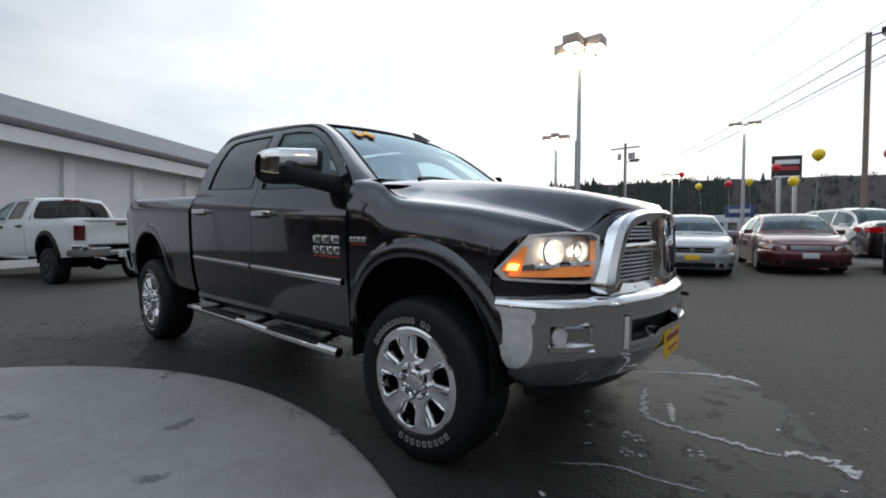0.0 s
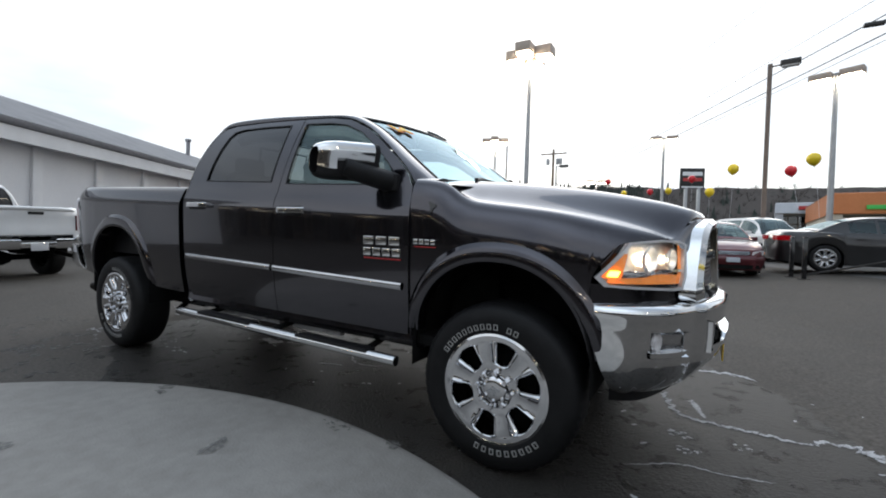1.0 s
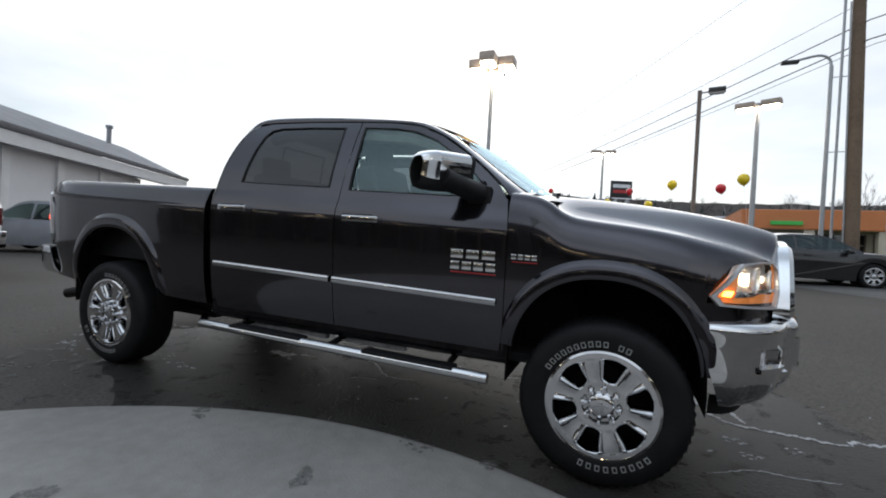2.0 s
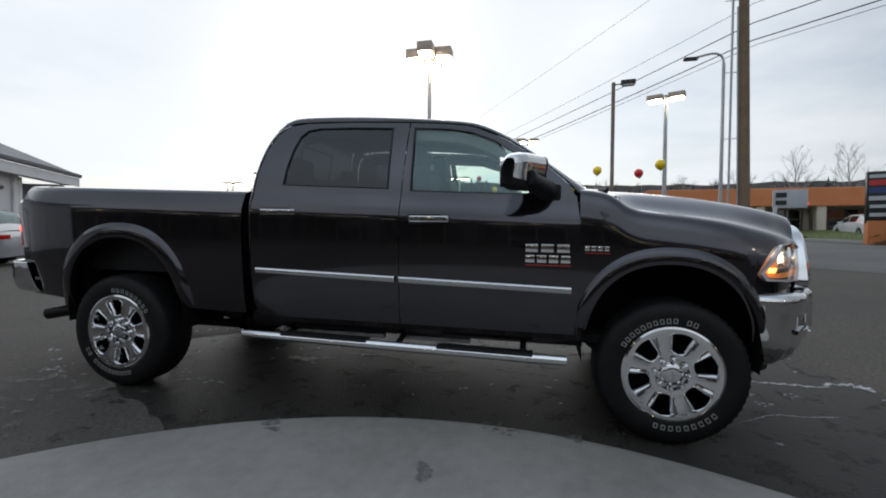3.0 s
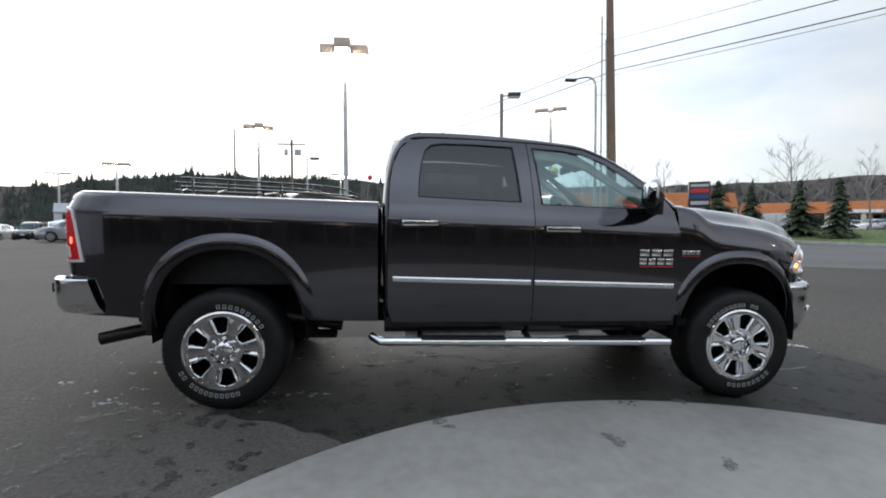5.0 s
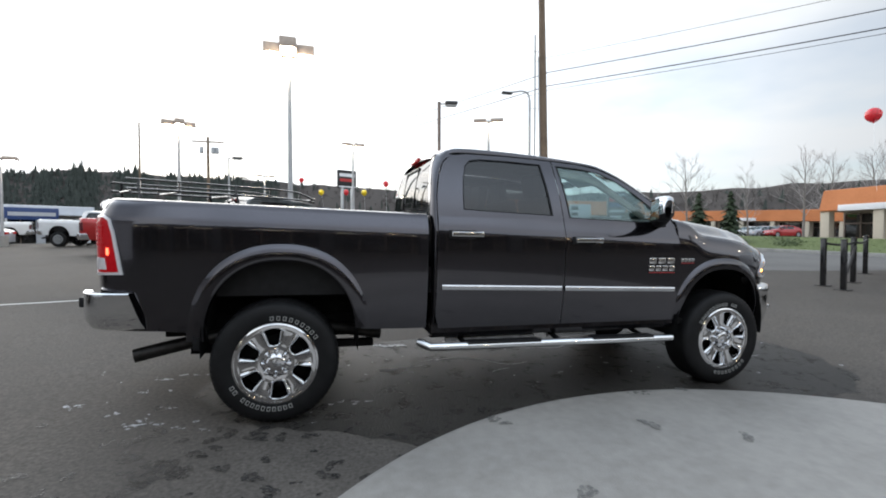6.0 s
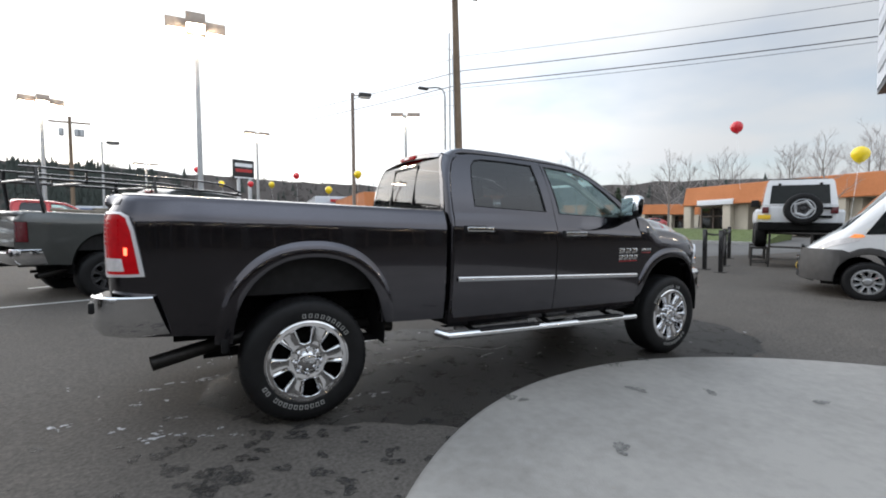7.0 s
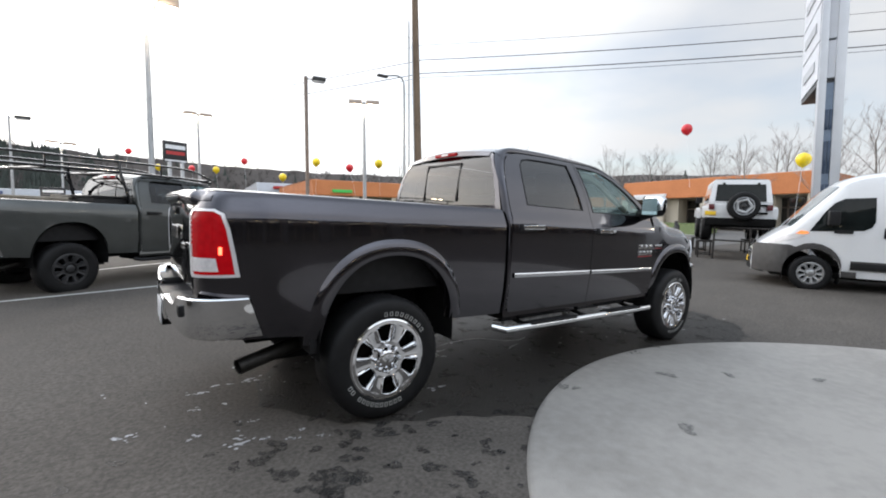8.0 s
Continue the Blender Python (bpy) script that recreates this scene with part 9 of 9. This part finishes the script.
for x, y, hgt in ((32.0, 8.6, 6.6), (36.0, 3.0, 8.2), (31.5, 4.2, 7.8), (41.0, 9.5, 8.0), (44.0, 14.0, 7.5)):
    bare_tree(x, y, hgt)


def shrub(x, y, r):
    ob = thing("shrub", stand(x, y), "low rounded evergreen shrub in a planting bed", "shrub", "shrubs in the bed")
    bm = bmesh.new()
    for k in range(900):
        v = Vector((rng.gauss(0, 1), rng.gauss(0, 1), abs(rng.gauss(0, 0.8)))).normalized()
        p = Vector((v.x * r, v.y * r, v.z * r * 0.62)) * rng.uniform(0.75, 1.05)
        n = Vector((rng.uniform(-1, 1), rng.uniform(-1, 1), rng.uniform(-1, 1))).normalized() * 0.06
        t = v.cross(n).normalized() * 0.05
        bm.faces.new((bm.verts.new(p + n), bm.verts.new(p + t), bm.verts.new(p - n * 0.6)))
    part("leaves", bm, SHRUB, ob, sharp=0)


for x, y, r in ((25.6, 15.6, 0.95), (24.6, 14.0, 0.95), (23.4, 13.2, 0.75), (17.6, 25.5, 0.6), (33.0, 15.5, 0.35)):
    shrub(x, y, r)

# ---------------------------------------------------------------- wooded hills
HILL = mat("winter_woods", (0.030, 0.027, 0.026), rough=0.95, color2=(0.066, 0.056, 0.050), scale=0.08, bump=0.8, bscale=1.5, fine=0.6)
# aerial haze put into the base colours of far trees and ridge
FAR_NEEDLE = mat("hazy_conifers", (0.028, 0.036, 0.032), rough=0.9, color2=(0.05, 0.06, 0.052), scale=0.3, fine=0.4)
FAR_TWIG = mat("hazy_bare_woods", (0.062, 0.055, 0.052), rough=0.95, color2=(0.115, 0.102, 0.095), scale=0.2, fine=0.4)
FAR_HAZE_BLUE = mat("far_ridge", (0.10, 0.135, 0.17), rough=1.0, var=0.12, scale=0.01)


def crest(a):
    """Height of the wooded crest, in metres at 170 m, by direction in degrees from +x."""
    return curve([-170, -90, -40, 0, 30, 50, 70, 85, 100, 112, 122, 130, 140, 200], [4.5, 6.0, 9.5, 12.5, 15.0, 12.8, 12.6, 13.4, 14.2, 14.0, 10.6, 6.4, 4.5, 4.5])(a)


bm = bmesh.new()
sheet(bm, lambda a, v: (1.0 + (170 - 40 * (1 - v)) * math.cos(radians(a)), (170 - 40 * (1 - v)) * math.sin(radians(a)), -5.5 + (5.2 + crest(a) + 2.2 + 0.9 * noise.noise(Vector((a * 0.35, v * 2, 0)))) * v), lin(-165, 195, 361), lin(0, 1, 7))
hill = part("wooded_hill", bm, HILL, None, sharp=0)
tagged(hill, "brown wooded hill behind the town", "hill", kind="structure")
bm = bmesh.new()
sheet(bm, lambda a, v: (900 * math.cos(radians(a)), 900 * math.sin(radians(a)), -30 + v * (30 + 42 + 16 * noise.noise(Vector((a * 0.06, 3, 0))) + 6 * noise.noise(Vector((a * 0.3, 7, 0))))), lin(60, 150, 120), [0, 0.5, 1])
ridge_far = part("far_ridge", bm, FAR_HAZE_BLUE, None, sharp=0)
tagged(ridge_far, "far ridge with haze painted into its blue", "backdrop", kind="structure")

verts, faces = [], []


def spire(x, y, z, hgt, w):
    """A ragged conifer of few faces, for the far woods."""
    for tier in range(4):
        zb, zt = z + hgt * (0.10 + 0.20 * tier), z + hgt * min(1.0, 0.46 + 0.20 * tier)
        r = w * (1 - 0.22 * tier)
        n, o = 6, len(verts)
        verts.append((x, y, zt))
        for k in range(n):
            a = 6.283 * k / n + tier
            q = r * rng.uniform(0.6, 1.25)
            verts.append((x + q * math.cos(a), y + q * math.sin(a), zb + rng.uniform(-0.15, 0.15) * hgt * 0.3))
        faces.extend((o, o + 1 + k, o + 1 + (k + 1) % n) for k in range(n))


for k in range(9000):
    a = rng.uniform(20, 150) if k % 3 else rng.uniform(95, 128)
    dense = 1.0 if 93 < a < 130 else 0.10
    if rng.random() > dense:
        continue
    rad = rng.uniform(128, 168)
    v = 1 - (170 - rad) / 40
    z = -5.5 + (5.2 + crest(a) + 2.0) * v - 1.5
    spire(rad * math.cos(radians(a)), rad * math.sin(radians(a)), z, rng.uniform(2.0, 4.4) * (1.1 + 0.9 * noise.noise(Vector((a * 0.45, 7, 0)))), rng.uniform(0.7, 1.5))
me = bpy.data.meshes.new("far_conifers")
me.from_pydata(verts, [], faces)
me.materials.append(FAR_NEEDLE)
tagged(new("far_conifers", me), "dark conifers along the wooded hill", "trees", kind="stuff")

verts, faces = [], []
for k in range(5200):
    a = rng.uniform(-30, 150)
    rad = rng.uniform(124, 170)
    v = 1 - (170 - rad) / 40
    z = -5.5 + (5.2 + crest(a) + 1.8) * v - 1
    x, y = rad * math.cos(radians(a)), rad * math.sin(radians(a))
    hgt = rng.uniform(1.8, 3.4) * (1.25 + 0.9 * noise.noise(Vector((a * 0.5, 2, 0))))
    for j in range(12):   # a fan of thin twigs
        o = len(verts)
        dx, dy = rng.uniform(-1, 1) * hgt * 0.33, rng.uniform(-1, 1) * hgt * 0.33
        t = 0.05
        verts += [(x - t, y, z + hgt * 0.045 * j), (x + t, y, z + hgt * 0.045 * j), (x + dx, y + dy, z + hgt * rng.uniform(0.6, 1.0))]
        faces.append((o, o + 1, o + 2))
me = bpy.data.meshes.new("far_bare_woods")
me.from_pydata(verts, [], faces)
me.materials.append(FAR_TWIG)
tagged(new("far_bare_woods", me), "leafless woods on the hillside", "trees", kind="stuff")
